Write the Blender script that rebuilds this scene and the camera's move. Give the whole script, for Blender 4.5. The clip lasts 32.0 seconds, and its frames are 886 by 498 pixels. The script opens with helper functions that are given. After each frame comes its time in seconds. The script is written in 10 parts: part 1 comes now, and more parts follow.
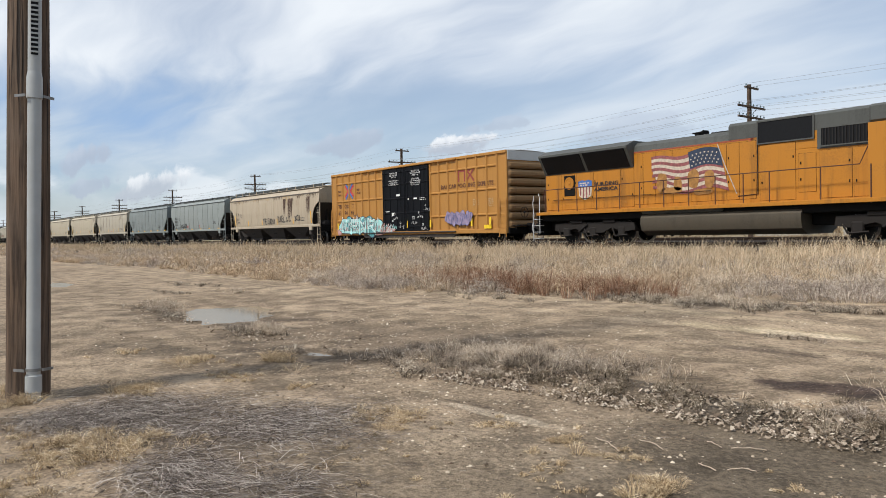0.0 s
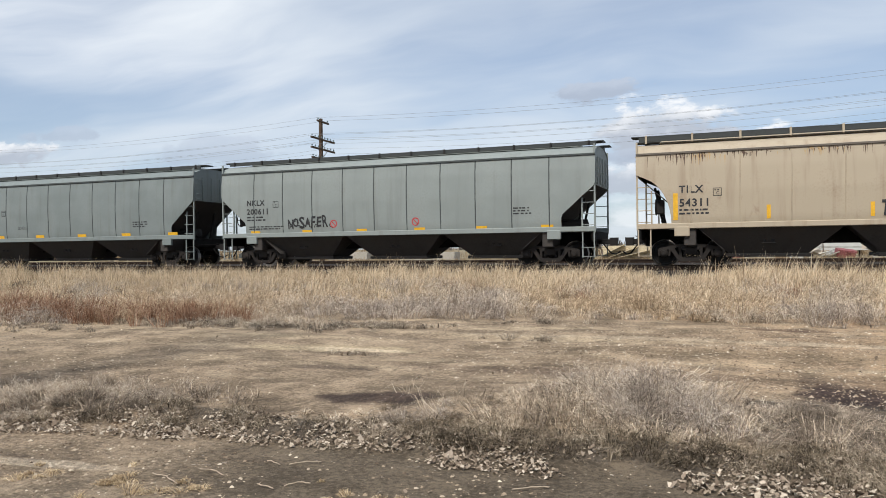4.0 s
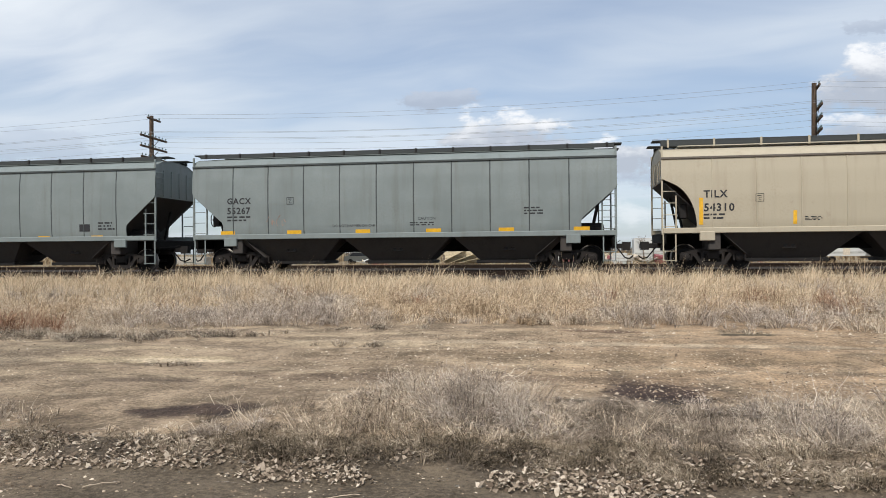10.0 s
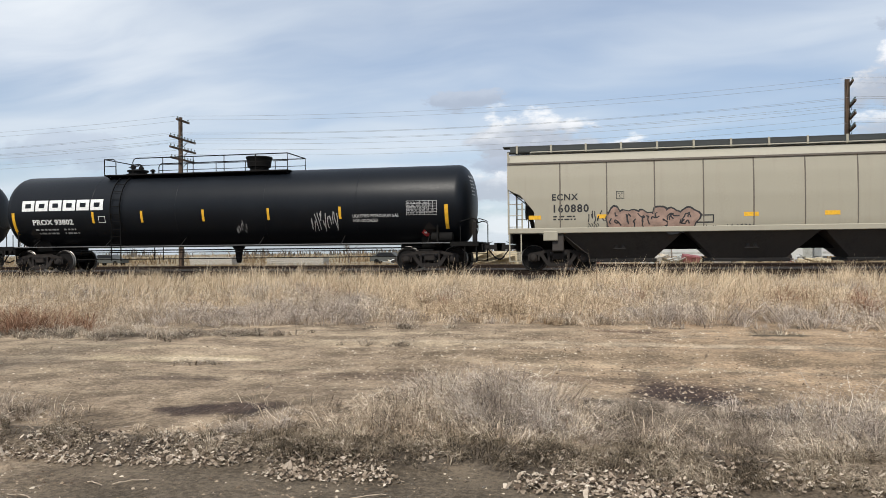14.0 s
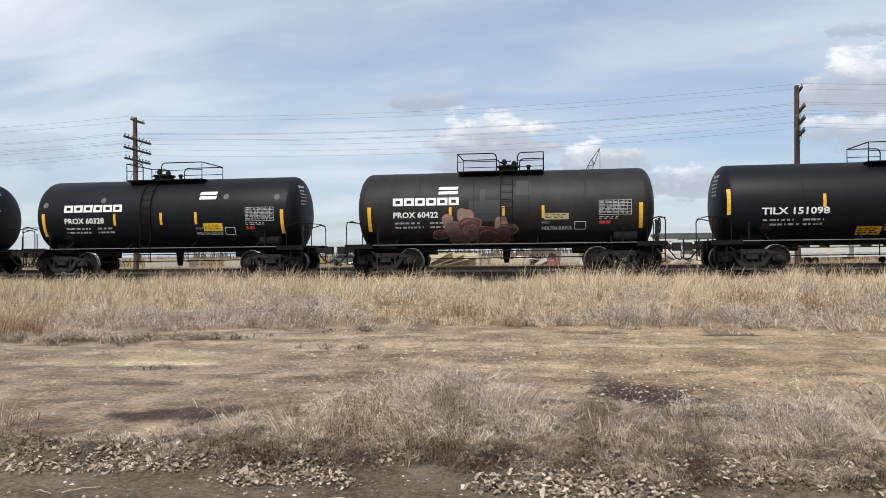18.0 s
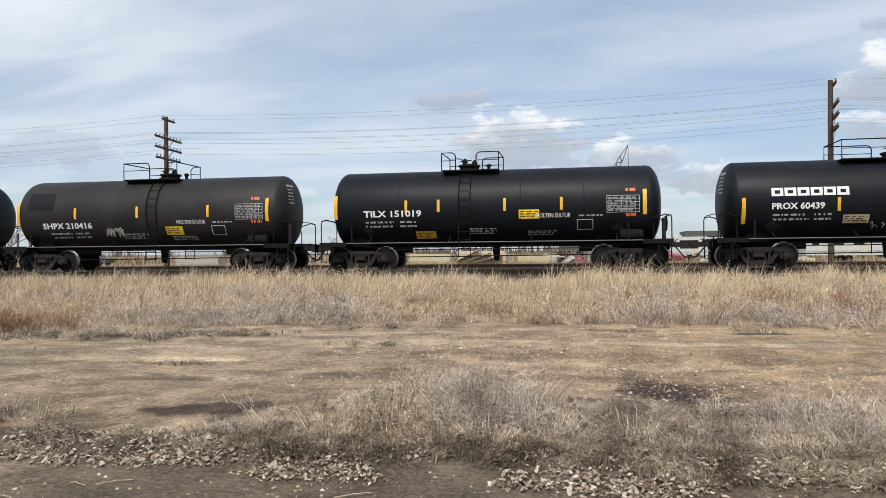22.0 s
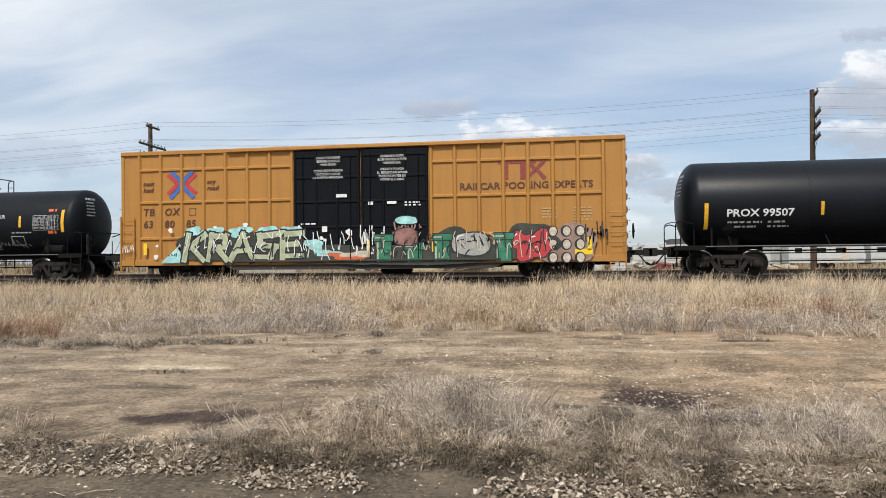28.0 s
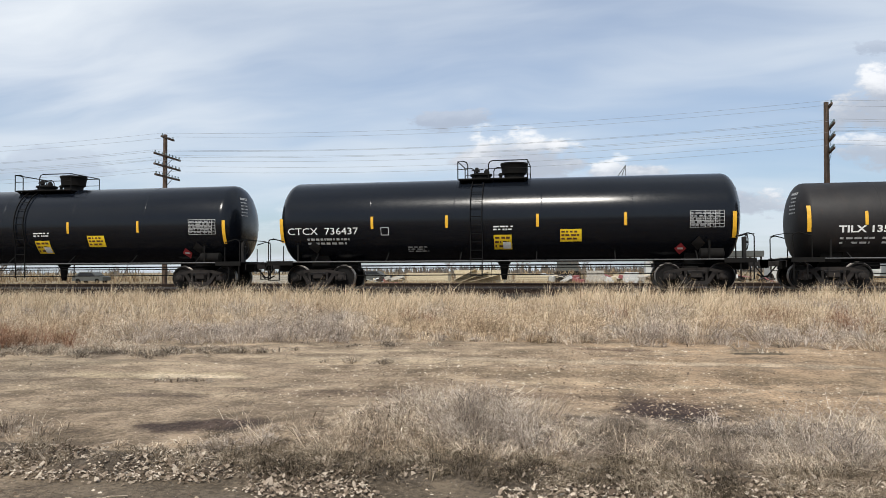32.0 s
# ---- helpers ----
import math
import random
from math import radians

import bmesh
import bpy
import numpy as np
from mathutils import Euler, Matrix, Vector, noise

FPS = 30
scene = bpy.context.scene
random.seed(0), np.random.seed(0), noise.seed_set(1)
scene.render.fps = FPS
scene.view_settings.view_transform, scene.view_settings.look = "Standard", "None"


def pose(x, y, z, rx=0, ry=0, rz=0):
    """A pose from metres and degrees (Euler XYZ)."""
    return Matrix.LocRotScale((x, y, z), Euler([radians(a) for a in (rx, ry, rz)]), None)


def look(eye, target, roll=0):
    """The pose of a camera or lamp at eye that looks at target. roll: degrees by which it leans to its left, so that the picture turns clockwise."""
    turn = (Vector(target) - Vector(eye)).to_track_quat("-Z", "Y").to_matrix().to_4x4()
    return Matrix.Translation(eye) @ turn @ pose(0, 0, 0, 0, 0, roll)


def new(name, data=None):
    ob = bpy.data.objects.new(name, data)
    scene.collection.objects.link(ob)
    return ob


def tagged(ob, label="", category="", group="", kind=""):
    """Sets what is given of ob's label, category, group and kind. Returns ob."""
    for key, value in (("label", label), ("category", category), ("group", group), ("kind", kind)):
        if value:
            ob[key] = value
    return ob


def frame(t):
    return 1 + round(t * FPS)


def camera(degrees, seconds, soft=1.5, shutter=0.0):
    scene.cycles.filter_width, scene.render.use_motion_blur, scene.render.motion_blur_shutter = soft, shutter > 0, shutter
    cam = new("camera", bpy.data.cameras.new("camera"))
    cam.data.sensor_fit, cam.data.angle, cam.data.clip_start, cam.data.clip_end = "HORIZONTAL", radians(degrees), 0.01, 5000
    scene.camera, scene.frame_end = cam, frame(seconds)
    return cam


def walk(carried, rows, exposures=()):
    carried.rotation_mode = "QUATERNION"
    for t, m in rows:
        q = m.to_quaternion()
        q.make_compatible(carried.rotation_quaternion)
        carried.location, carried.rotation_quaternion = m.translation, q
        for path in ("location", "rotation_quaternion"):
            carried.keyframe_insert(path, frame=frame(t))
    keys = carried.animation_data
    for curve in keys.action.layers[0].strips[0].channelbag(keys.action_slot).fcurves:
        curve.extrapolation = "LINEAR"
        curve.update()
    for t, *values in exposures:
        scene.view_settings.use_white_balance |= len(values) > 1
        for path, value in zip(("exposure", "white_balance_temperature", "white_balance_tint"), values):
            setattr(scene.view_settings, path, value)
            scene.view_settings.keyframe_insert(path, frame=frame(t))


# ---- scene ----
cam = camera(61.54, 32.0, soft=0.7)
PATH = [
    (0.0, pose(0.021, -0.000, 1.607, 88.65, 1.19, 52.62)),
    (0.5, pose(0.029, 0.003, 1.607, 88.74, 1.19, 50.91)),
    (1.0, pose(0.045, 0.002, 1.605, 88.80, 1.21, 48.93)),
    (1.5, pose(0.060, 0.008, 1.614, 88.90, 1.30, 45.95)),
    (2.0, pose(0.059, 0.036, 1.601, 89.20, 1.28, 41.81)),
    (2.5, pose(0.071, 0.056, 1.617, 89.48, 1.33, 36.81)),
    (3.0, pose(0.081, 0.082, 1.607, 89.77, 1.20, 31.49)),
    (3.5, pose(0.073, 0.064, 1.611, 89.87, 1.01, 26.17)),
    (4.0, pose(0.124, 0.080, 1.606, 89.95, 0.66, 21.10)),
    (4.5, pose(0.160, 0.086, 1.609, 89.96, 0.13, 16.30)),
    (6.5, pose(0.373, 0.207, 1.614, 90.00, 0.41, 8.05)),
    (7.0, pose(0.360, 0.198, 1.615, 89.93, 0.76, 7.79)),
    (7.5, pose(0.331, 0.197, 1.608, 89.87, 0.84, 7.83)),
    (8.0, pose(0.333, 0.200, 1.605, 89.85, 0.94, 8.22)),
    (8.5, pose(0.322, 0.213, 1.600, 89.91, 0.83, 8.50)),
    (9.0, pose(0.331, 0.180, 1.611, 89.99, 0.81, 8.80)),
    (9.5, pose(0.324, 0.177, 1.603, 90.17, 0.66, 8.96)),
    (10.0, pose(0.326, 0.171, 1.608, 90.24, 0.46, 9.25)),
    (10.5, pose(0.320, 0.169, 1.609, 90.30, 0.32, 9.55)),
    (11.0, pose(0.317, 0.179, 1.606, 90.26, 0.30, 9.85)),
    (11.5, pose(0.310, 0.193, 1.605, 90.13, 0.24, 10.07)),
    (12.0, pose(0.307, 0.205, 1.601, 89.97, 0.29, 10.26)),
    (12.5, pose(0.312, 0.208, 1.600, 89.91, 0.35, 10.49)),
    (13.0, pose(0.311, 0.206, 1.599, 89.97, 0.36, 10.71)),
    (13.5, pose(0.312, 0.206, 1.601, 90.11, 0.42, 11.01)),
    (15.5, pose(0.313, 0.204, 1.599, 90.50, 0.60, 11.44)),
    (16.0, pose(0.319, 0.201, 1.601, 90.50, 0.57, 11.01)),
    (16.5, pose(0.325, 0.208, 1.597, 90.48, 0.55, 10.37)),
    (17.0, pose(0.326, 0.201, 1.597, 90.42, 0.47, 9.59)),
    (17.5, pose(0.328, 0.206, 1.594, 90.40, 0.47, 8.80)),
    (18.0, pose(0.335, 0.197, 1.600, 90.39, 0.61, 8.21)),
    (18.5, pose(0.337, 0.205, 1.597, 90.40, 0.75, 7.80)),
    (19.0, pose(0.338, 0.201, 1.599, 90.41, 0.85, 7.72)),
    (19.5, pose(0.346, 0.201, 1.595, 90.41, 0.91, 7.98)),
    (20.0, pose(0.337, 0.198, 1.596, 90.41, 0.89, 8.46)),
    (20.5, pose(0.331, 0.187, 1.599, 90.36, 0.81, 9.00)),
    (21.0, pose(0.339, 0.196, 1.595, 90.31, 0.71, 9.51)),
    (21.5, pose(0.340, 0.194, 1.595, 90.27, 0.64, 9.92)),
    (22.0, pose(0.335, 0.190, 1.596, 90.23, 0.57, 10.27)),
    (22.5, pose(0.339, 0.194, 1.593, 90.20, 0.55, 10.73)),
    (23.0, pose(0.337, 0.198, 1.593, 90.19, 0.56, 11.05)),
    (23.5, pose(0.338, 0.198, 1.591, 90.28, 0.64, 11.22)),
    (24.0, pose(0.335, 0.198, 1.597, 90.45, 0.69, 11.14)),
    (24.5, pose(0.332, 0.203, 1.588, 90.69, 0.70, 10.91)),
    (25.0, pose(0.330, 0.204, 1.588, 90.81, 0.75, 10.62)),
    (25.5, pose(0.328, 0.217, 1.583, 90.83, 0.75, 10.34)),
    (27.5, pose(0.328, 0.204, 1.587, 90.70, 0.61, 9.74)),
    (28.0, pose(0.336, 0.212, 1.584, 90.83, 0.59, 9.20)),
    (28.5, pose(0.343, 0.213, 1.583, 90.89, 0.53, 8.54)),
    (29.0, pose(0.345, 0.211, 1.584, 90.88, 0.51, 7.93)),
    (29.5, pose(0.342, 0.220, 1.581, 90.85, 0.60, 7.68)),
    (30.0, pose(0.341, 0.218, 1.581, 90.85, 0.71, 7.78)),
    (30.5, pose(0.343, 0.216, 1.581, 90.91, 0.79, 8.24)),
    (31.0, pose(0.341, 0.205, 1.581, 91.08, 0.69, 8.81)),
    (31.5, pose(0.334, 0.189, 1.586, 91.33, 0.52, 9.46)),
    (32.0, pose(0.336, 0.175, 1.574, 91.71, 0.27, 10.09)),
]
walk(cam, PATH)


# world, sun and sky
SUN_DIR = Vector((-0.05, -1.0, 1.22)).normalized()
sun_el = math.asin(SUN_DIR.z)
sun_az = math.atan2(SUN_DIR.x, SUN_DIR.y)


class Nodes:
    """Short hand for building node trees."""

    def __init__(self, tree):
        self.tree = tree
        tree.nodes.clear()

    def add(self, kind, inputs=None):
        n = self.tree.nodes.new(kind)
        for k, val in (inputs or {}).items():
            self.put(n.inputs[k], val)
        return n

    def put(self, socket, val):
        if isinstance(val, bpy.types.NodeSocket):
            self.tree.links.new(val, socket)
        elif isinstance(val, tuple) and socket.type == "RGBA" and len(val) == 3:
            socket.default_value = (*val, 1.0)
        else:
            socket.default_value = val

    def math(self, op, a, b=0.0, c=0.0, clamp=False):
        n = self.add("ShaderNodeMath", {0: a, 1: b, 2: c})
        n.operation, n.use_clamp = op, clamp
        return n.outputs[0]

    def vmath(self, op, a, b=(0, 0, 0)):
        n = self.add("ShaderNodeVectorMath")
        n.operation = op
        self.put(n.inputs[0], a)
        self.put(n.inputs[1], b)
        return n.outputs["Value"] if op in ("LENGTH", "DOT_PRODUCT", "DISTANCE") else n.outputs["Vector"]

    def noise(self, vec, scale, detail=4.0, rough=0.55, out="Fac", lac=2.0, dist=0.0):
        n = self.add("ShaderNodeTexNoise", {"Vector": vec, "Scale": scale, "Detail": detail, "Roughness": rough, "Lacunarity": lac, "Distortion": dist})
        return n.outputs[out]

    def ramp(self, fac, lo, hi, a=0.0, b=1.0):
        n = self.add("ShaderNodeMapRange", {"Value": fac, "From Min": lo, "From Max": hi, "To Min": a, "To Max": b})
        n.interpolation_type = "SMOOTHSTEP"
        return n.outputs["Result"]

    def mix(self, fac, a, b, blend="MIX"):
        n = self.add("ShaderNodeMix")
        n.data_type, n.blend_type = "RGBA", blend
        self.put(n.inputs["Factor"], fac)
        self.put(n.inputs[6], a)
        self.put(n.inputs[7], b)
        return n.outputs[2]

    def scale(self, vec, s, loc=(0, 0, 0), rot=(0, 0, 0)):
        n = self.add("ShaderNodeMapping", {"Vector": vec, "Location": loc, "Rotation": rot, "Scale": s})
        return n.outputs["Vector"]


SKY_STRENGTH = 0.1


def build_world():
    w = bpy.data.worlds.new("sky")
    scene.world = w
    w.use_nodes = True
    n = Nodes(w.node_tree)
    way = n.add("ShaderNodeTexCoord").outputs["Generated"]
    sep = n.add("ShaderNodeSeparateXYZ", {0: way})
    x, y, z = sep.outputs
    tex = n.add("ShaderNodeTexSky")
    tex.sky_type, tex.sun_disc, tex.sun_elevation, tex.sun_rotation = "NISHITA", False, sun_el, sun_az
    tex.air_density, tex.dust_density, tex.ozone_density = 1.0, 1.2, 1.6
    sky = tex.outputs["Color"]
    zz = n.math("MAXIMUM", z, 0.0)
    # cirrus on a flat layer overhead
    inv = n.math("DIVIDE", 1.0, n.math("ADD", zz, 0.16))
    plane = n.add("ShaderNodeCombineXYZ", {0: n.math("MULTIPLY", x, inv), 1: n.math("MULTIPLY", y, inv), 2: 0.0}).outputs[0]
    warp = n.noise(n.scale(plane, (0.7, 0.7, 1)), 1.0, 3.0, out="Color")
    wv = n.vmath("ADD", plane, n.vmath("MULTIPLY", n.vmath("SUBTRACT", warp, (0.5, 0.5, 0.5)), (0.9, 0.9, 0)))
    big = n.noise(n.scale(wv, (0.55, 1.0, 1), (3.1, 0.4, 0), (0, 0, 0.35)), 1.0, 4.0, 0.5)
    streak = n.noise(n.scale(wv, (0.6, 1.9, 1), (1.3, 2.2, 0), (0, 0, 0.5)), 1.1, 6.0, 0.52)
    cir = n.math("ADD", n.math("MULTIPLY", big, 0.62), n.math("MULTIPLY", streak, 0.42))
    cir = n.ramp(cir, 0.36, 0.70)
    # broad milky veil everywhere, a clear blue gap low in the west
    gx = n.vmath("DISTANCE", n.vmath("MULTIPLY", way, (1, 1, 2.6)), (-0.955, 0.26, 0.37))
    gap = n.ramp(n.math("ADD", gx, n.math("MULTIPLY", streak, 0.5)), 0.24, 0.50)
    veil = n.math("MULTIPLY", n.math("ADD", n.math("MULTIPLY", cir, 0.60), 0.32), n.math("ADD", n.math("MULTIPLY", gap, 0.8), 0.2))
    west = n.math("MULTIPLY", n.ramp(x, -0.35, -0.8), n.ramp(n.math("ADD", zz, n.math("MULTIPLY", n.math("SUBTRACT", streak, 0.5), 0.12)), 0.165, 0.225))
    veil = n.math("ADD", veil, n.math("MULTIPLY", n.math("MULTIPLY", west, n.ramp(streak, 0.2, 0.6)), 0.30), clamp=True)
    low = n.ramp(zz, 0.0, 0.16, 0.45, 0.0)
    veil = n.math("MAXIMUM", veil, low)
    col = n.mix(veil, n.mix(n.math("MULTIPLY", n.math("SUBTRACT", 1.0, gap), 0.6), n.mix(1.0, sky, (0.90, 1.02, 1.16), "MULTIPLY"), (2.6, 4.6, 8.2)), n.mix(west, (7.5, 8.2, 9.0), (8.7, 9.2, 9.8)))
    # cumulus heaps low over the horizon
    cv = n.scale(way, (5.0, 5.0, 12.0), (0.35, 0.1, 0.0))
    cn = n.noise(cv, 1.0, 7.0, 0.55)
    cn2 = n.noise(n.vmath("ADD", cv, (0, 0, 0.55)), 1.0, 5.0, 0.55)
    band = n.math("MULTIPLY", n.ramp(zz, 0.0, 0.03), n.ramp(zz, 0.09, 0.16, 1.0, 0.0))
    heap = n.ramp(n.math("SUBTRACT", cn, n.math("MULTIPLY", n.math("SUBTRACT", 1.0, band), 0.4)), 0.56, 0.66)

    def cloud(cx, cz, rx, rz, seed):
        """A heap of its own at the bearing cx (x over y) and the height cz."""
        px = n.math("DIVIDE", x, n.math("MAXIMUM", y, 0.05))
        pz = n.math("DIVIDE", z, n.math("MAXIMUM", y, 0.05))
        v = n.add("ShaderNodeCombineXYZ", {0: n.math("DIVIDE", n.math("SUBTRACT", px, cx), rx), 1: n.math("DIVIDE", n.math("SUBTRACT", pz, cz), rz), 2: seed}).outputs[0]
        flat = n.vmath("MULTIPLY", v, (1, 1, 0))
        r = n.vmath("LENGTH", flat)
        nz = n.noise(n.vmath("MULTIPLY", v, (1.6, 1.6 * rz / rx * 2.0, 1)), 1.0, 7.0, 0.6)
        m = n.ramp(n.math("SUBTRACT", n.math("ADD", 1.0, n.math("MULTIPLY", n.math("SUBTRACT", nz, 0.5), 2.5)), r), 0.02, 0.42)
        m = n.math("MULTIPLY", m, n.ramp(y, 0.1, 0.2))
        low_part = n.add("ShaderNodeSeparateXYZ", {0: v}).outputs[1]
        return m, n.ramp(n.math("ADD", low_part, n.math("MULTIPLY", n.math("SUBTRACT", nz, 0.5), 2.4)), -0.2, 1.05)

    lit = n.ramp(n.math("SUBTRACT", cn, cn2), -0.10, 0.10)
    col = n.mix(n.math("MULTIPLY", heap, 0.55), col, n.mix(lit, (5.6, 6.1, 7.0), (9.2, 9.6, 10.0)))
    for cx, cz, rx, rz, seed, fade in (
            (-0.080, 0.146, 0.105, 0.042, 5.0, 0.95), (-0.075, 0.118, 0.12, 0.014, 2.0, -0.75), (0.405, 0.206, 0.092, 0.050, 4.0, 0.95), (0.40, 0.148, 0.10, 0.026, 7.0, 0.8), (-0.11, 0.086, 0.12, 0.026, 3.0, 0.8),
            (-0.168, 0.206, 0.072, 0.017, 11.0, -0.95), (0.385, 0.275, 0.042, 0.013, 13.0, -0.75), (-0.79, 0.160, 0.14, 0.03, 17.0, -0.5), (0.068, 0.122, 0.075, 0.028, 23.0, 0.9), (0.15, 0.094, 0.10, 0.014, 24.0, -0.6),
            (-1.72, 0.238, 0.26, 0.036, 29.0, -0.7), (-1.265, 0.182, 0.13, 0.028, 31.0, 0.85), (-1.115, 0.210, 0.11, 0.016, 33.0, -0.5), (-3.6, 0.226, 0.6, 0.07, 37.0, 0.7), (-4.9, 0.47, 0.8, 0.09, 43.0, -0.8), (-4.75, 0.31, 0.7, 0.06, 45.0, -0.7), (0.18, 0.088, 0.08, 0.028, 47.0, 0.85)):
        m, up = cloud(cx, cz, rx, rz, seed)
        dark, light = ((4.9, 5.4, 6.3), (9.7, 9.9, 10.2)) if fade > 0 else ((4.5, 5.2, 6.4), (5.4, 6.1, 7.3))
        col = n.mix(n.math("MULTIPLY", m, abs(fade)), col, n.mix(up, dark, light))
    col = n.mix(n.ramp(z, -0.02, 0.0), (3.2, 2.8, 2.3), col)
    bg = n.add("ShaderNodeBackground", {"Color": col, "Strength": SKY_STRENGTH})
    n.add("ShaderNodeOutputWorld", {"Surface": bg.outputs[0]})


build_world()
sun = new("sun", bpy.data.lights.new("sun", "SUN"))
sun.data.energy, sun.data.angle, sun.data.color = 3.4, radians(6.0), (1.0, 0.95, 0.87)
sun.matrix_world = look(SUN_DIR * 50, (0, 0, 0))


# ---- mesh tools ----
class Mesh:
    """Collects vertices and faces; mi is the material slot of what is added next."""

    def __init__(self):
        self.v, self.f, self.m, self.mi = [], [], [], 0

    def add(self, vs, fs):
        o = len(self.v)
        self.v.extend(tuple(p) for p in vs)
        self.f.extend(tuple(o + i for i in f) for f in fs)
        self.m.extend([self.mi] * len(fs))
        return self

    def box(self, x0, x1, y0, y1, z0, z1, b=0.0, m=None):
        if b <= 0:
            vs = [(x, y, z) for x in (x0, x1) for y in (y0, y1) for z in (z0, z1)]
            fs = [(0, 1, 3, 2), (4, 6, 7, 5), (0, 4, 5, 1), (2, 3, 7, 6), (0, 2, 6, 4), (1, 5, 7, 3)]
        else:
            lo, hi = (x0, y0, z0), (x1, y1, z1)
            vs = []
            for c in range(8):
                s = [(c >> 2) & 1, (c >> 1) & 1, c & 1]
                for a in range(3):
                    vs.append(tuple((hi[k] if s[k] else lo[k]) + (0 if k == a else (-b if s[k] else b)) for k in range(3)))
            fs = [(0, 3, 9, 6), (12, 18, 21, 15), (1, 13, 16, 4), (7, 10, 22, 19), (2, 8, 20, 14), (5, 17, 23, 11)]
            for c, d, a, e in ((0, 1, 0, 1), (2, 3, 0, 1), (4, 5, 0, 1), (6, 7, 0, 1), (0, 2, 0, 2), (1, 3, 0, 2), (4, 6, 0, 2), (5, 7, 0, 2), (0, 4, 1, 2), (1, 5, 1, 2), (2, 6, 1, 2), (3, 7, 1, 2)):
                fs.append((3 * c + a, 3 * d + a, 3 * d + e, 3 * c + e))
            fs += [(3 * c, 3 * c + 1, 3 * c + 2) for c in range(8)]
        if m is not None:
            vs = [m @ Vector(p) for p in vs]
        return self.add(vs, fs)

    def beam(self, p, q, w, h, up=(0, 0, 1)):
        """A square bar from p to q, w wide across and h high along up."""
        p, q = Vector(p), Vector(q)
        d = (q - p).normalized()
        s = d.cross(Vector(up))
        s = s.normalized() if s.length > 1e-4 else Vector((1, 0, 0))
        u = s.cross(d)
        vs = [e + s * a * w / 2 + u * c * h / 2 for e in (p, q) for a, c in ((-1, -1), (1, -1), (1, 1), (-1, 1))]
        return self.add(vs, [(0, 1, 2, 3), (7, 6, 5, 4), (0, 4, 5, 1), (1, 5, 6, 2), (2, 6, 7, 3), (3, 7, 4, 0)])

    def tube(self, pts, r, n=6, caps=True):
        pts = [Vector(p) for p in pts]
        rings, prev = [], None
        for i, p in enumerate(pts):
            d = (pts[min(i + 1, len(pts) - 1)] - pts[max(i - 1, 0)]).normalized()
            s = prev - d * prev.dot(d) if prev is not None else d.cross(Vector((0, 0, 1)) if abs(d.z) < 0.9 else Vector((0, 1, 0)))
            s.normalize()
            prev = s
            u = d.cross(s)
            rr = r[i] if isinstance(r, (list, tuple)) else r
            rings.append([p + (s * math.cos(2 * math.pi * k / n) + u * math.sin(2 * math.pi * k / n)) * rr for k in range(n)])
        fs = [(i * n + k, i * n + (k + 1) % n, (i + 1) * n + (k + 1) % n, (i + 1) * n + k) for i in range(len(pts) - 1) for k in range(n)]
        if caps:
            fs += [tuple(range(n))[::-1], tuple((len(pts) - 1) * n + k for k in range(n))]
        return self.add([p for ring in rings for p in ring], fs)

    def prism(self, poly, y0, y1):
        """A polygon of (x, z) drawn out along y."""
        k = len(poly)
        vs = [(x, y0, z) for x, z in poly] + [(x, y1, z) for x, z in poly]
        return self.add(vs, [tuple(range(k)), tuple(range(2 * k - 1, k - 1, -1))] + [(i, k + i, k + (i + 1) % k, (i + 1) % k) for i in range(k)])

    def prism_x(self, poly, x0, x1):
        k = len(poly)
        vs = [(x0, y, z) for y, z in poly] + [(x1, y, z) for y, z in poly]
        return self.add(vs, [tuple(range(k)), tuple(range(2 * k - 1, k - 1, -1))] + [(i, k + i, k + (i + 1) % k, (i + 1) % k) for i in range(k)])

    def lathe(self, prof, axis="x", at=(0, 0, 0), n=24, caps=True):
        """Turns (along, radius) pairs about an axis."""
        vs = []
        for a, r in prof:
            for k in range(n):
                c, s = math.cos(2 * math.pi * k / n) * r, math.sin(2 * math.pi * k / n) * r
                p = {"x": (a, c, s), "y": (c, a, s), "z": (c, s, a)}[axis]
                vs.append((p[0] + at[0], p[1] + at[1], p[2] + at[2]))
        fs = [(i * n + k, i * n + (k + 1) % n, (i + 1) * n + (k + 1) % n, (i + 1) * n + k) for i in range(len(prof) - 1) for k in range(n)]
        if caps:
            fs += [tuple(range(n))[::-1], tuple((len(prof) - 1) * n + k for k in range(n))]
        return self.add(vs, fs)

    def grid(self, rows):
        """Rows of points of equal length, skinned."""
        w = len(rows[0])
        fs = [(j * w + i, j * w + i + 1, (j + 1) * w + i + 1, (j + 1) * w + i) for j in range(len(rows) - 1) for i in range(w - 1)]
        return self.add([p for row in rows for p in row], fs)


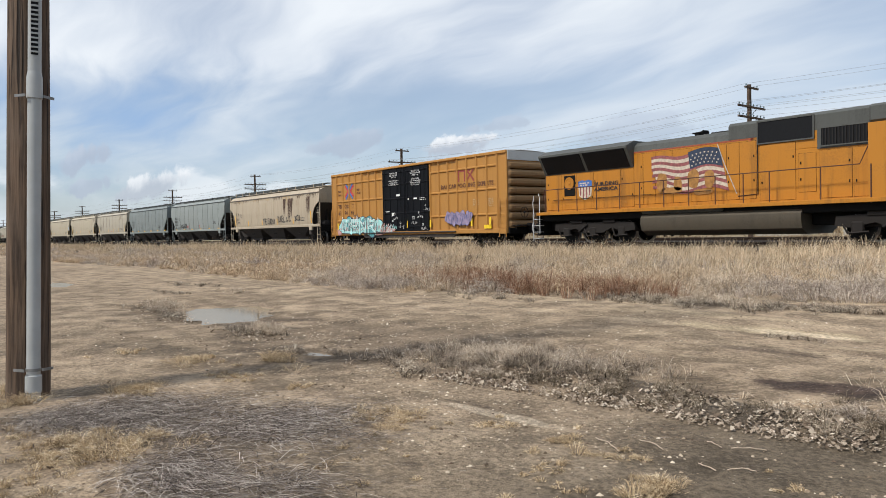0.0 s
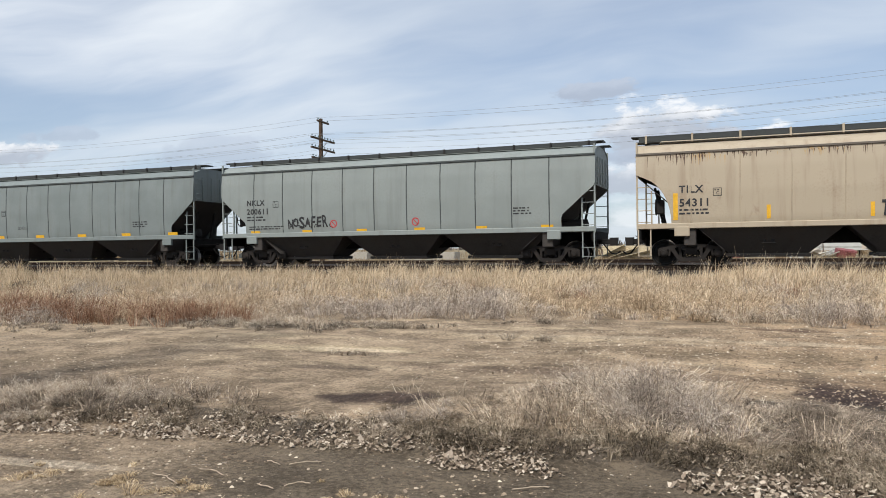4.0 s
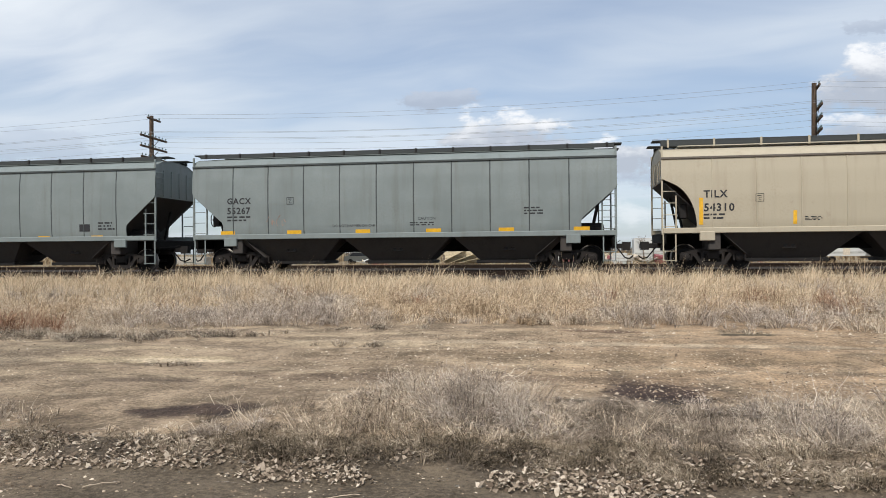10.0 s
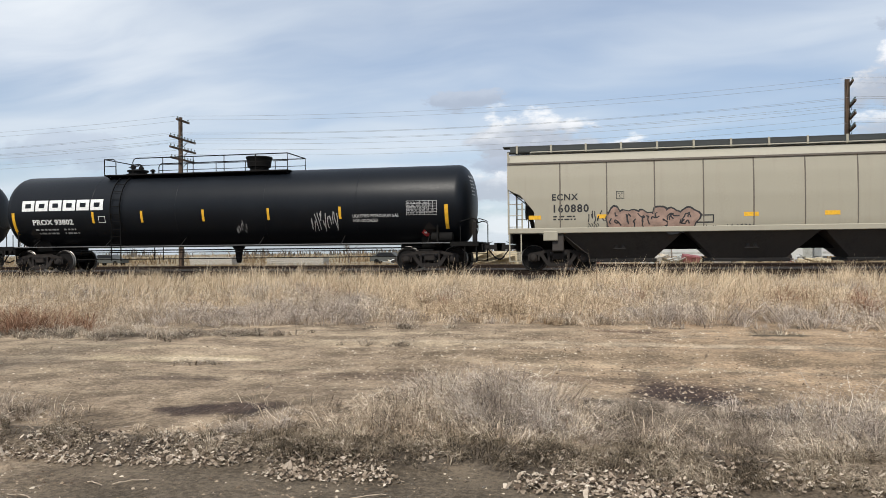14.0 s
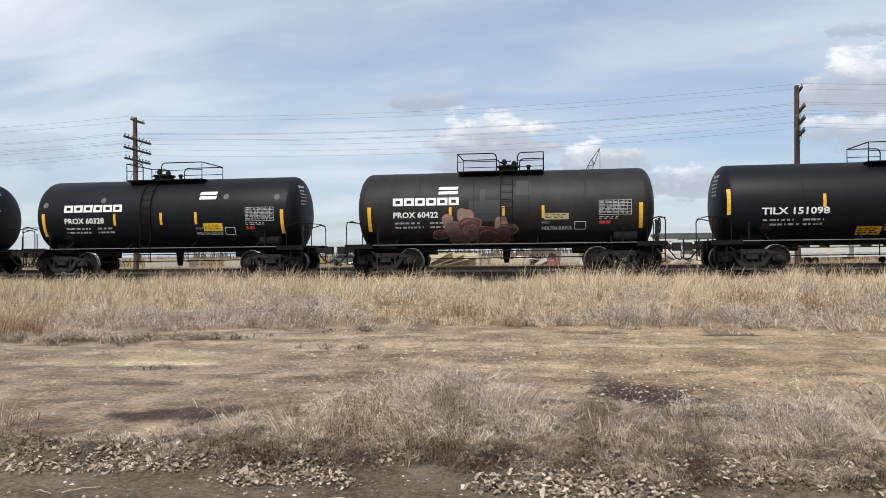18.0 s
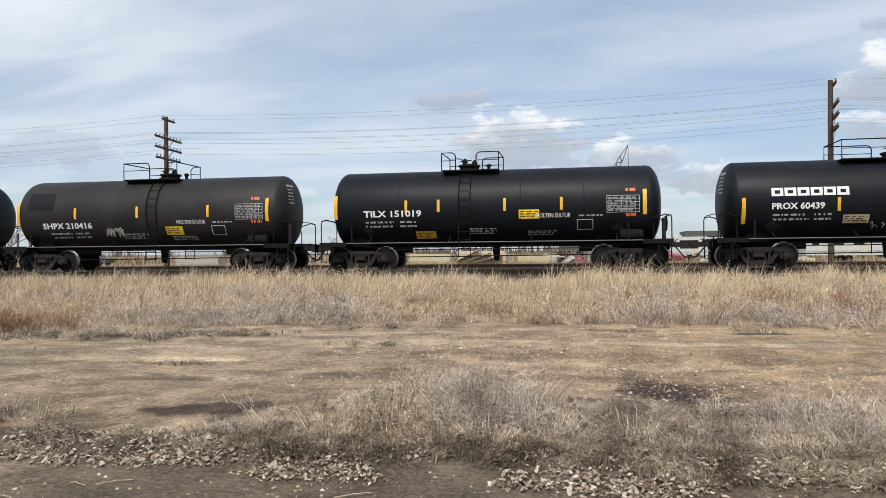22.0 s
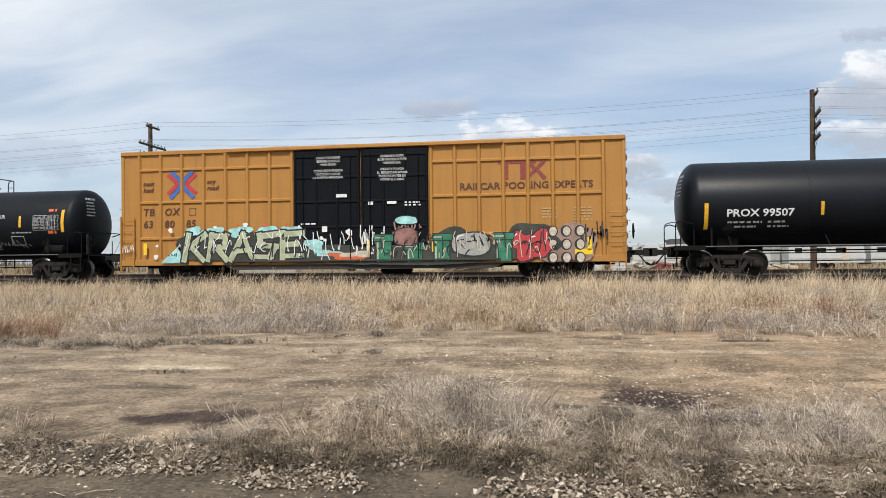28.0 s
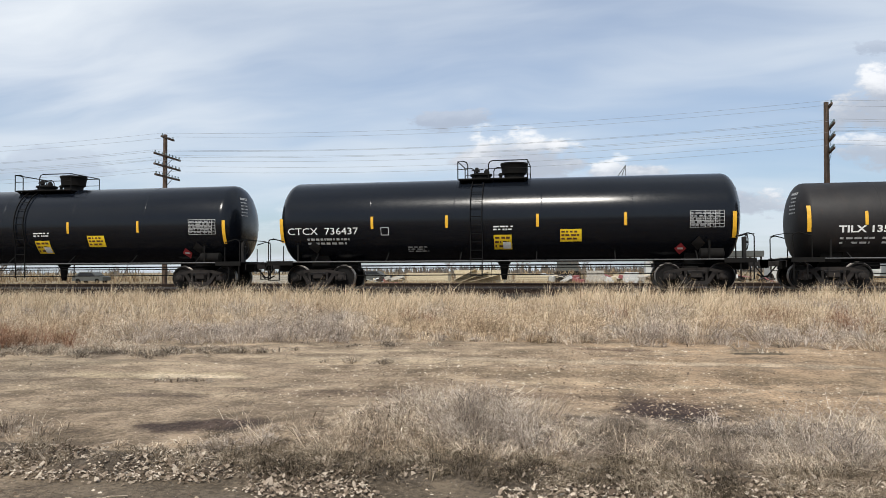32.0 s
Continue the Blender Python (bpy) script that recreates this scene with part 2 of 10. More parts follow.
def part(name, mb, mat, parent=None, label="", smooth=0.0, at=None):
    """One mesh object; smooth: the angle in degrees above which edges stay sharp."""
    me = bpy.data.meshes.new(name)
    me.from_pydata(mb.v, [], mb.f)
    mats = mat if isinstance(mat, (list, tuple)) else [mat]
    for one in mats:
        me.materials.append(one)
    if len(mats) > 1:
        me.polygons.foreach_set("material_index", mb.m)
    if smooth:
        me.shade_smooth()
        me.set_sharp_from_angle(angle=radians(smooth))
    me.update()
    ob = new(name, me)
    if parent is not None:
        ob.parent = parent
    if at is not None:
        ob.matrix_basis = at if isinstance(at, Matrix) else Matrix.Translation(at)
    if label:
        ob["label"] = label
    return ob


def same_mesh(name, data, parent, at, label=""):
    ob = new(name, data)
    ob.parent = parent
    ob.matrix_basis = at if isinstance(at, Matrix) else Matrix.Translation(at)
    if label:
        ob["label"] = label
    return ob


def dup(ob, parent, m):
    """A copy of a part with its sub-parts under another thing."""
    c = same_mesh(ob.name.split(".")[0], ob.data, parent, m)
    for k in ob.children:
        same_mesh(k.name.split(".")[0], k.data, c, k.matrix_basis.copy())
    return c


def bulk(name, verts, faces, mat, label, category, nfix=4):
    """A large joined mesh from numpy arrays: faces is a list of index arrays of equal width."""
    me = bpy.data.meshes.new(name)
    me.vertices.add(len(verts))
    me.vertices.foreach_set("co", np.asarray(verts, np.float32).ravel())
    loops = np.concatenate([f.ravel() for f in faces]).astype(np.int32)
    sizes = np.concatenate([np.full(len(f), f.shape[1], np.int32) for f in faces])
    me.loops.add(len(loops))
    me.loops.foreach_set("vertex_index", loops)
    me.polygons.add(len(sizes))
    me.polygons.foreach_set("loop_start", np.concatenate([[0], np.cumsum(sizes)[:-1]]).astype(np.int32))
    me.update(calc_edges=True)
    me.materials.append(mat)
    return tagged(new(name, me), label, category, kind="stuff")


def empty(name, x=0.0, y=0.0, z=0.0, label="", category="", group="", kind=""):
    ob = new(name)
    ob.location = (x, y, z)
    return tagged(ob, label, category, group, kind)


# ---- materials ----
def material(name):
    m = bpy.data.materials.new(name)
    m.use_nodes = True
    n = Nodes(m.node_tree)
    return m, n


def finish(n, color, rough=0.6, metal=0.0, bump=None, bump_d=0.01, bump_s=0.5, spec=0.5, **extra):
    b = n.add("ShaderNodeBsdfPrincipled", {"Base Color": color, "Roughness": rough, "Metallic": metal, "Specular IOR Level": spec})
    for k, val in extra.items():
        n.put(b.inputs[k.replace("_", " ")], val)
    if bump is not None:
        bn = n.add("ShaderNodeBump", {"Height": bump, "Distance": bump_d, "Strength": bump_s})
        n.put(b.inputs["Normal"], bn.outputs[0])
    n.add("ShaderNodeOutputMaterial", {"Surface": b.outputs[0]})


def paint(name, base, rough=0.55, dirt=(0.10, 0.075, 0.05), amount=0.5, streak=0.5, metal=0.0, rust=0.0, fade=0.12, spec=0.5):
    """Weathered paint on steel: blotches, run-down streaks, fine grime."""
    m, n = material(name)
    co = n.add("ShaderNodeTexCoord").outputs["Object"]
    rnd = n.add("ShaderNodeObjectInfo").outputs["Random"]
    co = n.vmath("ADD", co, n.add("ShaderNodeCombineXYZ", {0: n.math("MULTIPLY", rnd, 37.0), 1: 0.0, 2: 0.0}).outputs[0])
    blot = n.noise(co, 0.7, 5.0, 0.6)
    fine = n.noise(co, 14.0, 4.0, 0.65)
    run = n.noise(n.scale(co, (3.2, 3.2, 0.22)), 1.0, 5.0, 0.6)
    col = n.mix(n.math("MULTIPLY", n.ramp(blot, 0.35, 0.7), fade), base, tuple(min(1, c * 1.25 + 0.03) for c in base))
    grime = n.math("ADD", n.math("MULTIPLY", n.ramp(run, 0.48, 0.78), streak), n.math("MULTIPLY", n.ramp(n.math("ADD", n.math("MULTIPLY", blot, 0.6), n.math("MULTIPLY", fine, 0.4)), 0.5, 0.7), amount), clamp=True)
    col = n.mix(n.math("MULTIPLY", grime, 0.55), col, dirt)
    if rust:
        rn = n.noise(n.scale(co, (1.3, 1.3, 0.7), (5, 2, 1)), 1.0, 6.0, 0.66)
        col = n.mix(n.math("MULTIPLY", n.ramp(rn, 0.60, 0.74), rust), col, (0.16, 0.065, 0.03))
    r = n.math("ADD", rough, n.math("MULTIPLY", n.math("SUBTRACT", fine, 0.5), 0.2))
    finish(n, col, r, metal, n.math("ADD", n.math("MULTIPLY", blot, 0.7), n.math("MULTIPLY", fine, 0.05)), 0.02, 0.35, spec)
    return m


def plain(name, base, rough=0.7, metal=0.0, vary=0.25, scale=9.0, spec=0.5):
    m, n = material(name)
    co = n.add("ShaderNodeTexCoord").outputs["Object"]
    f = n.noise(co, scale, 4.0, 0.6)
    col = n.mix(n.ramp(f, 0.3, 0.75), tuple(c * (1 - vary) for c in base), tuple(min(1, c * (1 + vary)) for c in base))
    finish(n, col, rough, metal, f, 0.004, 0.3, spec)
    return m


def blades_mat(name, a, b, c, rough=0.8, patchy=0.3):
    """Dry stalks: every stalk its own shade between three."""
    m, n = material(name)
    g = n.add("ShaderNodeNewGeometry")
    r = g.outputs["Random Per Island"]
    pos = n.noise(g.outputs["Position"], 2.6, 4.0, 0.65)
    k = n.math("ADD", n.math("MULTIPLY", r, 1.0 - patchy), n.math("MULTIPLY", n.ramp(pos, 0.36, 0.64), patchy))
    col = n.mix(n.ramp(k, 0.1, 0.55), a, b)
    col = n.mix(n.ramp(k, 0.55, 0.95), col, c)
    d = n.add("ShaderNodeBsdfDiffuse", {"Color": col, "Roughness": rough})
    t = n.add("ShaderNodeBsdfTranslucent", {"Color": col})
    mx = n.add("ShaderNodeMixShader", {0: 0.12, 1: d.outputs[0], 2: t.outputs[0]})
    n.add("ShaderNodeOutputMaterial", {"Surface": mx.outputs[0]})
    return m


M_TAN = paint("tan hopper paint", (0.425, 0.372, 0.275), 0.6, (0.22, 0.15, 0.09), 0.35, 0.45, rust=0.25)
M_TAN2 = paint("stained tan paint", (0.42, 0.35, 0.255), 0.62, (0.20, 0.12, 0.07), 0.5, 0.7, rust=0.5)
M_ECN = paint("grey beige hopper paint", (0.355, 0.325, 0.252), 0.58, (0.24, 0.20, 0.15), 0.3, 0.35)
M_CAI = paint("warm grey hopper paint", (0.395, 0.355, 0.278), 0.58, (0.22, 0.17, 0.12), 0.35, 0.4)
M_GRN = paint("pale green grey paint", (0.232, 0.258, 0.246), 0.55, (0.15, 0.15, 0.135), 0.45, 0.7, fade=0.4)
M_GRN2 = paint("green grey paint", (0.178, 0.205, 0.200), 0.55, (0.12, 0.12, 0.105), 0.45, 0.75, fade=0.5)
M_BLK = paint("black tank paint", (0.0040, 0.0058, 0.0086), 0.5, (0.018, 0.018, 0.019), 0.22, 0.3, fade=0.07, spec=0.2)
M_BLKG = paint("satin black tank paint", (0.0038, 0.0054, 0.0082), 0.42, (0.016, 0.016, 0.017), 0.12, 0.15, fade=0.06, spec=0.24)
M_BLKS = paint("glossy black tank paint", (0.0036, 0.0050, 0.0080), 0.20, (0.014, 0.014, 0.015), 0.10, 0.12, fade=0.05, spec=0.32)
M_BLKD = paint("dull brown black tank paint", (0.0100, 0.0084, 0.0082), 0.58, (0.040, 0.028, 0.022), 0.45, 0.5, fade=0.3, rust=0.12, spec=0.34)
M_YEL = paint("boxcar yellow paint", (0.415, 0.195, 0.038), 0.62, (0.15, 0.07, 0.028), 0.4, 0.55)
M_YEL2 = paint("weathered boxcar end", (0.28, 0.165, 0.07), 0.75, (0.07, 0.045, 0.028), 0.6, 0.6)
M_LOCO = paint("locomotive yellow paint", (0.455, 0.178, 0.009), 0.55, (0.085, 0.040, 0.012), 0.6, 0.85, fade=0.06)
M_LGREY = paint("locomotive grey paint", (0.072, 0.075, 0.068), 0.6, (0.018, 0.016, 0.014), 0.7, 0.8, fade=0.06)
M_RUSTP = paint("rusty handrail", (0.085, 0.032, 0.018), 0.7, (0.03, 0.02, 0.015), 0.5, 0.3)
M_DOOR = paint("black boxcar door", (0.0048, 0.0058, 0.0080), 0.6, (0.014, 0.014, 0.014), 0.3, 0.4, fade=0.04, spec=0.12)
M_UNDER = paint("grimy underframe", (0.006, 0.0055, 0.005), 0.85, (0.016, 0.012, 0.009), 0.5, 0.3, fade=0.03, spec=0.2)
# dirty paint, darkened further for the shade low under a car
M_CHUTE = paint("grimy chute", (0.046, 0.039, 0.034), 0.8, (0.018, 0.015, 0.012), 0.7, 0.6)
M_ROOF = paint("galvanised roof", (0.50, 0.50, 0.48), 0.5, (0.2, 0.17, 0.13), 0.5, 0.2, metal=0.2)
M_IRON = paint("dark iron", (0.014, 0.0125, 0.012), 0.75, (0.035, 0.022, 0.015), 0.5, 0.3, spec=0.3)
# lighter grey stands for the highlight along the walkway's edge
M_RAILG = paint("worn grey rail", (0.10, 0.10, 0.10), 0.6, (0.03, 0.03, 0.03), 0.5, 0.3)
M_WALK = paint("grey roof walk", (0.045, 0.05, 0.05), 0.7, (0.03, 0.025, 0.02), 0.5, 0.3, spec=0.3)
M_TRUCK = paint("truck casting", (0.021, 0.0175, 0.0155), 0.8, (0.045, 0.032, 0.024), 0.6, 0.2, spec=0.25)
M_STEEL = plain("worn wheel steel", (0.30, 0.28, 0.26), 0.42, 0.85)
M_WHEEL = plain("wheel plate", (0.008, 0.007, 0.0065), 0.8, spec=0.3)
# rust, with the shade on the rail's side put into the colour
M_RAIL = plain("rail side rust", (0.030, 0.020, 0.015), 0.85, spec=0.2)
M_WIRE = plain("dull wire", (0.27, 0.275, 0.29), 0.6)
M_WHITE = plain("white lettering", (0.78, 0.78, 0.76), 0.6, vary=0.1)
M_DIMW = plain("faded white lettering", (0.42, 0.42, 0.41), 0.7, vary=0.3)
M_GREYW = plain("dim grey lettering", (0.22, 0.22, 0.22), 0.7, vary=0.3)
M_BLACKL = plain("black lettering", (0.022, 0.022, 0.024), 0.6, vary=0.2)
M_BRL = plain("dark brown lettering", (0.10, 0.035, 0.02), 0.6, vary=0.2)
M_REFL = plain("yellow reflector", (0.78, 0.43, 0.03), 0.4, vary=0.12)
M_REFW = plain("bright yellow placard", (0.85, 0.58, 0.02), 0.5, vary=0.08)
M_ORANGE = plain("orange stencil", (0.62, 0.13, 0.04), 0.6, vary=0.2)
M_RED = plain("red paint", (0.50, 0.045, 0.05), 0.55, vary=0.15)
M_RUSTR = plain("faded red stripe", (0.33, 0.075, 0.03), 0.6, vary=0.3)
M_DRED = plain("faded dark red paint", (0.27, 0.05, 0.04), 0.6, vary=0.25)
M_BLUE = plain("blue paint", (0.05, 0.14, 0.42), 0.55, vary=0.15)
M_NAVY = plain("navy paint", (0.025, 0.04, 0.075), 0.6, vary=0.3)
M_PINKW = plain("faded flag red", (0.27, 0.085, 0.085), 0.65, vary=0.35)
M_CREAM = plain("faded cream", (0.56, 0.48, 0.38), 0.65, vary=0.2)
M_CYAN = plain("cyan spray paint", (0.36, 0.66, 0.64), 0.6, vary=0.28, scale=3)
M_LILAC = plain("lilac spray paint", (0.30, 0.24, 0.36), 0.65, vary=0.25, scale=3)
M_BLUEG = plain("dusty blue spray paint", (0.13, 0.15, 0.30), 0.65, vary=0.25, scale=3)
M_SAGE = plain("sage spray paint", (0.42, 0.47, 0.30), 0.6, vary=0.25, scale=3)
M_PIPE = plain("green spray paint", (0.03, 0.20, 0.11), 0.6, vary=0.35, scale=3)
M_GREYS = plain("grey spray paint", (0.36, 0.36, 0.33), 0.6, vary=0.2, scale=3)
M_MAUVE = plain("mauve brown spray paint", (0.30, 0.20, 0.155), 0.65, vary=0.25, scale=3)
M_GOLD = plain("pale gold spray paint", (0.46, 0.42, 0.25), 0.6, vary=0.2, scale=3)
M_PLUM = plain("plum spray paint", (0.10, 0.048, 0.048), 0.65, vary=0.35, scale=4)
M_DUSK = plain("dusky pink spray paint", (0.19, 0.115, 0.105), 0.65, vary=0.35, scale=4)
M_SMOKE = paint("smoky grey patch paint", (0.034, 0.034, 0.038), 0.7, (0.05, 0.05, 0.05), 0.4, 0.4)
M_ROSE = plain("rose spray paint", (0.27, 0.135, 0.115), 0.65, vary=0.35, scale=4)
M_PINK = plain("faint pink spray paint", (0.50, 0.27, 0.25), 0.65, vary=0.25, scale=3)
M_CYAN2 = plain("deep cyan spray paint", (0.10, 0.34, 0.36), 0.6, vary=0.3, scale=3)
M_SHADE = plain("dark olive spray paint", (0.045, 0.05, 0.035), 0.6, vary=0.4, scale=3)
M_WORN = plain("worn yellow brown paint", (0.36, 0.175, 0.045), 0.65, vary=0.3, scale=5)
M_CONC = plain("pale concrete", (0.40, 0.37, 0.32), 0.85)
# old wood, kept extra dark for the shade between the rails
M_TIE = plain("weathered tie", (0.040, 0.031, 0.025), 0.9, vary=0.4)
M_GLASS = plain("dark glass", (0.02, 0.022, 0.026), 0.12, vary=0.1)
M_GRILLE = plain("dark grille", (0.004, 0.0045, 0.006), 0.6, spec=0.25)
M_RVW = plain("white trailer skin", (0.52, 0.52, 0.50), 0.5, vary=0.06, scale=2)
M_LUMBER = plain("pale lumber", (0.52, 0.44, 0.30), 0.8)


# ---- the train ----
TRACK_Y, RAIL_Z = 28.05, 0.90
CAR_Z, LIFT = 0.80, 0.10  # datum of the bodies, and the trucks above it
SIDING = (36.0, 0.98)
TRAIN, WHEELS = [], []


def advance(t):
    """Metres that the train has gone since the start."""
    return 16.126 * t - 2.81 * (t / 32) ** 2 - 0.335 * (t / 32) ** 3


def vehicle(name, left, right, label, category, group):
    e = empty(name, (left + right) / 2, TRACK_Y, CAR_Z, label, category, group)
    TRAIN.append((e, (left + right) / 2))
    return e


# lettering
def text_mesh(body, size, shear=0.0, space=1.0, wide=1.0, bold=0.0):
    cu = bpy.data.curves.new("text", "FONT")
    cu.body, cu.size, cu.shear, cu.space_character, cu.resolution_u, cu.offset = body, size / 0.7, shear, space, 2, bold
    ob = bpy.data.objects.new("text", cu)
    me = bpy.data.meshes.new_from_object(ob)
    vs = [(v.co.x * wide, v.co.y) for v in me.vertices]
    fs = [tuple(p.vertices) for p in me.polygons]
    bpy.data.objects.remove(ob)
    bpy.data.curves.remove(cu)
    bpy.data.meshes.remove(me)
    return vs, fs


def letter(parent, body, x, z, size, mat, surf, name="lettering", label="", eps=0.009, **kw):
    """Words on the side of a car; surf gives the side's y at a height."""
    vs, fs = text_mesh(body, size, **kw)
    mb = Mesh().add([(x + a, surf(z + b) - eps, z + b) for a, b in vs], fs)
    return part(name, mb, mat, parent, label)


def letter_w(parent, body, x, z, size, width, mat, surf, **kw):
    """The same, set to a given width."""
    vs, fs = text_mesh(body, size)
    w = max(a for a, b in vs) - min(a for a, b in vs)
    return letter(parent, body, x, z, size, mat, surf, wide=width / w, **kw)


def panel(mb, x0, x1, z0, z1, surf, eps=0.006, lean=0.0):
    """A thin patch that follows the side."""
    k = 1 if z1 - z0 < 0.12 else 5
    rows = []
    for j in range(k + 1):
        z = z0 + (z1 - z0) * j / k
        dx = lean * (z - z0)
        rows.append([(x0 + dx, surf(z) - eps, z), (x1 + dx, surf(z) - eps, z)])
    return mb.grid(rows)


def patch(parent, name, x0, x1, z0, z1, mat, surf, eps=0.006, lean=0.0, label=""):
    return part(name, panel(Mesh(), x0, x1, z0, z1, surf, eps, lean), mat, parent, label)


def bars(parent, x0, x1, z0, z1, rows, mat, surf, seed=0, name="small_print", eps=0.007, gaps=0.35, fill=0.5):
    """Small print that cannot be read: rows of short bars."""
    r = random.Random(seed * 7 + int(x0 * 100) + rows)
    mb = Mesh()
    h = (z1 - z0) / rows
    for j in range(rows):
        x = x0
        z = z1 - (j + 1) * h
        end = x1 - r.random() * (x1 - x0) * 0.25
        while x < end - 0.02:
            w = min(r.uniform(0.05, 0.22), end - x)
            panel(mb, x, x + w, z + h * (1 - fill) / 2, z + h * (1 + fill) / 2, surf, eps)
            x += w + r.uniform(0.025, 0.05 + gaps * 0.1)
    return tagged(part(name, mb, mat, parent), kind="stuff")


def frame_box(parent, x0, x1, z0, z1, mat, surf, t=0.018, name="stencil_frame"):
    mb = Mesh()
    for a in ((x0, x1, z0, z0 + t), (x0, x1, z1 - t, z1), (x0, x0 + t, z0, z1), (x1 - t, x1, z0, z1)):
        panel(mb, *a, surf, 0.007)
    return part(name, mb, mat, parent)


def stroke(mb, pts, w, surf, eps=0.008):
    """A brushed line through points of (x, z)."""
    pts = [Vector((a, 0, b)) for a, b in pts]
    rows = []
    for i, p in enumerate(pts):
        d = (pts[min(i + 1, len(pts) - 1)] - pts[max(i - 1, 0)]).normalized()
        s = Vector((-d.z, 0, d.x)) * w / 2
        rows.append([(q.x, surf(q.z) - eps, q.z) for q in (p + s, p - s)])
    return mb.grid(rows)


def scrawl(parent, x0, x1, z0, z1, mat, surf, seed, n=6, w=0.03, name="graffiti_tag"):
    """A quick sprayed tag of looping lines."""
    r = random.Random(seed)
    mb = Mesh()
    for i in range(n):
        a = x0 + (x1 - x0) * i / n
        b = a + (x1 - x0) / n * 1.25
        pts = []
        p0, p1, p2, p3 = [(r.uniform(a, b), r.uniform(z0, z1)) for _ in range(4)]
        for k in range(9):
            t = k / 8
            c = [(1 - t) ** 3, 3 * t * (1 - t) ** 2, 3 * t * t * (1 - t), t ** 3]
            pts.append((sum(q * p[0] for q, p in zip(c, (p0, p1, p2, p3))), sum(q * p[1] for q, p in zip(c, (p0, p1, p2, p3)))))
        stroke(mb, pts, w, surf)
    return tagged(part(name, mb, mat, parent), kind="stuff")


def scrawl_text(parent, word, x0, x1, z, size, mat, surf, seed, name="graffiti_lettering"):
    """Hand-sprayed letters: uneven height, lean and width."""
    r = random.Random(seed)
    mb = Mesh()
    step = (x1 - x0) / len(word)
    for i, ch in enumerate(word):
        vs, fs = text_mesh(ch, size * r.uniform(0.85, 1.25), shear=r.uniform(-0.15, 0.35), bold=0.016)
        if not vs:
            continue
        w = max(a for a, b in vs) - min(a for a, b in vs)
        k = min(step * 1.02 / max(w, 0.01), 1.6)
        lo = min(a for a, b in vs)
        a = r.uniform(-0.12, 0.12)
        dz = r.uniform(-0.12, 0.12) * size
        pts = [((p - lo) * k, q) for p, q in vs]
        zs = [z + dz + p * math.sin(a) + q * math.cos(a) for p, q in pts]
        mb.add([(x0 + i * step + p * math.cos(a) - q * math.sin(a), surf(h) - 0.013, h) for (p, q), h in zip(pts, zs)], fs)
    return part(name, mb, mat, parent)


def blob(cx, cz, rx, rz, r, k=22, rough=0.18, square=2.6):
    out = []
    ph = [r.uniform(0, 6.3) for _ in range(3)]
    for i in range(k):
        a = 2 * math.pi * i / k
        c, s = math.cos(a), math.sin(a)
        q = (abs(c) ** square + abs(s) ** square) ** (-1 / square)
        q *= 1 + rough * (math.sin(2 * a + ph[0]) * 0.4 + math.sin(3 * a + ph[1]) * 0.4 + math.sin(5 * a + ph[2]) * 0.3)
        out.append((cx + rx * q * c, cz + rz * q * s))
    return out


def fan(mb, poly, surf, eps):
    cx, cz = sum(p[0] for p in poly) / len(poly), sum(p[1] for p in poly) / len(poly)
    k = len(poly)
    mid = [((p[0] + cx) / 2, (p[1] + cz) / 2) for p in poly]
    vs = [(x, surf(z) - eps, z) for x, z in [*poly, *mid, (cx, cz)]]
    fs = [(i, (i + 1) % k, k + (i + 1) % k, k + i) for i in range(k)] + [(k + i, k + (i + 1) % k, 2 * k) for i in range(k)]
    return mb.add(vs, fs)


def piece(parent, x0, x1, z0, z1, fill, line, surf, seed, n=6, high=None, edge=0.035, rough=0.2):
    """A block of sprayed bubble letters: line, fill and bright strokes."""
    r = random.Random(seed)
    w = (x1 - x0) / n
    for i in range(n):
        a, b, c, d = Mesh(), Mesh(), Mesh(), Mesh()
        cx, cz = x0 + w * (i + 0.5) + r.uniform(-0.05, 0.05) * w, (z0 + z1) / 2 + r.uniform(-0.06, 0.06) * (z1 - z0)
        rx, rz = w * r.uniform(0.55, 0.66), (z1 - z0) / 2 * r.uniform(0.82, 1.0)
        s = r.randint(0, 9999)
        lift = 0.0006 * i
        fan(a, blob(cx, cz, rx + edge, rz + edge, random.Random(s), rough=rough), surf, 0.006 + lift)
        fan(b, blob(cx, cz, rx, rz, random.Random(s), rough=rough), surf, 0.011 + lift)
        for _ in range(2):
            p = blob(cx, cz, rx * r.uniform(0.2, 0.7), rz * r.uniform(0.2, 0.7), r, 14, 0.5)
            k = r.randint(0, 6)
            stroke(d, p[k:k + r.randint(4, 7)], edge * 0.8, surf, 0.0165 + lift)
        if high:
            p = blob(cx - rx * 0.1, cz + rz * 0.1, rx * 0.75, rz * 0.75, r, 16, 0.2)
            stroke(c, p[5:9], edge * 0.9, surf, 0.0185 + lift)
        part("graffiti_outline", a, line, parent)
        part("graffiti_fill", b, fill, parent)
        part("graffiti_line", d, line, parent)
        if high:
            part("graffiti_highlight", c, high, parent)


# running gear
WHEEL_R = 0.457


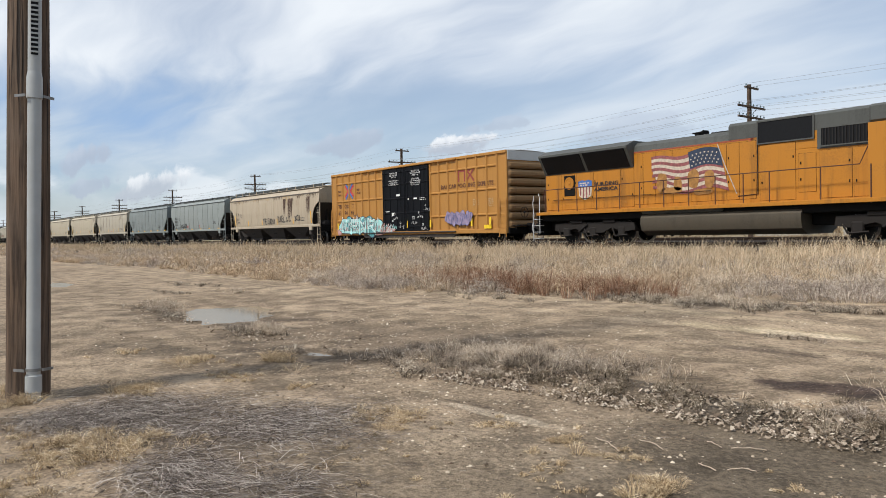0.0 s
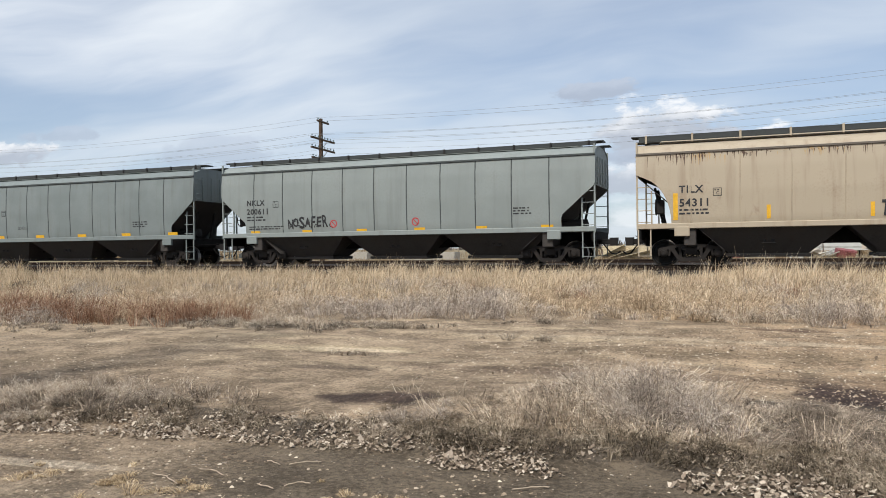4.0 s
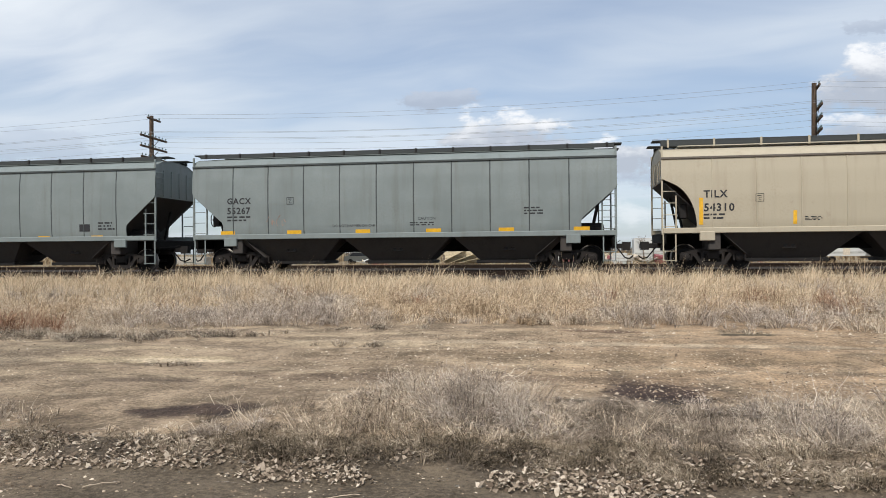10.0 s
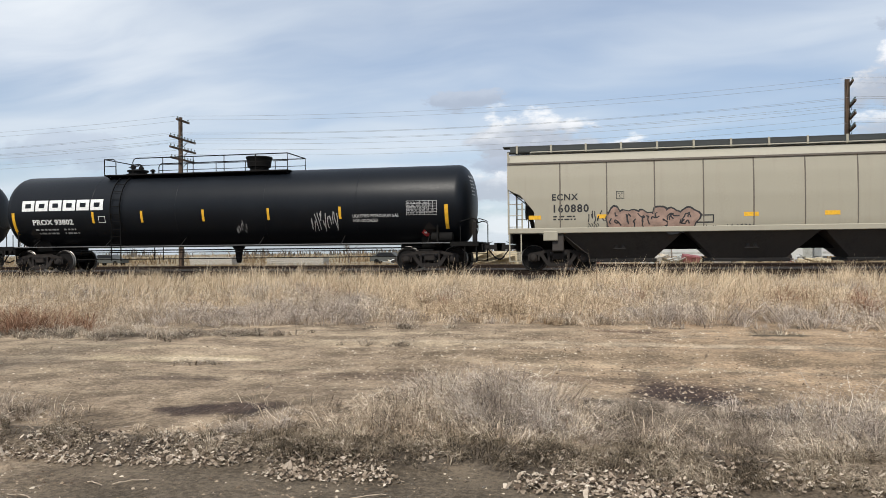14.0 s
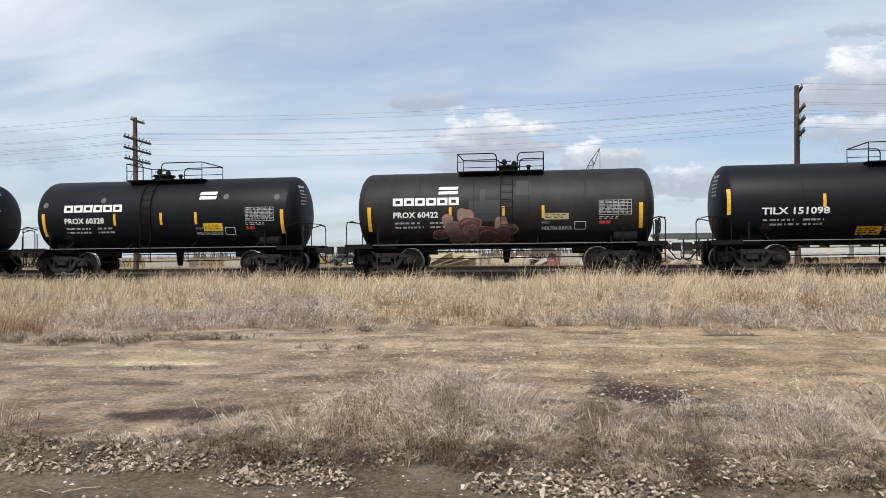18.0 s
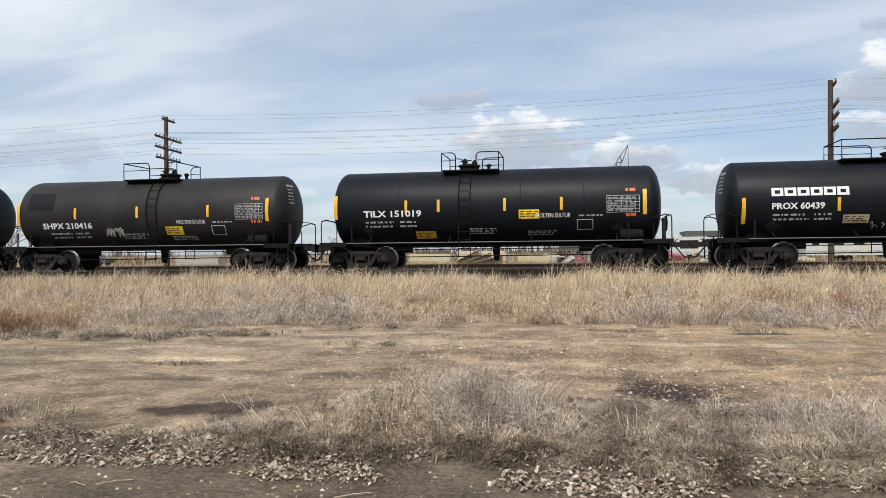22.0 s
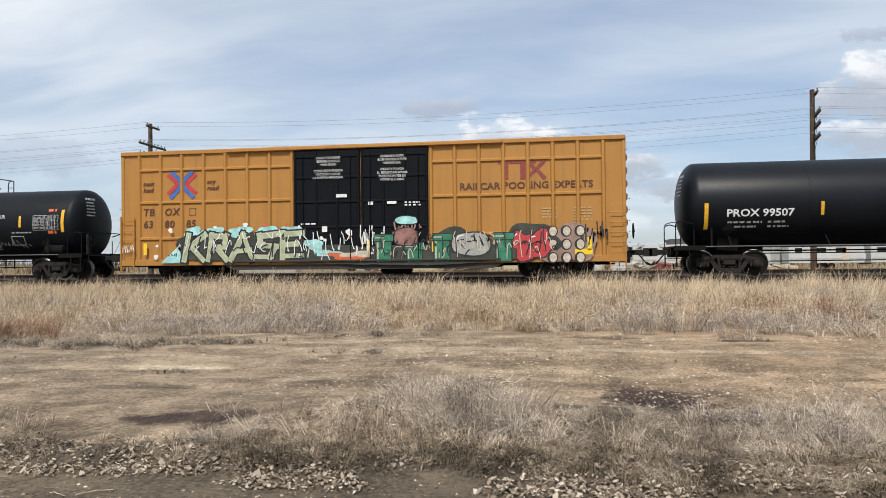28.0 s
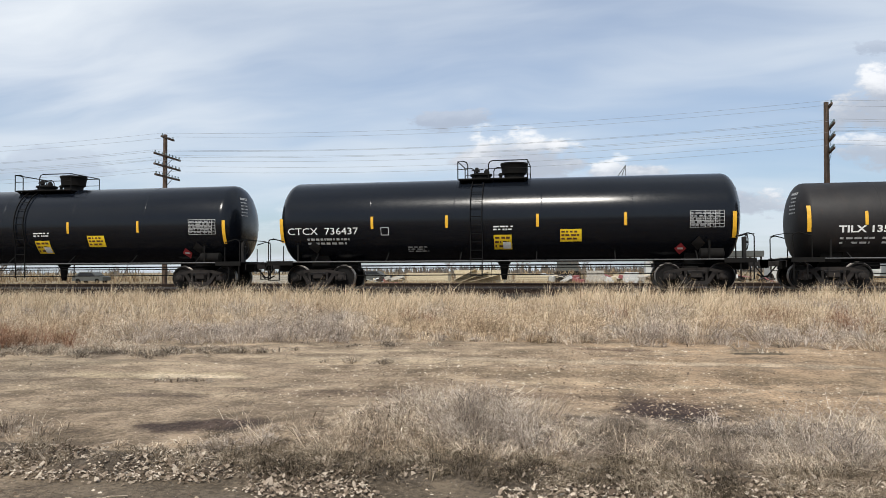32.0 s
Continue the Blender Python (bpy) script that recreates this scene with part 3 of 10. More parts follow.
def wheelset_mesh(r):
    mb = Mesh()
    for s in (-1, 1):
        y = s * 0.70
        mb.mi = 0
        mb.lathe([(y + s * a, b) for a, b in [(0.10, 0.07), (0.10, 0.12), (0.02, 0.14), (0.01, r * 0.55), (0.03, r * 0.82), (0.075, r * 0.86)]], "y", n=28, caps=False)
        mb.lathe([(y + s * a, b) for a, b in [(-0.05, 0.08), (-0.05, 0.13), (0.0, 0.15), (0.0, r * 0.8), (-0.05, r * 0.86)]], "y", n=28, caps=False)
        mb.mi = 1
        mb.mi = 0
        mb.lathe([(y + s * a, b) for a, b in [(0.075, r * 0.86), (0.08, r * 0.965)]], "y", n=28, caps=False)
        mb.mi = 1
        mb.lathe([(y + s * a, b) for a, b in [(0.08, r * 0.965), (0.06, r), (-0.025, r + 0.004), (-0.04, r + 0.026), (-0.055, r + 0.02), (-0.05, r * 0.86)]], "y", n=28, caps=False)
    mb.mi = 0
    mb.lathe([(-1.0, 0.07), (1.0, 0.07)], "y", n=12)
    # wheel plates carry a small cast lug, so that the turning shows
    for s in (-1, 1):
        mb.box(r * 0.58, r * 0.66, s * 0.70 - 0.045, s * 0.70 + 0.045, -0.04, 0.04)
    return mb


def side_frame_mesh(wb):
    """A cast truck side: bowed top, slanted members, spring window, pedestals."""
    mb = Mesh()
    h = wb / 2
    y0, y1 = -0.075, 0.075
    mb.prism([(-h - 0.17, 0.52), (-h - 0.15, 0.63), (-h + 0.12, 0.68), (-0.45, 0.76), (0.45, 0.76), (h - 0.12, 0.68), (h + 0.15, 0.63), (h + 0.17, 0.52), (h - 0.10, 0.57), (0.40, 0.65), (-0.40, 0.65), (-h + 0.10, 0.57)], y0, y1)
    for s in (-1, 1):
        mb.prism([(s * (h - 0.20), 0.60), (s * (h - 0.36), 0.62), (s * 0.36, 0.33), (s * 0.30, 0.20), (s * 0.44, 0.23)], y0, y1)
        mb.prism([(s * 0.40, 0.68), (s * 0.31, 0.68), (s * 0.29, 0.26), (s * 0.37, 0.26)], y0 + 0.01, y1 - 0.01)
        mb.prism([(s * (h - 0.24), 0.60), (s * (h - 0.17), 0.60), (s * (h - 0.15), 0.36), (s * (h - 0.21), 0.36)], y0, y1)
        mb.prism([(s * (h + 0.15), 0.60), (s * (h + 0.20), 0.58), (s * (h + 0.19), 0.36), (s * (h + 0.14), 0.36)], y0, y1)
    mb.prism([(-0.46, 0.24), (-0.32, 0.16), (0.32, 0.16), (0.46, 0.24), (0.36, 0.30), (-0.36, 0.30)], y0 - 0.02, y1 + 0.02)
    return mb


def spring_mesh():
    mb = Mesh()
    for x in (-0.19, 0.0, 0.19):
        pts = [(x + 0.06 * math.cos(k * 1.05), 0.06 * math.sin(k * 1.05), 0.30 + 0.24 * k / 26) for k in range(27)]
        mb.tube(pts, 0.017, 5)
    mb.box(-0.30, 0.30, -0.10, 0.10, 0.54, 0.66, 0.02)
    return mb


def cap_mesh():
    return Mesh().lathe([(-0.06, 0.15), (-0.10, 0.14), (-0.12, 0.10), (-0.15, 0.085), (-0.16, 0.04)], "y", n=14)


_proto = {}


def truck(parent, x, y_side=1.0, wheel_r=WHEEL_R):
    """A two-axle truck under a car, centred at x."""
    if "t" not in _proto:
        mb = Mesh()
        mb.box(-0.20, 0.20, -1.12, 1.12, 0.40, 0.66, 0.03)
        mb.lathe([(0.62, 0.20), (0.78, 0.20)], "z", n=16)
        for s in (-1, 1):
            mb.box(s * 0.42 - 0.05, s * 0.42 + 0.05, -0.95, 0.95, 0.34, 0.42, 0.01)
            for t in (-1, 1):
                mb.box(s * 0.40 - 0.03, s * 0.40 + 0.03, t * 0.70 - 0.05, t * 0.70 + 0.05, 0.28, 0.55)
        t = part("truck", mb, M_TRUCK, parent, "grimy cast steel two-axle truck")
        side, ws, sp, cap = side_frame_mesh(1.78), wheelset_mesh(WHEEL_R), spring_mesh(), cap_mesh()
        for s in (-1, 1):
            part("side_frame", side, M_TRUCK, t, smooth=35, at=(0, s * 1.0, 0))
            part("spring_pack", sp, M_IRON, t, smooth=50, at=(0, s * 1.0, 0))
            part("wheelset", ws, [M_WHEEL, M_STEEL], t, smooth=35, at=(s * 0.89, 0, WHEEL_R))
            for e in (-1, 1):
                part("bearing_cap", cap, M_TRUCK, t, smooth=35, at=pose(e * 0.89, s * 1.0, WHEEL_R, 0, 0, 0 if s < 0 else 180))
        _proto["t"] = t
        t.matrix_basis = Matrix.Translation((x, 0, LIFT))
    else:
        t = dup(_proto["t"], parent, Matrix.Translation((x, 0, LIFT)))
    for k in t.children:
        if k.name.startswith("wheelset"):
            WHEELS.append((k, parent, x, k.matrix_basis.translation.copy(), WHEEL_R))
    return t


def coupler(parent, x, s, z=0.98):
    """A draft gear pocket, shank, knuckle, cut lever and air hose at one end."""
    mb = Mesh()
    mb.box(min(x, x - s * 0.5), max(x, x - s * 0.5), -0.19, 0.19, z - 0.18, z + 0.20, 0.02)
    mb.box(min(x, x + s * 0.48), max(x, x + s * 0.48), -0.07, 0.07, z - 0.09, z + 0.09, 0.02)
    mb.prism([(x + s * 0.42, z - 0.15), (x + s * 0.70, z - 0.15), (x + s * 0.72, z + 0.15), (x + s * 0.42, z + 0.15)], -0.17, 0.10)
    part("coupler", mb, M_IRON, parent, "rusty knuckle coupler")
    hose = Mesh().tube([(x + s * 0.2, -0.32, z - 0.05), (x + s * 0.34, -0.34, z - 0.22), (x + s * 0.50, -0.30, z - 0.42), (x + s * 0.66, -0.22, z - 0.46), (x + s * 0.8, -0.1, z - 0.36)], 0.026, 6)
    part("air_hose", hose, M_UNDER, parent, "black rubber air hose", smooth=60)
    lever = Mesh().tube([(x + s * 0.35, -0.1, z + 0.2), (x + s * 0.2, -0.2, z + 0.12), (x + s * 0.12, -1.25, z + 0.10), (x + s * 0.15, -1.32, z - 0.12)], 0.014, 5)
    part("uncoupling_lever", lever, M_IRON, parent, smooth=60)


def ladder(parent, x0, x1, y, z0, z1, mat, n, r=0.013, name="ladder"):
    mb = Mesh()
    for x in (x0, x1):
        mb.beam((x, y, z0), (x, y, z1), 0.05, 0.02, up=(0, 1, 0))
    for k in range(n):
        z = z0 + (z1 - z0) * (k + 0.5) / n
        mb.tube([(x0, y - 0.03, z), (x1, y - 0.03, z)], r, 5)
    return part(name, mb, mat, parent)


def hand_brake(parent, x, y, z, mat):
    ring = Mesh()
    k = 20
    ring.tube([(x, y + 0.27 * math.cos(2 * math.pi * i / k), z + 0.27 * math.sin(2 * math.pi * i / k)) for i in range(k + 1)], 0.018, 5, caps=False)
    for i in range(4):
        a = math.pi / 2 * i
        ring.tube([(x, y, z), (x, y + 0.27 * math.cos(a), z + 0.27 * math.sin(a))], 0.012, 4)
    ring.lathe([(-0.04, 0.05), (0.05, 0.05)], "x", (x, y, z), 10)
    part("brake_wheel", ring, mat, parent, "hand brake wheel", smooth=60)


# covered hopper cars
def hopper_car(left, right, style, mat, label, bays=3, pitch=4.55, seams=10, h=None, chute=None, roof_posts=0, trim=None):
    """style: 'round' has bowed cut-outs at the ends, 'angle' slanted ones, 'step' many-sided ones."""
    L = right - left
    hl = L / 2
    car = vehicle("hopper_car", left, right, label, "hopper car", "cars of the freight train")
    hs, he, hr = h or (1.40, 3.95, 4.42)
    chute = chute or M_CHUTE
    trim = trim or mat
    prof = [(hs, 1.50), (hs + 0.35, 1.555), ((hs + he) / 2, 1.59), (he - 0.5, 1.57), (he, 1.52)]

    def surf(z):
        z = min(max(z, hs), he)
        for (a, ya), (b, yb) in zip(prof, prof[1:]):
            if z <= b:
                return -(ya + (yb - ya) * (z - a) / (b - a))
        return -prof[-1][1]

    cut_h, cut_w = {"round": (1.62, 1.16), "angle": (1.5, 1.22), "step": (1.36, 0.95)}[style]

    def cut(z):
        u = (z - hs - 0.16) / cut_h
        if u >= 1:
            return 0.0
        u = max(u, 0.0)
        if style == "round":
            return cut_w * math.sqrt(1 - u * u)
        if style == "angle":
            return cut_w * min(1.0, (1 - u) / 0.72)
        return cut_w * (1.0 if u < 0.42 else 1.0 - (u - 0.42) / 0.46 * 0.55 if u < 0.88 else 0.45 * (1 - u) / 0.12)

    mb = Mesh()
    nz = 22
    nx = 12
    zs = [hs + (he - hs) * j / nz for j in range(nz + 1)]
    for s in (-1, 1):
        rows = []
        for z in zs:
            a = hl - cut(z)
            rows.append([(-a + 2 * a * i / nx, -s * surf(z), z) for i in range(nx + 1)])
        mb.grid(rows)
    rows = []
    for k in range(9):
        a = math.pi * k / 8
        rows.append([(x, -1.52 * math.cos(a) * (1 if k in (0, 8) else 0.985), he + (hr - he) * math.sin(a) ** 0.8) for x in (-hl, hl)])
    mb.grid(rows)
    part("body", mb, mat, car, smooth=40)
    # ends: upright bulkhead above, slope sheet below
    zc = hs + 0.16 + cut_h
    for s in (-1, 1):
        e = Mesh()
        top = [(-1.52 * math.cos(math.pi * k / 8), he + (hr - he) * math.sin(math.pi * k / 8) ** 0.8) for k in range(9)]
        poly = [(1.50, zc)] + top[::-1] + [(-1.50, zc)]
        e.prism_x(poly, s * (hl - 0.03), s * (hl - 0.06))
        for y in (-0.9, -0.3, 0.3, 0.9):
            e.box(min(s * hl, s * (hl - 0.05)), max(s * hl, s * (hl - 0.05)), y - 0.04, y + 0.04, zc + 0.05, he)
        part("end_bulkhead", e, mat, car)
        e = Mesh()
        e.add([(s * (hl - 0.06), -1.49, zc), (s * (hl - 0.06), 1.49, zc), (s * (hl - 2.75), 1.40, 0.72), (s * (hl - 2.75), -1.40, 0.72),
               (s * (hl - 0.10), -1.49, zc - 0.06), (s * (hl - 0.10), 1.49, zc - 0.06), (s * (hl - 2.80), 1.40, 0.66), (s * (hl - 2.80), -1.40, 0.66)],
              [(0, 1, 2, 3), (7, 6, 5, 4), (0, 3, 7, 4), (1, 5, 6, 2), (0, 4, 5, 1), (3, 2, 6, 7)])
        # the dark chute colour also carries the shade below the slope
        part("slope_sheet", e, chute, car, "grimy sloped end sheet with shade in its colour")
    # rolled seam strips between the side sheets
    for s in (-1, 1):
        for i in range(1, seams):
            x = -hl + 0.25 + (L - 0.5) * i / seams
            mbs = Mesh()
            rows = []
            for k in range(9):
                z = hs + 0.18 + (he - hs - 0.2) * k / 8
                if abs(x) > hl - cut(z) - 0.02:
                    continue
                y = -s * surf(z)
                rows.append([(x + dx, y + s * out, z) for dx, out in ((-0.022, 0.0), (-0.012, 0.014), (0.012, 0.014), (0.022, 0.0))])
            if len(rows) > 2:
                part("side_seam", mbs.grid(rows), mat if style == "round" else SEAM[mat.name], car, smooth=20)
    # eave rail, side sill, end sills
    for s in (-1, 1):
        part("roof_rail", Mesh().box(-hl, hl, s * 1.53 - 0.035, s * 1.53 + 0.035, he - 0.03, he + 0.045, 0.012), SEAM[mat.name], car, "dark roof rail")
        part("side_sill", Mesh().box(-hl + 0.05, hl - 0.05, s * 1.50 - 0.05, s * 1.50 + 0.05, hs - 0.02, hs + 0.17, 0.02), trim, car)
    for s in (-1, 1):
        a, b = sorted((s * (hl - 0.02), s * (hl - 0.16)))
        part("end_sill", Mesh().box(a, b, -1.5, 1.5, hs - 0.36, hs - 0.04, 0.02), M_UNDER, car)
        a, b = sorted((s * (hl - 0.02), s * (hl - 1.0)))
        part("end_platform", Mesh().box(a, b, -1.48, 1.48, hs - 0.04, hs, 0.01), M_IRON, car)
        a, b = sorted((s * (hl - 1.55), s * (hl - 1.95)))
        part("body_bolster", Mesh().box(a, b, -1.46, 1.46, 0.80, hs, 0.03), chute, car)
        a, b = sorted((s * (hl - 1.75), s * (hl - 1.25)))
        for t in (-1, 1):
            part("jacking_pad", Mesh().box(a, b, t * 1.50 - 0.07, t * 1.50 + 0.07, hs - 0.28, hs + 0.05, 0.02), trim, car)
            # corner posts, grab irons, steps
            xs = s * (hl - 0.03)
            part("corner_post", Mesh().beam((xs, t * 1.50, hs - 0.05), (xs, t * 1.50, hr - 0.05), 0.06, 0.06), trim, car)
            xo = s * (hl - 0.50)
            part("upright", Mesh().beam((xo, t * 1.40, hs), (xo, t * 1.40, hs + cut_h * 0.8), 0.05, 0.05), trim, car)
            part("upright", Mesh().beam((s * (hl - 0.85), t * 0.6, hs), (s * (hl - 0.55), t * 0.6, hs + cut_h * 0.9), 0.08, 0.08), M_IRON, car)
            a, b = sorted((xs, xo))
            for k in range(4):
                z = hs + 0.22 + k * 0.40
                part("grab_iron", Mesh().tube([(a, t * 1.54, z), (b, t * 1.54, z)], 0.014, 5), trim, car)
            g = Mesh()
            for x in (a + 0.03, b - 0.03):
                g.beam((x, t * 1.50, 0.42), (x, t * 1.50, hs), 0.045, 0.02, up=(0, 1, 0))
            for z in (0.46, 0.78):
                g.box(a, b, t * 1.50 - 0.04, t * 1.50 + 0.04, z - 0.012, z + 0.012)
            part("sill_step", g, trim, car)
            g = Mesh()
            for k in range(5):
                z = zc + 0.1 + k * (he - zc) / 5
                g.tube([(xs + s * 0.05, t * 1.42, z), (xs + s * 0.05, t * 0.98, z)], 0.013, 5)
            part("end_grabs", g, trim, car)
        coupler(car, s * (hl - 0.15), s)
    hand_brake(car, -hl + 0.62, -1.05, hs + 0.75, M_IRON)
    part("brake_housing", Mesh().box(-hl + 0.64, -hl + 0.9, -1.2, -0.9, hs + 0.5, hs + 1.0, 0.03), M_IRON, car)
    part("air_reservoir", Mesh().lathe([(-0.55, 0.05), (-0.5, 0.2), (0.5, 0.2), (0.55, 0.05)], "x", (hl - 0.95, -0.65, hs + 0.26), 14), M_IRON, car, smooth=40)
    part("centre_sill", Mesh().box(-hl + 0.2, hl - 0.2, -0.22, 0.22, 0.84, hs - 0.02, 0.02), M_UNDER, car)
    # discharge bays; their dark colour holds grime and underside shade
    for b in range(bays):
        cx = (b - (bays - 1) / 2) * pitch
        w1, w0 = pitch * 0.49, pitch * 0.27
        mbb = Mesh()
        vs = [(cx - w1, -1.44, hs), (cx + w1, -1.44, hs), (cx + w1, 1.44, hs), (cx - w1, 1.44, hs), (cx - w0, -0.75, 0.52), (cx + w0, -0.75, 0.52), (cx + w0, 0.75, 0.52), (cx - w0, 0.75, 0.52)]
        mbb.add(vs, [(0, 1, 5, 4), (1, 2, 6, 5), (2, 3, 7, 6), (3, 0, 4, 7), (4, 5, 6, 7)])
        bay = part("discharge_bay", mbb, chute, car, "grimy sloped discharge bay with shade in its colour")
        part("outlet_gate", Mesh().box(cx - w0 - 0.12, cx + w0 + 0.12, -0.85, 0.85, 0.40, 0.52, 0.02), M_IRON, bay)
        op = Mesh()
        for k in (-0.12, 0.12):
            op.lathe([(-1.12, 0.06), (-1.0, 0.06)], "y", (cx + k, 0, 0.96), 10)
        op.box(cx - 0.22, cx + 0.22, -1.14, -1.1, 0.86, 0.90)
        part("gate_opener", op, M_IRON, bay)
    # roof: trough hatch, running boards and their posts
    part("hatch_cover", Mesh().box(-hl + 0.7, hl - 0.7, -0.36, 0.36, hr - 0.02, hr + 0.12, 0.05), mat, car)
    low = 0.0 if roof_posts else -0.11
    for s in (-1, 1):
        rb = Mesh().box(-hl - 0.22, hl + 0.22, s * 0.72 - 0.26, s * 0.72 + 0.26, hr + 0.20 + low, hr + 0.24 + low, 0.01)
        part("running_board", rb, M_WALK, car, "dark steel roof running board")
        # added dark strip in place of the shadowed hatch covers behind the posts
        part("board_edge", Mesh().box(-hl + 0.05, hl - 0.05, s * 1.0 - 0.02, s * 1.0 + 0.02, hr + (0.04 if roof_posts else -0.03), hr + 0.2 + low, 0.005), M_WALK, car, "dark strip for the shadow over the hatch covers")
        k = roof_posts or 12
        for i in range(k):
            x = -hl + 0.3 + (L - 0.6) * i / (k - 1)
            part("roof_post", Mesh().box(x - 0.035, x + 0.035, s * 1.04 - 0.025, s * 1.04 + 0.025, hr - 0.04, hr + 0.25 + low, 0.008), trim if roof_posts else M_IRON, car)
    truck(car, -hl + 1.75)
    truck(car, hl - 1.75)
    return car, surf, hl


SEAM = {}
for base in (M_TAN, M_TAN2, M_ECN, M_CAI, M_GRN, M_GRN2):
    SEAM[base.name] = paint(base.name + " seam", (0.13, 0.11, 0.09) if "green" not in base.name else (0.055, 0.065, 0.065), 0.75, (0.05, 0.04, 0.03), 0.5, 0.3)


def plate_c(car, x, z, surf, mat):
    frame_box(car, x, x + 0.27, z, z + 0.27, mat, surf)
    letter(car, "C", x + 0.09, z + 0.05, 0.10, mat, surf)
    bars(car, x + 0.05, x + 0.22, z + 0.17, z + 0.23, 1, mat, surf)


def marks(car, surf, x, z, top, number, mat, size=0.22, gap=0.37, small=None):
    letter(car, top, x, z + gap, size, mat, surf, label="reporting mark", space=1.12, bold=0.008)
    letter(car, number, x, z, size * 1.06, mat, surf, label="reporting mark", space=1.12, bold=0.009)
    bars(car, x, x + 0.95, z - 0.30, z - 0.06, 2, small or mat, surf, seed=len(number))


def reflectors(car, surf, xs, z0, z1, w, mat=None):
    for x in xs:
        patch(car, "reflector", x - w / 2, x + w / 2, z0, z1, mat or M_REFL, surf, label="yellow reflective strip")


def streaks(car, surf, xs, z1, lens, w, mat, seed=3, count=26):
    r = random.Random(seed)
    for x, ln in zip(xs, lens):
        mb = Mesh()
        for k in range(count):
            a = x + r.gauss(0, w * 0.7)
            b = r.uniform(0.006, 0.030)
            z0 = z1 - ln * r.uniform(0.15, 1.0) ** 1.3
            top = z1 - r.uniform(0, 0.12)
            pts = [(a + r.uniform(-0.008, 0.008), top - (top - z0) * j / 6) for j in range(7)]
            rows = [[(p[0] - b * (1 - j / 6.3), surf(p[1]) - 0.0045 - 0.00008 * k, p[1]), (p[0] + b * (1 - j / 6.3), surf(p[1]) - 0.0045 - 0.00008 * k, p[1])] for j, p in enumerate(pts)]
            mb.grid(rows)
        tagged(part("rust_streak", mb, mat, car, "dark rust run down the side"), kind="stuff")


M_STREAK = paint("rust streak", (0.085, 0.05, 0.035), 0.8, (0.06, 0.035, 0.025), 0.6, 0.6)
M_OCHRE = paint("ochre stain", (0.46, 0.31, 0.15), 0.8, (0.56, 0.5, 0.40), 0.9, 0.6)


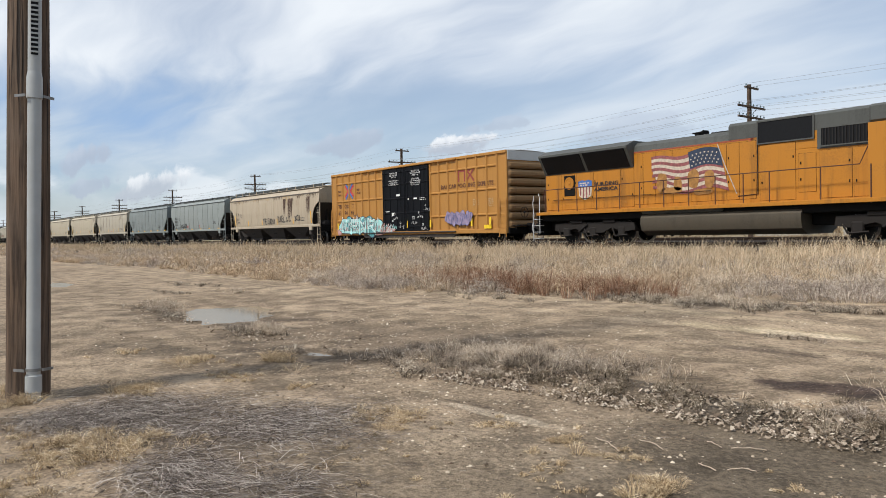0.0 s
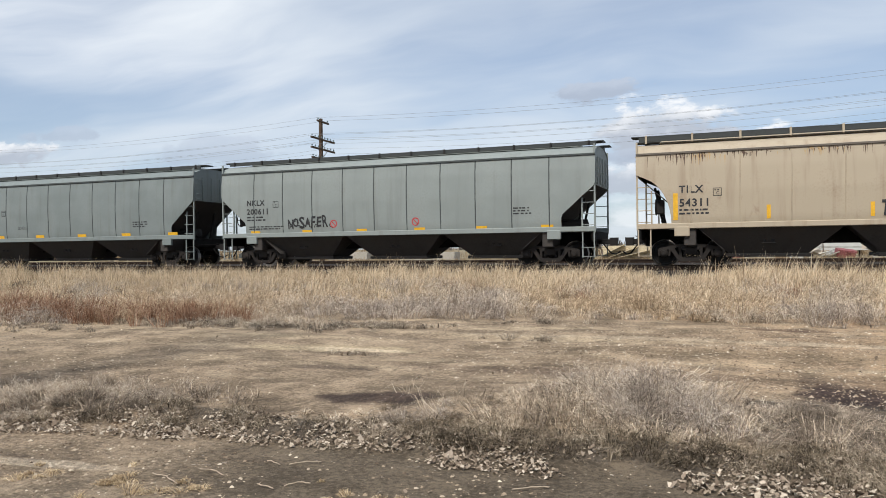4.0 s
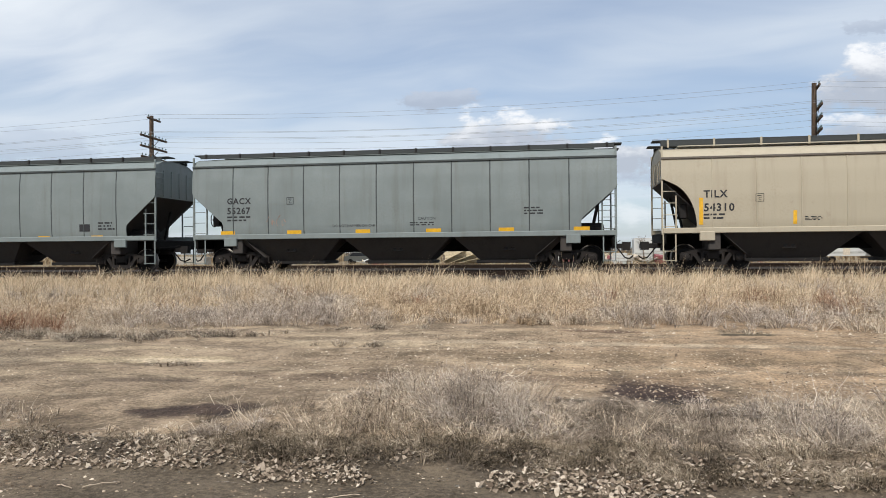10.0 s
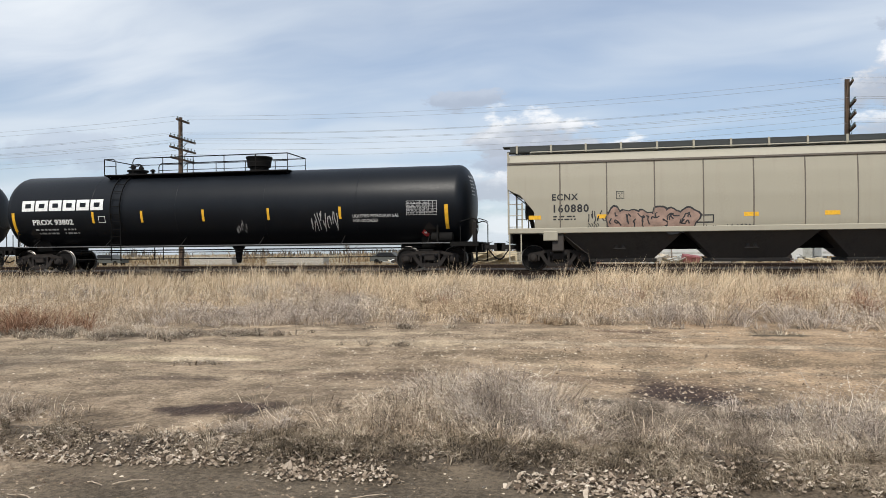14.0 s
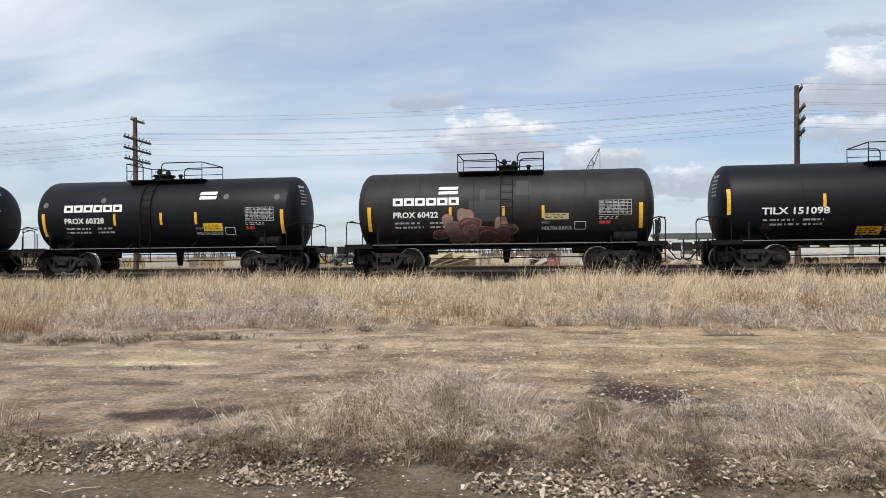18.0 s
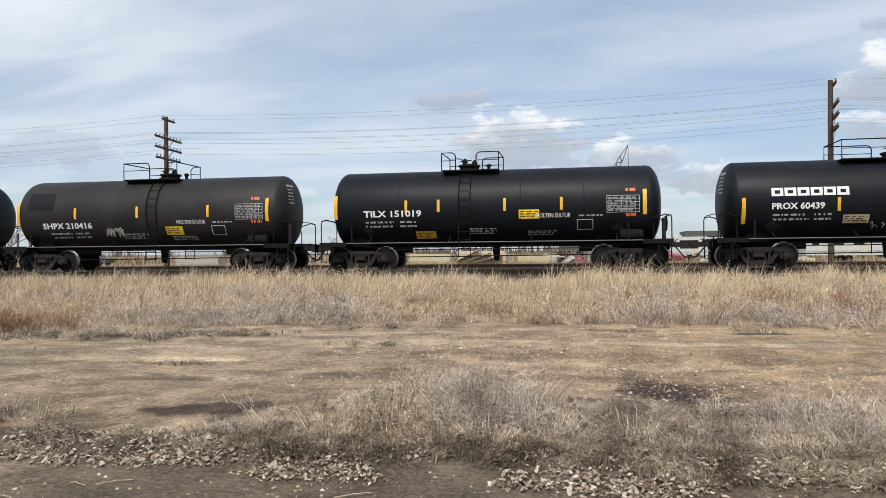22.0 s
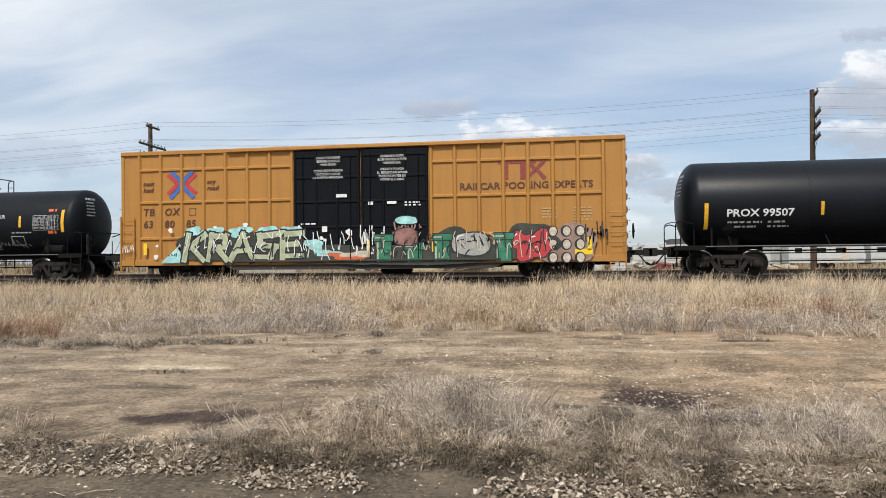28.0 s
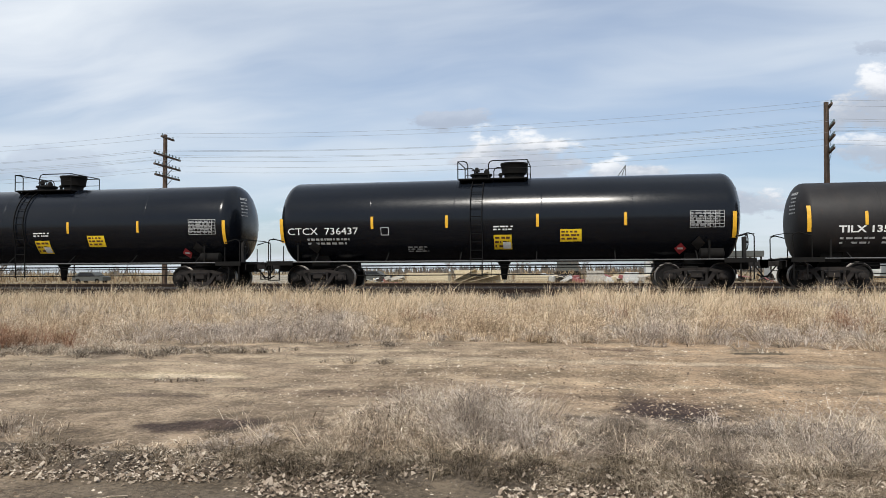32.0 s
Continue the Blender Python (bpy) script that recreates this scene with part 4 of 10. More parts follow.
def hoppers():
    # tan car with a long black tag
    c, s, hl = hopper_car(-67.35, -49.83, "round", M_TAN2, "tan covered hopper car with rust streaks and black graffiti lettering", seams=11, roof_posts=12)
    marks(c, s, -hl + 1.42, 2.13, "TILX", "54311", M_BLACKL, 0.24, 0.46)
    plate_c(c, -hl + 2.5, 2.45, s, M_BLACKL)
    reflectors(c, s, [-hl + 1.3, hl - 1.35], 1.67, 2.58, 0.15)
    reflectors(c, s, [-hl + 4.2 + 2.97 * k for k in range(4)], 1.66, 2.11, 0.12)
    for wd, a, b, z, q in (("THE", 7.4, 8.15, 1.68, 0.5), ("EBONY", 8.3, 9.75, 1.72, 0.42), ("DUKES.", 10.25, 11.75, 1.82, 0.48), ("G.C.", 11.85, 12.85, 1.86, 0.42), ("2022", 13.4, 14.35, 1.92, 0.40)):
        scrawl_text(c, wd, -hl + a, -hl + b, z, q, M_BLACKL, s, len(wd))
    bars(c, hl - 3.3, hl - 2.3, 1.85, 2.15, 3, M_BLACKL, s, 5)
    streaks(c, s, [-hl + 12.5, -hl + 12.85, -hl + 15.75, -hl + 11.6], 3.72, [2.0, 1.7, 1.6, 1.5], 0.17, M_STREAK, 3, 80)
    streaks(c, s, [-hl + 1.4, -hl + 3.4, -hl + 6.2, -hl + 10.3, -hl + 14.2, -hl + 16.2], 3.95, [0.5, 0.3, 0.35, 0.4, 0.45, 0.5], 0.8, M_STREAK, 13, 40)
    streaks(c, s, [-hl + 2.2, -hl + 5.5, -hl + 8.4, -hl + 11.9], 3.93, [0.5, 0.35, 0.3, 0.9], 0.5, M_OCHRE, 9)
    # pale green cars
    c, s, hl = hopper_car(-84.69, -68.75, "angle", M_GRN, "pale grey-green covered hopper car with a small black tag", pitch=4.2, seams=11, h=(1.36, 4.08, 4.50), roof_posts=0)
    marks(c, s, -hl + 1.3, 2.32, "NKLX", "200611", M_BLACKL)
    plate_c(c, -hl + 2.6, 2.58, s, M_BLACKL)
    scrawl_text(c, "NOSAFER", -hl + 3.3, -hl + 5.2, 1.72, 0.40, M_BLACKL, s, 4)
    scrawl(c, -hl + 3.3, -hl + 5.4, 1.68, 2.1, M_BLACKL, s, 4, 6, 0.03)
    for x in (-hl + 5.45, hl - 6.9):
        ring = Mesh()
        k = 18
        stroke(ring, [(x + 0.14 * math.cos(2 * math.pi * i / k), 1.85 + 0.14 * math.sin(2 * math.pi * i / k)) for i in range(k + 1)], 0.04, s)
        stroke(ring, [(x - 0.1, 1.95), (x + 0.1, 1.75)], 0.04, s)
        part("round_mark", ring, M_RED, c, "red and white round mark")
    reflectors(c, s, [-hl + 1.7 + 2.5 * k for k in range(6)], 1.53, 1.62, 0.45)
    bars(c, -hl + 1.4, -hl + 3.1, 1.66, 1.84, 2, M_BLACKL, s, 2)
    bars(c, hl - 3.0, hl - 2.2, 2.0, 2.3, 3, M_BLACKL, s, 7)
    c, s, hl = hopper_car(-101.9, -86.18, "angle", M_GRN2, "grey-green covered hopper car with yellow sill marks", pitch=4.1, seams=11, h=(1.36, 4.08, 4.50))
    marks(c, s, -hl + 1.45, 2.30, "GACX", "55252", M_BLACKL)
    plate_c(c, -hl + 4.1, 2.62, s, M_BLACKL)
    reflectors(c, s, [-hl + 1.3 + 2.65 * k for k in range(6)], 1.53, 1.66, 0.52)
    bars(c, -hl + 5.2, -hl + 5.8, 1.95, 2.1, 3, M_BLACKL, s, 2)
    bars(c, hl - 3.4, hl - 2.5, 1.9, 2.2, 3, M_BLACKL, s, 9)
    # warm grey car with a square emblem
    c, s, hl = hopper_car(-119.45, -103.24, "step", M_CAI, "warm grey covered hopper car with a dark emblem", pitch=4.2, seams=9, h=(1.42, 3.98, 4.42), roof_posts=11)
    marks(c, s, -hl + 1.75, 2.25, "CAIX", "541176", M_BLACKL)
    plate_c(c, -hl + 3.55, 2.55, s, M_BLACKL)
    em = Mesh()
    for a, b, z0, z1 in ((0, 0.10, 3.35, 3.85), (0, 0.32, 3.75, 3.85), (0.38, 0.48, 3.35, 3.85), (0.38, 0.60, 3.35, 3.43), (0.70, 0.80, 3.35, 3.85)):
        panel(em, hl - 3.45 + a, hl - 3.45 + b, z0, z1, s, 0.007, 0.0)
    part("emblem", em, M_BRL, c, "dark square emblem")
    reflectors(c, s, [-hl + 1.0, hl - 1.35], 1.70, 2.55, 0.14)
    reflectors(c, s, [-hl + 3.7 + 2.7 * k for k in range(4)], 1.66, 2.08, 0.12)
    bars(c, hl - 3.3, hl - 2.1, 1.85, 2.15, 3, M_BLACKL, s, 5)
    bars(c, -hl + 7.6, -hl + 8.6, 1.7, 1.8, 2, M_ORANGE, s, 6)
    # two tan cars
    c, s, hl = hopper_car(-138.34, -120.8, "round", M_TAN, "tan covered hopper car with a small dark tag", seams=12, roof_posts=12)
    marks(c, s, -hl + 1.40, 2.13, "TILX", "54342", M_BLACKL, 0.24, 0.46)
    plate_c(c, -hl + 3.0, 2.42, s, M_BLACKL)
    reflectors(c, s, [-hl + 1.28, hl - 1.4], 1.67, 2.58, 0.15)
    reflectors(c, s, [-hl + 4.3 + 2.97 * k for k in range(4)], 1.66, 2.11, 0.12)
    scrawl(c, hl - 1.5, hl - 0.6, 3.35, 3.75, M_BLACKL, s, 9, 7, 0.03)
    bars(c, hl - 3.0, hl - 2.0, 1.85, 2.12, 3, M_BLACKL, s, 5)
    patch(c, "data_plate", hl - 3.9, hl - 3.45, 1.78, 2.06, M_BLACKL, s)
    streaks(c, s, [-hl + 2.0, -hl + 6.5, -hl + 11.0, hl - 1.5], 3.9, [0.45, 0.35, 0.4, 0.4], 0.9, M_STREAK, 6)
    c, s, hl = hopper_car(-157.35, -139.8, "round", M_TAN, "tan covered hopper car with ochre stains", seams=12, roof_posts=12)
    marks(c, s, -hl + 1.38, 2.13, "TILX", "54310", M_BLACKL, 0.24, 0.46)
    plate_c(c, -hl + 3.05, 2.42, s, M_BLACKL)
    reflectors(c, s, [-hl + 1.3, hl - 1.34], 1.67, 2.58, 0.13)
    reflectors(c, s, [-hl + 4.3 + 2.97 * k for k in range(4)], 1.66, 2.11, 0.12)
    streaks(c, s, [-hl + 9.65, -hl + 12.3, -hl + 14.3, -hl + 14.9], 2.9, [0.6, 0.55, 0.7, 0.6], 0.32, M_OCHRE, 8)
    streaks(c, s, [-hl + 10.7, -hl + 12.2], 3.95, [0.4, 0.6], 0.35, M_STREAK, 2)
    patch(c, "data_plate", hl - 3.7, hl - 3.3, 1.80, 2.06, M_BLACKL, s)
    bars(c, hl - 2.85, hl - 2.0, 1.85, 2.15, 3, M_BLACKL, s, 5)
    for k in range(4):
        bars(c, -hl + 4.6 + 2.6 * k, -hl + 5.2 + 2.6 * k, 1.76, 1.92, 3, M_BLACKL, s, k)
    # green grey again
    c, s, hl = hopper_car(-174.54, -158.83, "angle", M_GRN2, "grey-green covered hopper car with yellow sill marks and a faint tag", pitch=4.1, seams=11, h=(1.36, 4.08, 4.50))
    marks(c, s, -hl + 1.4, 2.30, "GACX", "55267", M_BLACKL)
    plate_c(c, -hl + 3.75, 2.62, s, M_BLACKL)
    reflectors(c, s, [-hl + 1.4 + 2.62 * k for k in range(6)], 1.53, 1.66, 0.55)
    scrawl(c, -hl + 2.95, -hl + 3.75, 1.75, 2.25, M_MAUVE, s, 5, 7, 0.02)
    letter(c, "DO NOT HAMMER ON CAR", -hl + 5.5, 1.76, 0.09, M_BLACKL, s)
    letter(c, "CAUTION", -hl + 8.7, 1.98, 0.10, M_BLACKL, s)
    bars(c, -hl + 8.4, -hl + 9.5, 1.76, 1.92, 2, M_BLACKL, s, 4)
    bars(c, hl - 3.2, hl - 2.5, 2.1, 2.4, 3, M_BLACKL, s, 9)
    c, s, hl = hopper_car(-191.79, -176.07, "angle", M_GRN2, "grey-green covered hopper car with faded patches", pitch=4.15, seams=11, h=(1.36, 4.08, 4.50))
    marks(c, s, -hl + 1.65, 2.22, "FURX", "854912", M_BLACKL)
    plate_c(c, -hl + 3.6, 2.58, s, M_BLACKL)
    reflectors(c, s, [-hl + 1.85 + 2.28 * k for k in range(6)], 1.44, 1.56, 0.5)
    patch(c, "data_plate", hl - 3.2, hl - 2.75, 1.72, 2.0, M_BLACKL, s)
    bars(c, hl - 2.4, hl - 1.7, 1.75, 2.1, 3, M_BLACKL, s, 9)
    for k, x in enumerate((6.6, 7.5, 8.3)):
        piece(c, -hl + x, -hl + x + 0.5, 1.72, 1.86, M_GREYS, M_DIMW, s, k, 1, edge=0.02)
    # grey beige pair
    for left, right, num in ((-209.89, -193.29, "160896"), (-227.76, -211.33, "160880")):
        tag = num == "160880"
        c, s, hl = hopper_car(left, right, "step", M_ECN, "grey-beige covered hopper car" + (" with brown bubble graffiti" if tag else " with yellow reflector strips"), pitch=4.35, seams=10, h=(1.45, 3.90, 4.36), roof_posts=14)
        letter(c, "ECNX", -hl + 1.55, 2.58, 0.215, M_BLACKL, s, space=1.15, bold=0.008)
        letter(c, num, -hl + 1.55, 2.16, 0.265, M_BLACKL, s, space=1.15, bold=0.01)
        bars(c, -hl + 1.6, -hl + 2.5, 1.86, 2.06, 2, M_BLACKL, s, 3)
        plate_c(c, -hl + 3.75, 2.58, s, M_BLACKL)
        for x, w in ((0.95, 0.42), (3.3, 0.4), (5.9, 0.5), (8.1, 0.46), (10.6, 0.46), (hl * 2 - 1.1, 0.45)):
            patch(c, "reflector", -hl + x - 0.2, -hl + x + w - 0.2, 1.92, 2.06 if x < hl * 2 - 2 else 2.24, M_REFL, s, label="yellow reflective strip")
        bars(c, hl - 3.1, hl - 2.2, 1.95, 2.25, 3, M_BLACKL, s, 2)
        if tag:
            piece(c, -hl + 3.5, -hl + 6.35, 1.49, 2.22, M_MAUVE, M_BLACKL, s, 21, 6, edge=0.055, rough=0.35)
            scrawl(c, -hl + 3.6, -hl + 6.2, 1.6, 2.1, M_BLACKL, lambda z: s(z) - 0.013, 22, 10, 0.04)
            scrawl(c, -hl + 2.8, -hl + 3.45, 1.75, 2.2, M_BLACKL, s, 31, 7, 0.035)
            frame_box(c, -hl + 6.4, -hl + 6.95, 1.72, 2.0, M_BLACKL, s, 0.04)
            letter(c, "2020", -hl + 2.75, 1.62, 0.14, M_BLACKL, s, shear=0.2)
            scrawl(c, -hl + 6.45, -hl + 8.6, 1.49, 1.68, M_BLACKL, s, 33, 22, 0.026)


hoppers()


# tank cars
def tank_car(left, right, r, zc, mat, label, plat=(-1.1, 1.1), top_x=0.0, bonnet=None):
    """plat: the ends of the top platform; top_x: the ladder and the manway; bonnet: the valve housing's place."""
    L = right - left
    hl = L / 2
    big = r > 1.42
    car = vehicle("tank_car", left, right, label, "tank car", "cars of the freight train")

    def surf(z):
        return -math.sqrt(max(r * r - (z - zc) ** 2, 0.05))

    head = 0.62 if big else 0.50
    cyl = hl - head
    prof = [(-hl, 0.02)]
    for k in range(1, 9):
        a = math.pi / 2 * k / 8
        prof.append((-cyl - head * math.cos(a), r * math.sin(a) ** 0.85))
    prof += [(-cyl * 0.5, r), (0.0, r)]
    prof += [(-a, b) for a, b in prof[:-1][::-1]]
    part("tank_shell", Mesh().lathe(prof, "x", (0, 0, zc), 56), mat, car, smooth=35)
    # weld bands round the shell
    for k in range(1, 5):
        x = -cyl + 2 * cyl * k / 5
        part("weld_band", Mesh().lathe([(x - 0.02, r - 0.002), (x - 0.012, r + 0.006), (x + 0.012, r + 0.006), (x + 0.02, r - 0.002)], "x", (0, 0, zc), 56, caps=False), mat, car, smooth=60)
    inset = 1.6 if big else 1.15
    deck = 1.12
    for s in (-1, 1):
        # stub sill, saddle, end platform, rails
        a, b = sorted((s * (hl + 0.30), s * (hl - 2.9)))
        part("stub_sill", Mesh().box(a, b, -0.24, 0.24, 0.78, 1.12, 0.02), M_UNDER, car)
        a, b = sorted((s * (hl - inset - 0.35), s * (hl - inset + 0.35)))
        sad = Mesh().prism_x([(-0.75, deck - 0.1), (-0.24, 0.72), (0.24, 0.72), (0.75, deck - 0.1), (0.95, zc - r * 0.72), (0, zc - r + 0.02), (-0.95, zc - r * 0.72)], a, b)
        part("saddle", sad, M_UNDER, car)
        a, b = sorted((s * (hl + 0.28), s * (hl - 0.75)))
        pl = Mesh().box(a, b, -1.50, 1.50, deck, deck + 0.05, 0.01)
        pl.box(a, b, -1.52, -1.47, deck - 0.10, deck + 0.06)
        pl.box(a, b, 1.47, 1.52, deck - 0.10, deck + 0.06)
        part("end_platform", pl, M_UNDER, car)
        for t in (-1, 1):
            x0, x1 = s * (hl + 0.22), s * (hl - 0.38)
            hr = Mesh().tube([(x0, t * 1.46, deck), (x0, t * 1.46, deck + 0.78), (x0 - s * 0.05, t * 1.46, deck + 0.86), (x0 - s * 0.20, t * 1.46, deck + 0.90), (x1, t * 1.44, deck + 0.78)], 0.02, 6)
            part("end_handrail", hr, M_UNDER, car, smooth=50)
            part("rail_post", Mesh().tube([(x1, t * 1.46, deck - 0.05), (x1, t * 1.46, deck + 0.62)], 0.02, 6), M_UNDER, car)
            st = Mesh()
            for x in (s * (hl + 0.20), s * (hl - 0.22)):
                st.beam((x, t * 1.48, 0.45), (x, t * 1.48, deck), 0.045, 0.02, up=(0, 1, 0))
            a, b = sorted((s * (hl + 0.20), s * (hl - 0.22)))
            for z in (0.46, 0.74):
                st.box(a, b, t * 1.48 - 0.04, t * 1.48 + 0.04, z - 0.012, z + 0.012)
            part("sill_step", st, M_UNDER, car)
        part("cross_rail", Mesh().tube([(s * (hl + 0.22), -1.46, deck + 0.86), (s * (hl + 0.24), -0.8, deck + 0.9), (s * (hl + 0.24), 0.8, deck + 0.9), (s * (hl + 0.22), 1.46, deck + 0.86)], 0.016, 6), M_UNDER, car, smooth=50)
        coupler(car, s * (hl + 0.25), s)
    # walkway rail along the flanks
    for t in (-1, 1):
        w = Mesh()
        w.tube([(-hl + 0.5, t * 1.47, deck + 0.02), (hl - 0.5, t * 1.47, deck + 0.02)], 0.022, 6)
        part("side_rail", w, M_RAILG, car, "grey walkway rail, paled for its edge highlight")
        k = 6 if big else 4
        for i in range(k):
            x = (-hl + 1.6) + (L - 3.2) * i / (k - 1)
            part("rail_bracket", Mesh().beam((x, t * 1.47, deck), (x, t * 0.9, zc - r * 0.72), 0.04, 0.03), M_UNDER, car)
        w = Mesh().tube([(-hl + 1.4, t * 1.35, deck - 0.13), (hl - 1.4, t * 1.35, deck - 0.13)], 0.016, 5)
        w.tube([(-hl + 1.9, t * 1.10, deck - 0.22), (hl - 1.9, t * 1.10, deck - 0.22)], 0.014, 5)
        part("grab_rail", w, M_UNDER, car)
        part("placard_post", Mesh().box(-hl + 0.92, -hl + 0.98, t * 1.46 - 0.02, t * 1.46 + 0.02, deck, deck + 0.66), M_UNDER, car)
        part("placard_post", Mesh().box(hl - 1.25, hl - 1.19, t * 1.46 - 0.02, t * 1.46 + 0.02, deck, deck + 0.66), M_UNDER, car)
    # brake gear
    part("brake_cylinder", Mesh().lathe([(-0.42, 0.06), (-0.38, 0.19), (0.38, 0.19), (0.42, 0.06)], "x", (hl - 1.1, -1.15, deck + 0.22), 14), M_UNDER, car, smooth=40)
    part("valve_box", Mesh().box(hl - 2.0, hl - 1.5, -0.9, -0.5, 0.62, 0.92, 0.03), M_UNDER, car)
    part("brake_rod", Mesh().tube([(-hl + 2.4, -0.6, 0.62), (hl - 2.4, -0.6, 0.66)], 0.02, 5), M_UNDER, car)
    part("bottom_outlet", Mesh().lathe([(0.45, 0.09), (0.62, 0.12), (0.95, 0.15), (zc - r + 0.05, 0.30)], "z", (0.1, 0, 0), 14), M_UNDER, car, smooth=40)
    hand_brake(car, hl + 0.12, -0.75, deck + 0.62, M_IRON)
    part("brake_stand", Mesh().box(hl - 0.02, hl + 0.10, -0.85, -0.65, deck, deck + 0.8, 0.02), M_IRON, car)
    # side ladders that follow the shell
    for t in (-1, 1):
        ld = Mesh()
        ang = [-0.55 + (1.42 + 0.55) * k / 11 for k in range(12)]
        pts = [(t * (r + 0.07) * math.cos(a), zc + (r + 0.07) * math.sin(a)) for a in ang]
        pts[0] = (t * 1.49, deck - 0.55)
        pts.insert(1, (t * 1.49, deck + 0.25))
        for x in (top_x - 0.21, top_x + 0.21):
            for p, q in zip(pts, pts[1:]):
                ld.beam((x, p[0], p[1]), (x, q[0], q[1]), 0.05, 0.02, up=(1, 0, 0))
        z = deck - 0.5
        while z < zc + r * 0.86:
            y = 1.49 if z < zc - 0.55 * r else math.sqrt(max((r + 0.07) ** 2 - (z - zc) ** 2, 0))
            if z < zc:
                y = max(y, 1.49 if z < deck + 0.25 else y)
            ld.tube([(top_x - 0.21, t * y, z), (top_x + 0.21, t * y, z)], 0.013, 5)
            z += 0.30
        part("side_ladder", ld, M_UNDER, car)
    # top works
    zt = zc + r
    x0, x1 = plat
    gap0, gap1 = top_x - 0.38, top_x + 0.38
    deckm = Mesh()
    for t in (-1, 1):
        deckm.box(x0, x1, t * 0.68 - 0.26, t * 0.68 + 0.26, zt - 0.10, zt - 0.05, 0.01)
        for x in (x0 + 0.1, (x0 + x1) / 2, x1 - 0.1):
            deckm.beam((x, t * 0.9, zt - 0.08), (x, t * 0.62, zt - 0.2), 0.05, 0.05)
    part("top_platform", deckm, M_UNDER, car, "black steel top platform")
    hgt = 0.58
    for a, b in ((x0, gap0), (gap1, x1)):
        if b - a < 0.25:
            continue
        for t in (-1, 1):
            rail = Mesh()
            y = t * 0.92
            inner, outer = (b, a) if a == x0 else (a, b)
            d = 1 if outer > inner else -1
            rail.tube([(inner, y, zt - 0.08), (inner, y, zt + hgt - 0.14), (inner + d * 0.05, y, zt + hgt - 0.04), (inner + d * 0.14, y, zt + hgt), (outer, y, zt + hgt), (outer, y, zt - 0.08)], 0.021, 6)
            k = max(1, int((b - a) / 1.2))
            for i in range(1, k):
                xx = a + (b - a) * i / k
                rail.tube([(xx, y, zt - 0.08), (xx, y, zt + hgt)], 0.017, 5)
            rail.tube([(a, y, zt + hgt * 0.5), (b, y, zt + hgt * 0.5)], 0.014, 5)
            part("top_handrail", rail, M_UNDER, car, "bent black pipe handrail", smooth=50)
    for x in (x0, x1):
        part("top_cross_rail", Mesh().tube([(x, -0.92, zt + hgt), (x, 0.92, zt + hgt)], 0.021, 6), M_UNDER, car)
    man = Mesh().lathe([(zt - 0.1, 0.36), (zt + 0.12, 0.36), (zt + 0.14, 0.42), (zt + 0.20, 0.42), (zt + 0.24, 0.22), (zt + 0.25, 0.02)], "z", (top_x, 0, 0), 20)
    part("manway", man, M_UNDER, car, "bolted manway on top of the tank", smooth=40)
    v = Mesh()
    for k, (x, h) in enumerate(((-0.15, 0.45), (0.22, 0.38), (0.75, 0.22))):
        v.lathe([(zt, 0.06), (zt + h * 0.6, 0.06), (zt + h * 0.62, 0.11), (zt + h * 0.8, 0.10), (zt + h, 0.05)], "z", (top_x + x, -0.1, 0), 10)
    v.tube([(top_x - 0.35, -0.1, zt + 0.34), (top_x + 0.1, -0.1, zt + 0.38)], 0.02, 5)
    part("valves", v, M_UNDER, car, smooth=40)
    if bonnet is not None:
        bx = bonnet
        bon = Mesh().lathe([(zt - 0.1, 0.36), (zt + 0.14, 0.38), (zt + 0.18, 0.46), (zt + 0.50, 0.50), (zt + 0.53, 0.53), (zt + 0.58, 0.52), (zt + 0.60, 0.1)], "z", (bx, 0, 0), 20)
        part("valve_bonnet", bon, M_UNDER, car, "round black valve housing", smooth=40)
    # small stencils on the heads
    rs = random.Random(int(abs(left)))
    for s in (-1, 1):
        mb = Mesh()
        for j in range(6):
            z = zc + 0.95 - 0.13 * j
            y = -0.62 - 0.02 * j
            while y < (-0.30 if j else -0.2):
                wd = rs.uniform(0.05, 0.13)
                q = [(a, b) for b in (z, z + (0.09 if j == 0 else 0.05)) for a in (y, y + wd)]
                at = [(s * (cyl + head * math.sqrt(max(0.0, 1 - ((a * a + (b - zc) ** 2) ** 0.5 / r) ** (2 / 0.85))) + 0.012), a, b) for a, b in q]
                mb.add(at, [(0, 1, 3, 2)])
                y += wd + 0.03
        tagged(part("head_stencil", mb, M_DIMW, car, "small white stencils on the tank head"), kind="stuff")
        a, b = sorted((s * (hl - 1.75), s * (hl - 1.35)))
        part("placard_holder", Mesh().add([((a + b) / 2 + 0.24 * u, surf(zc - r * 0.62 + 0.24 * v) - 0.05, zc - r * 0.62 + 0.24 * v) for u, v in ((-1, 0), (0, -1), (1, 0), (0, 1))], [(0, 1, 2, 3)]), M_IRON, car, "dark diamond placard holder")
    truck(car, -hl + inset)
    truck(car, hl - inset)
    return car, surf, hl


def tank_marks(c, s, hl, x, z, text, width, big=0.2, mat=None, two=True, split=1.35):
    mat = mat or M_WHITE
    letter_w(c, text, x, z, big, width, mat, s, label="reporting mark", bold=0.008)
    bars(c, x + 0.05, x + split - 0.1, z - 0.42, z - 0.12, 2, M_DIMW, s, int(abs(z * 100) + len(text)), fill=0.42)
    if two:
        bars(c, x + split, x + split + 0.7, z - 0.42, z - 0.12, 2, M_DIMW, s, int(abs(x * 10)), fill=0.42)


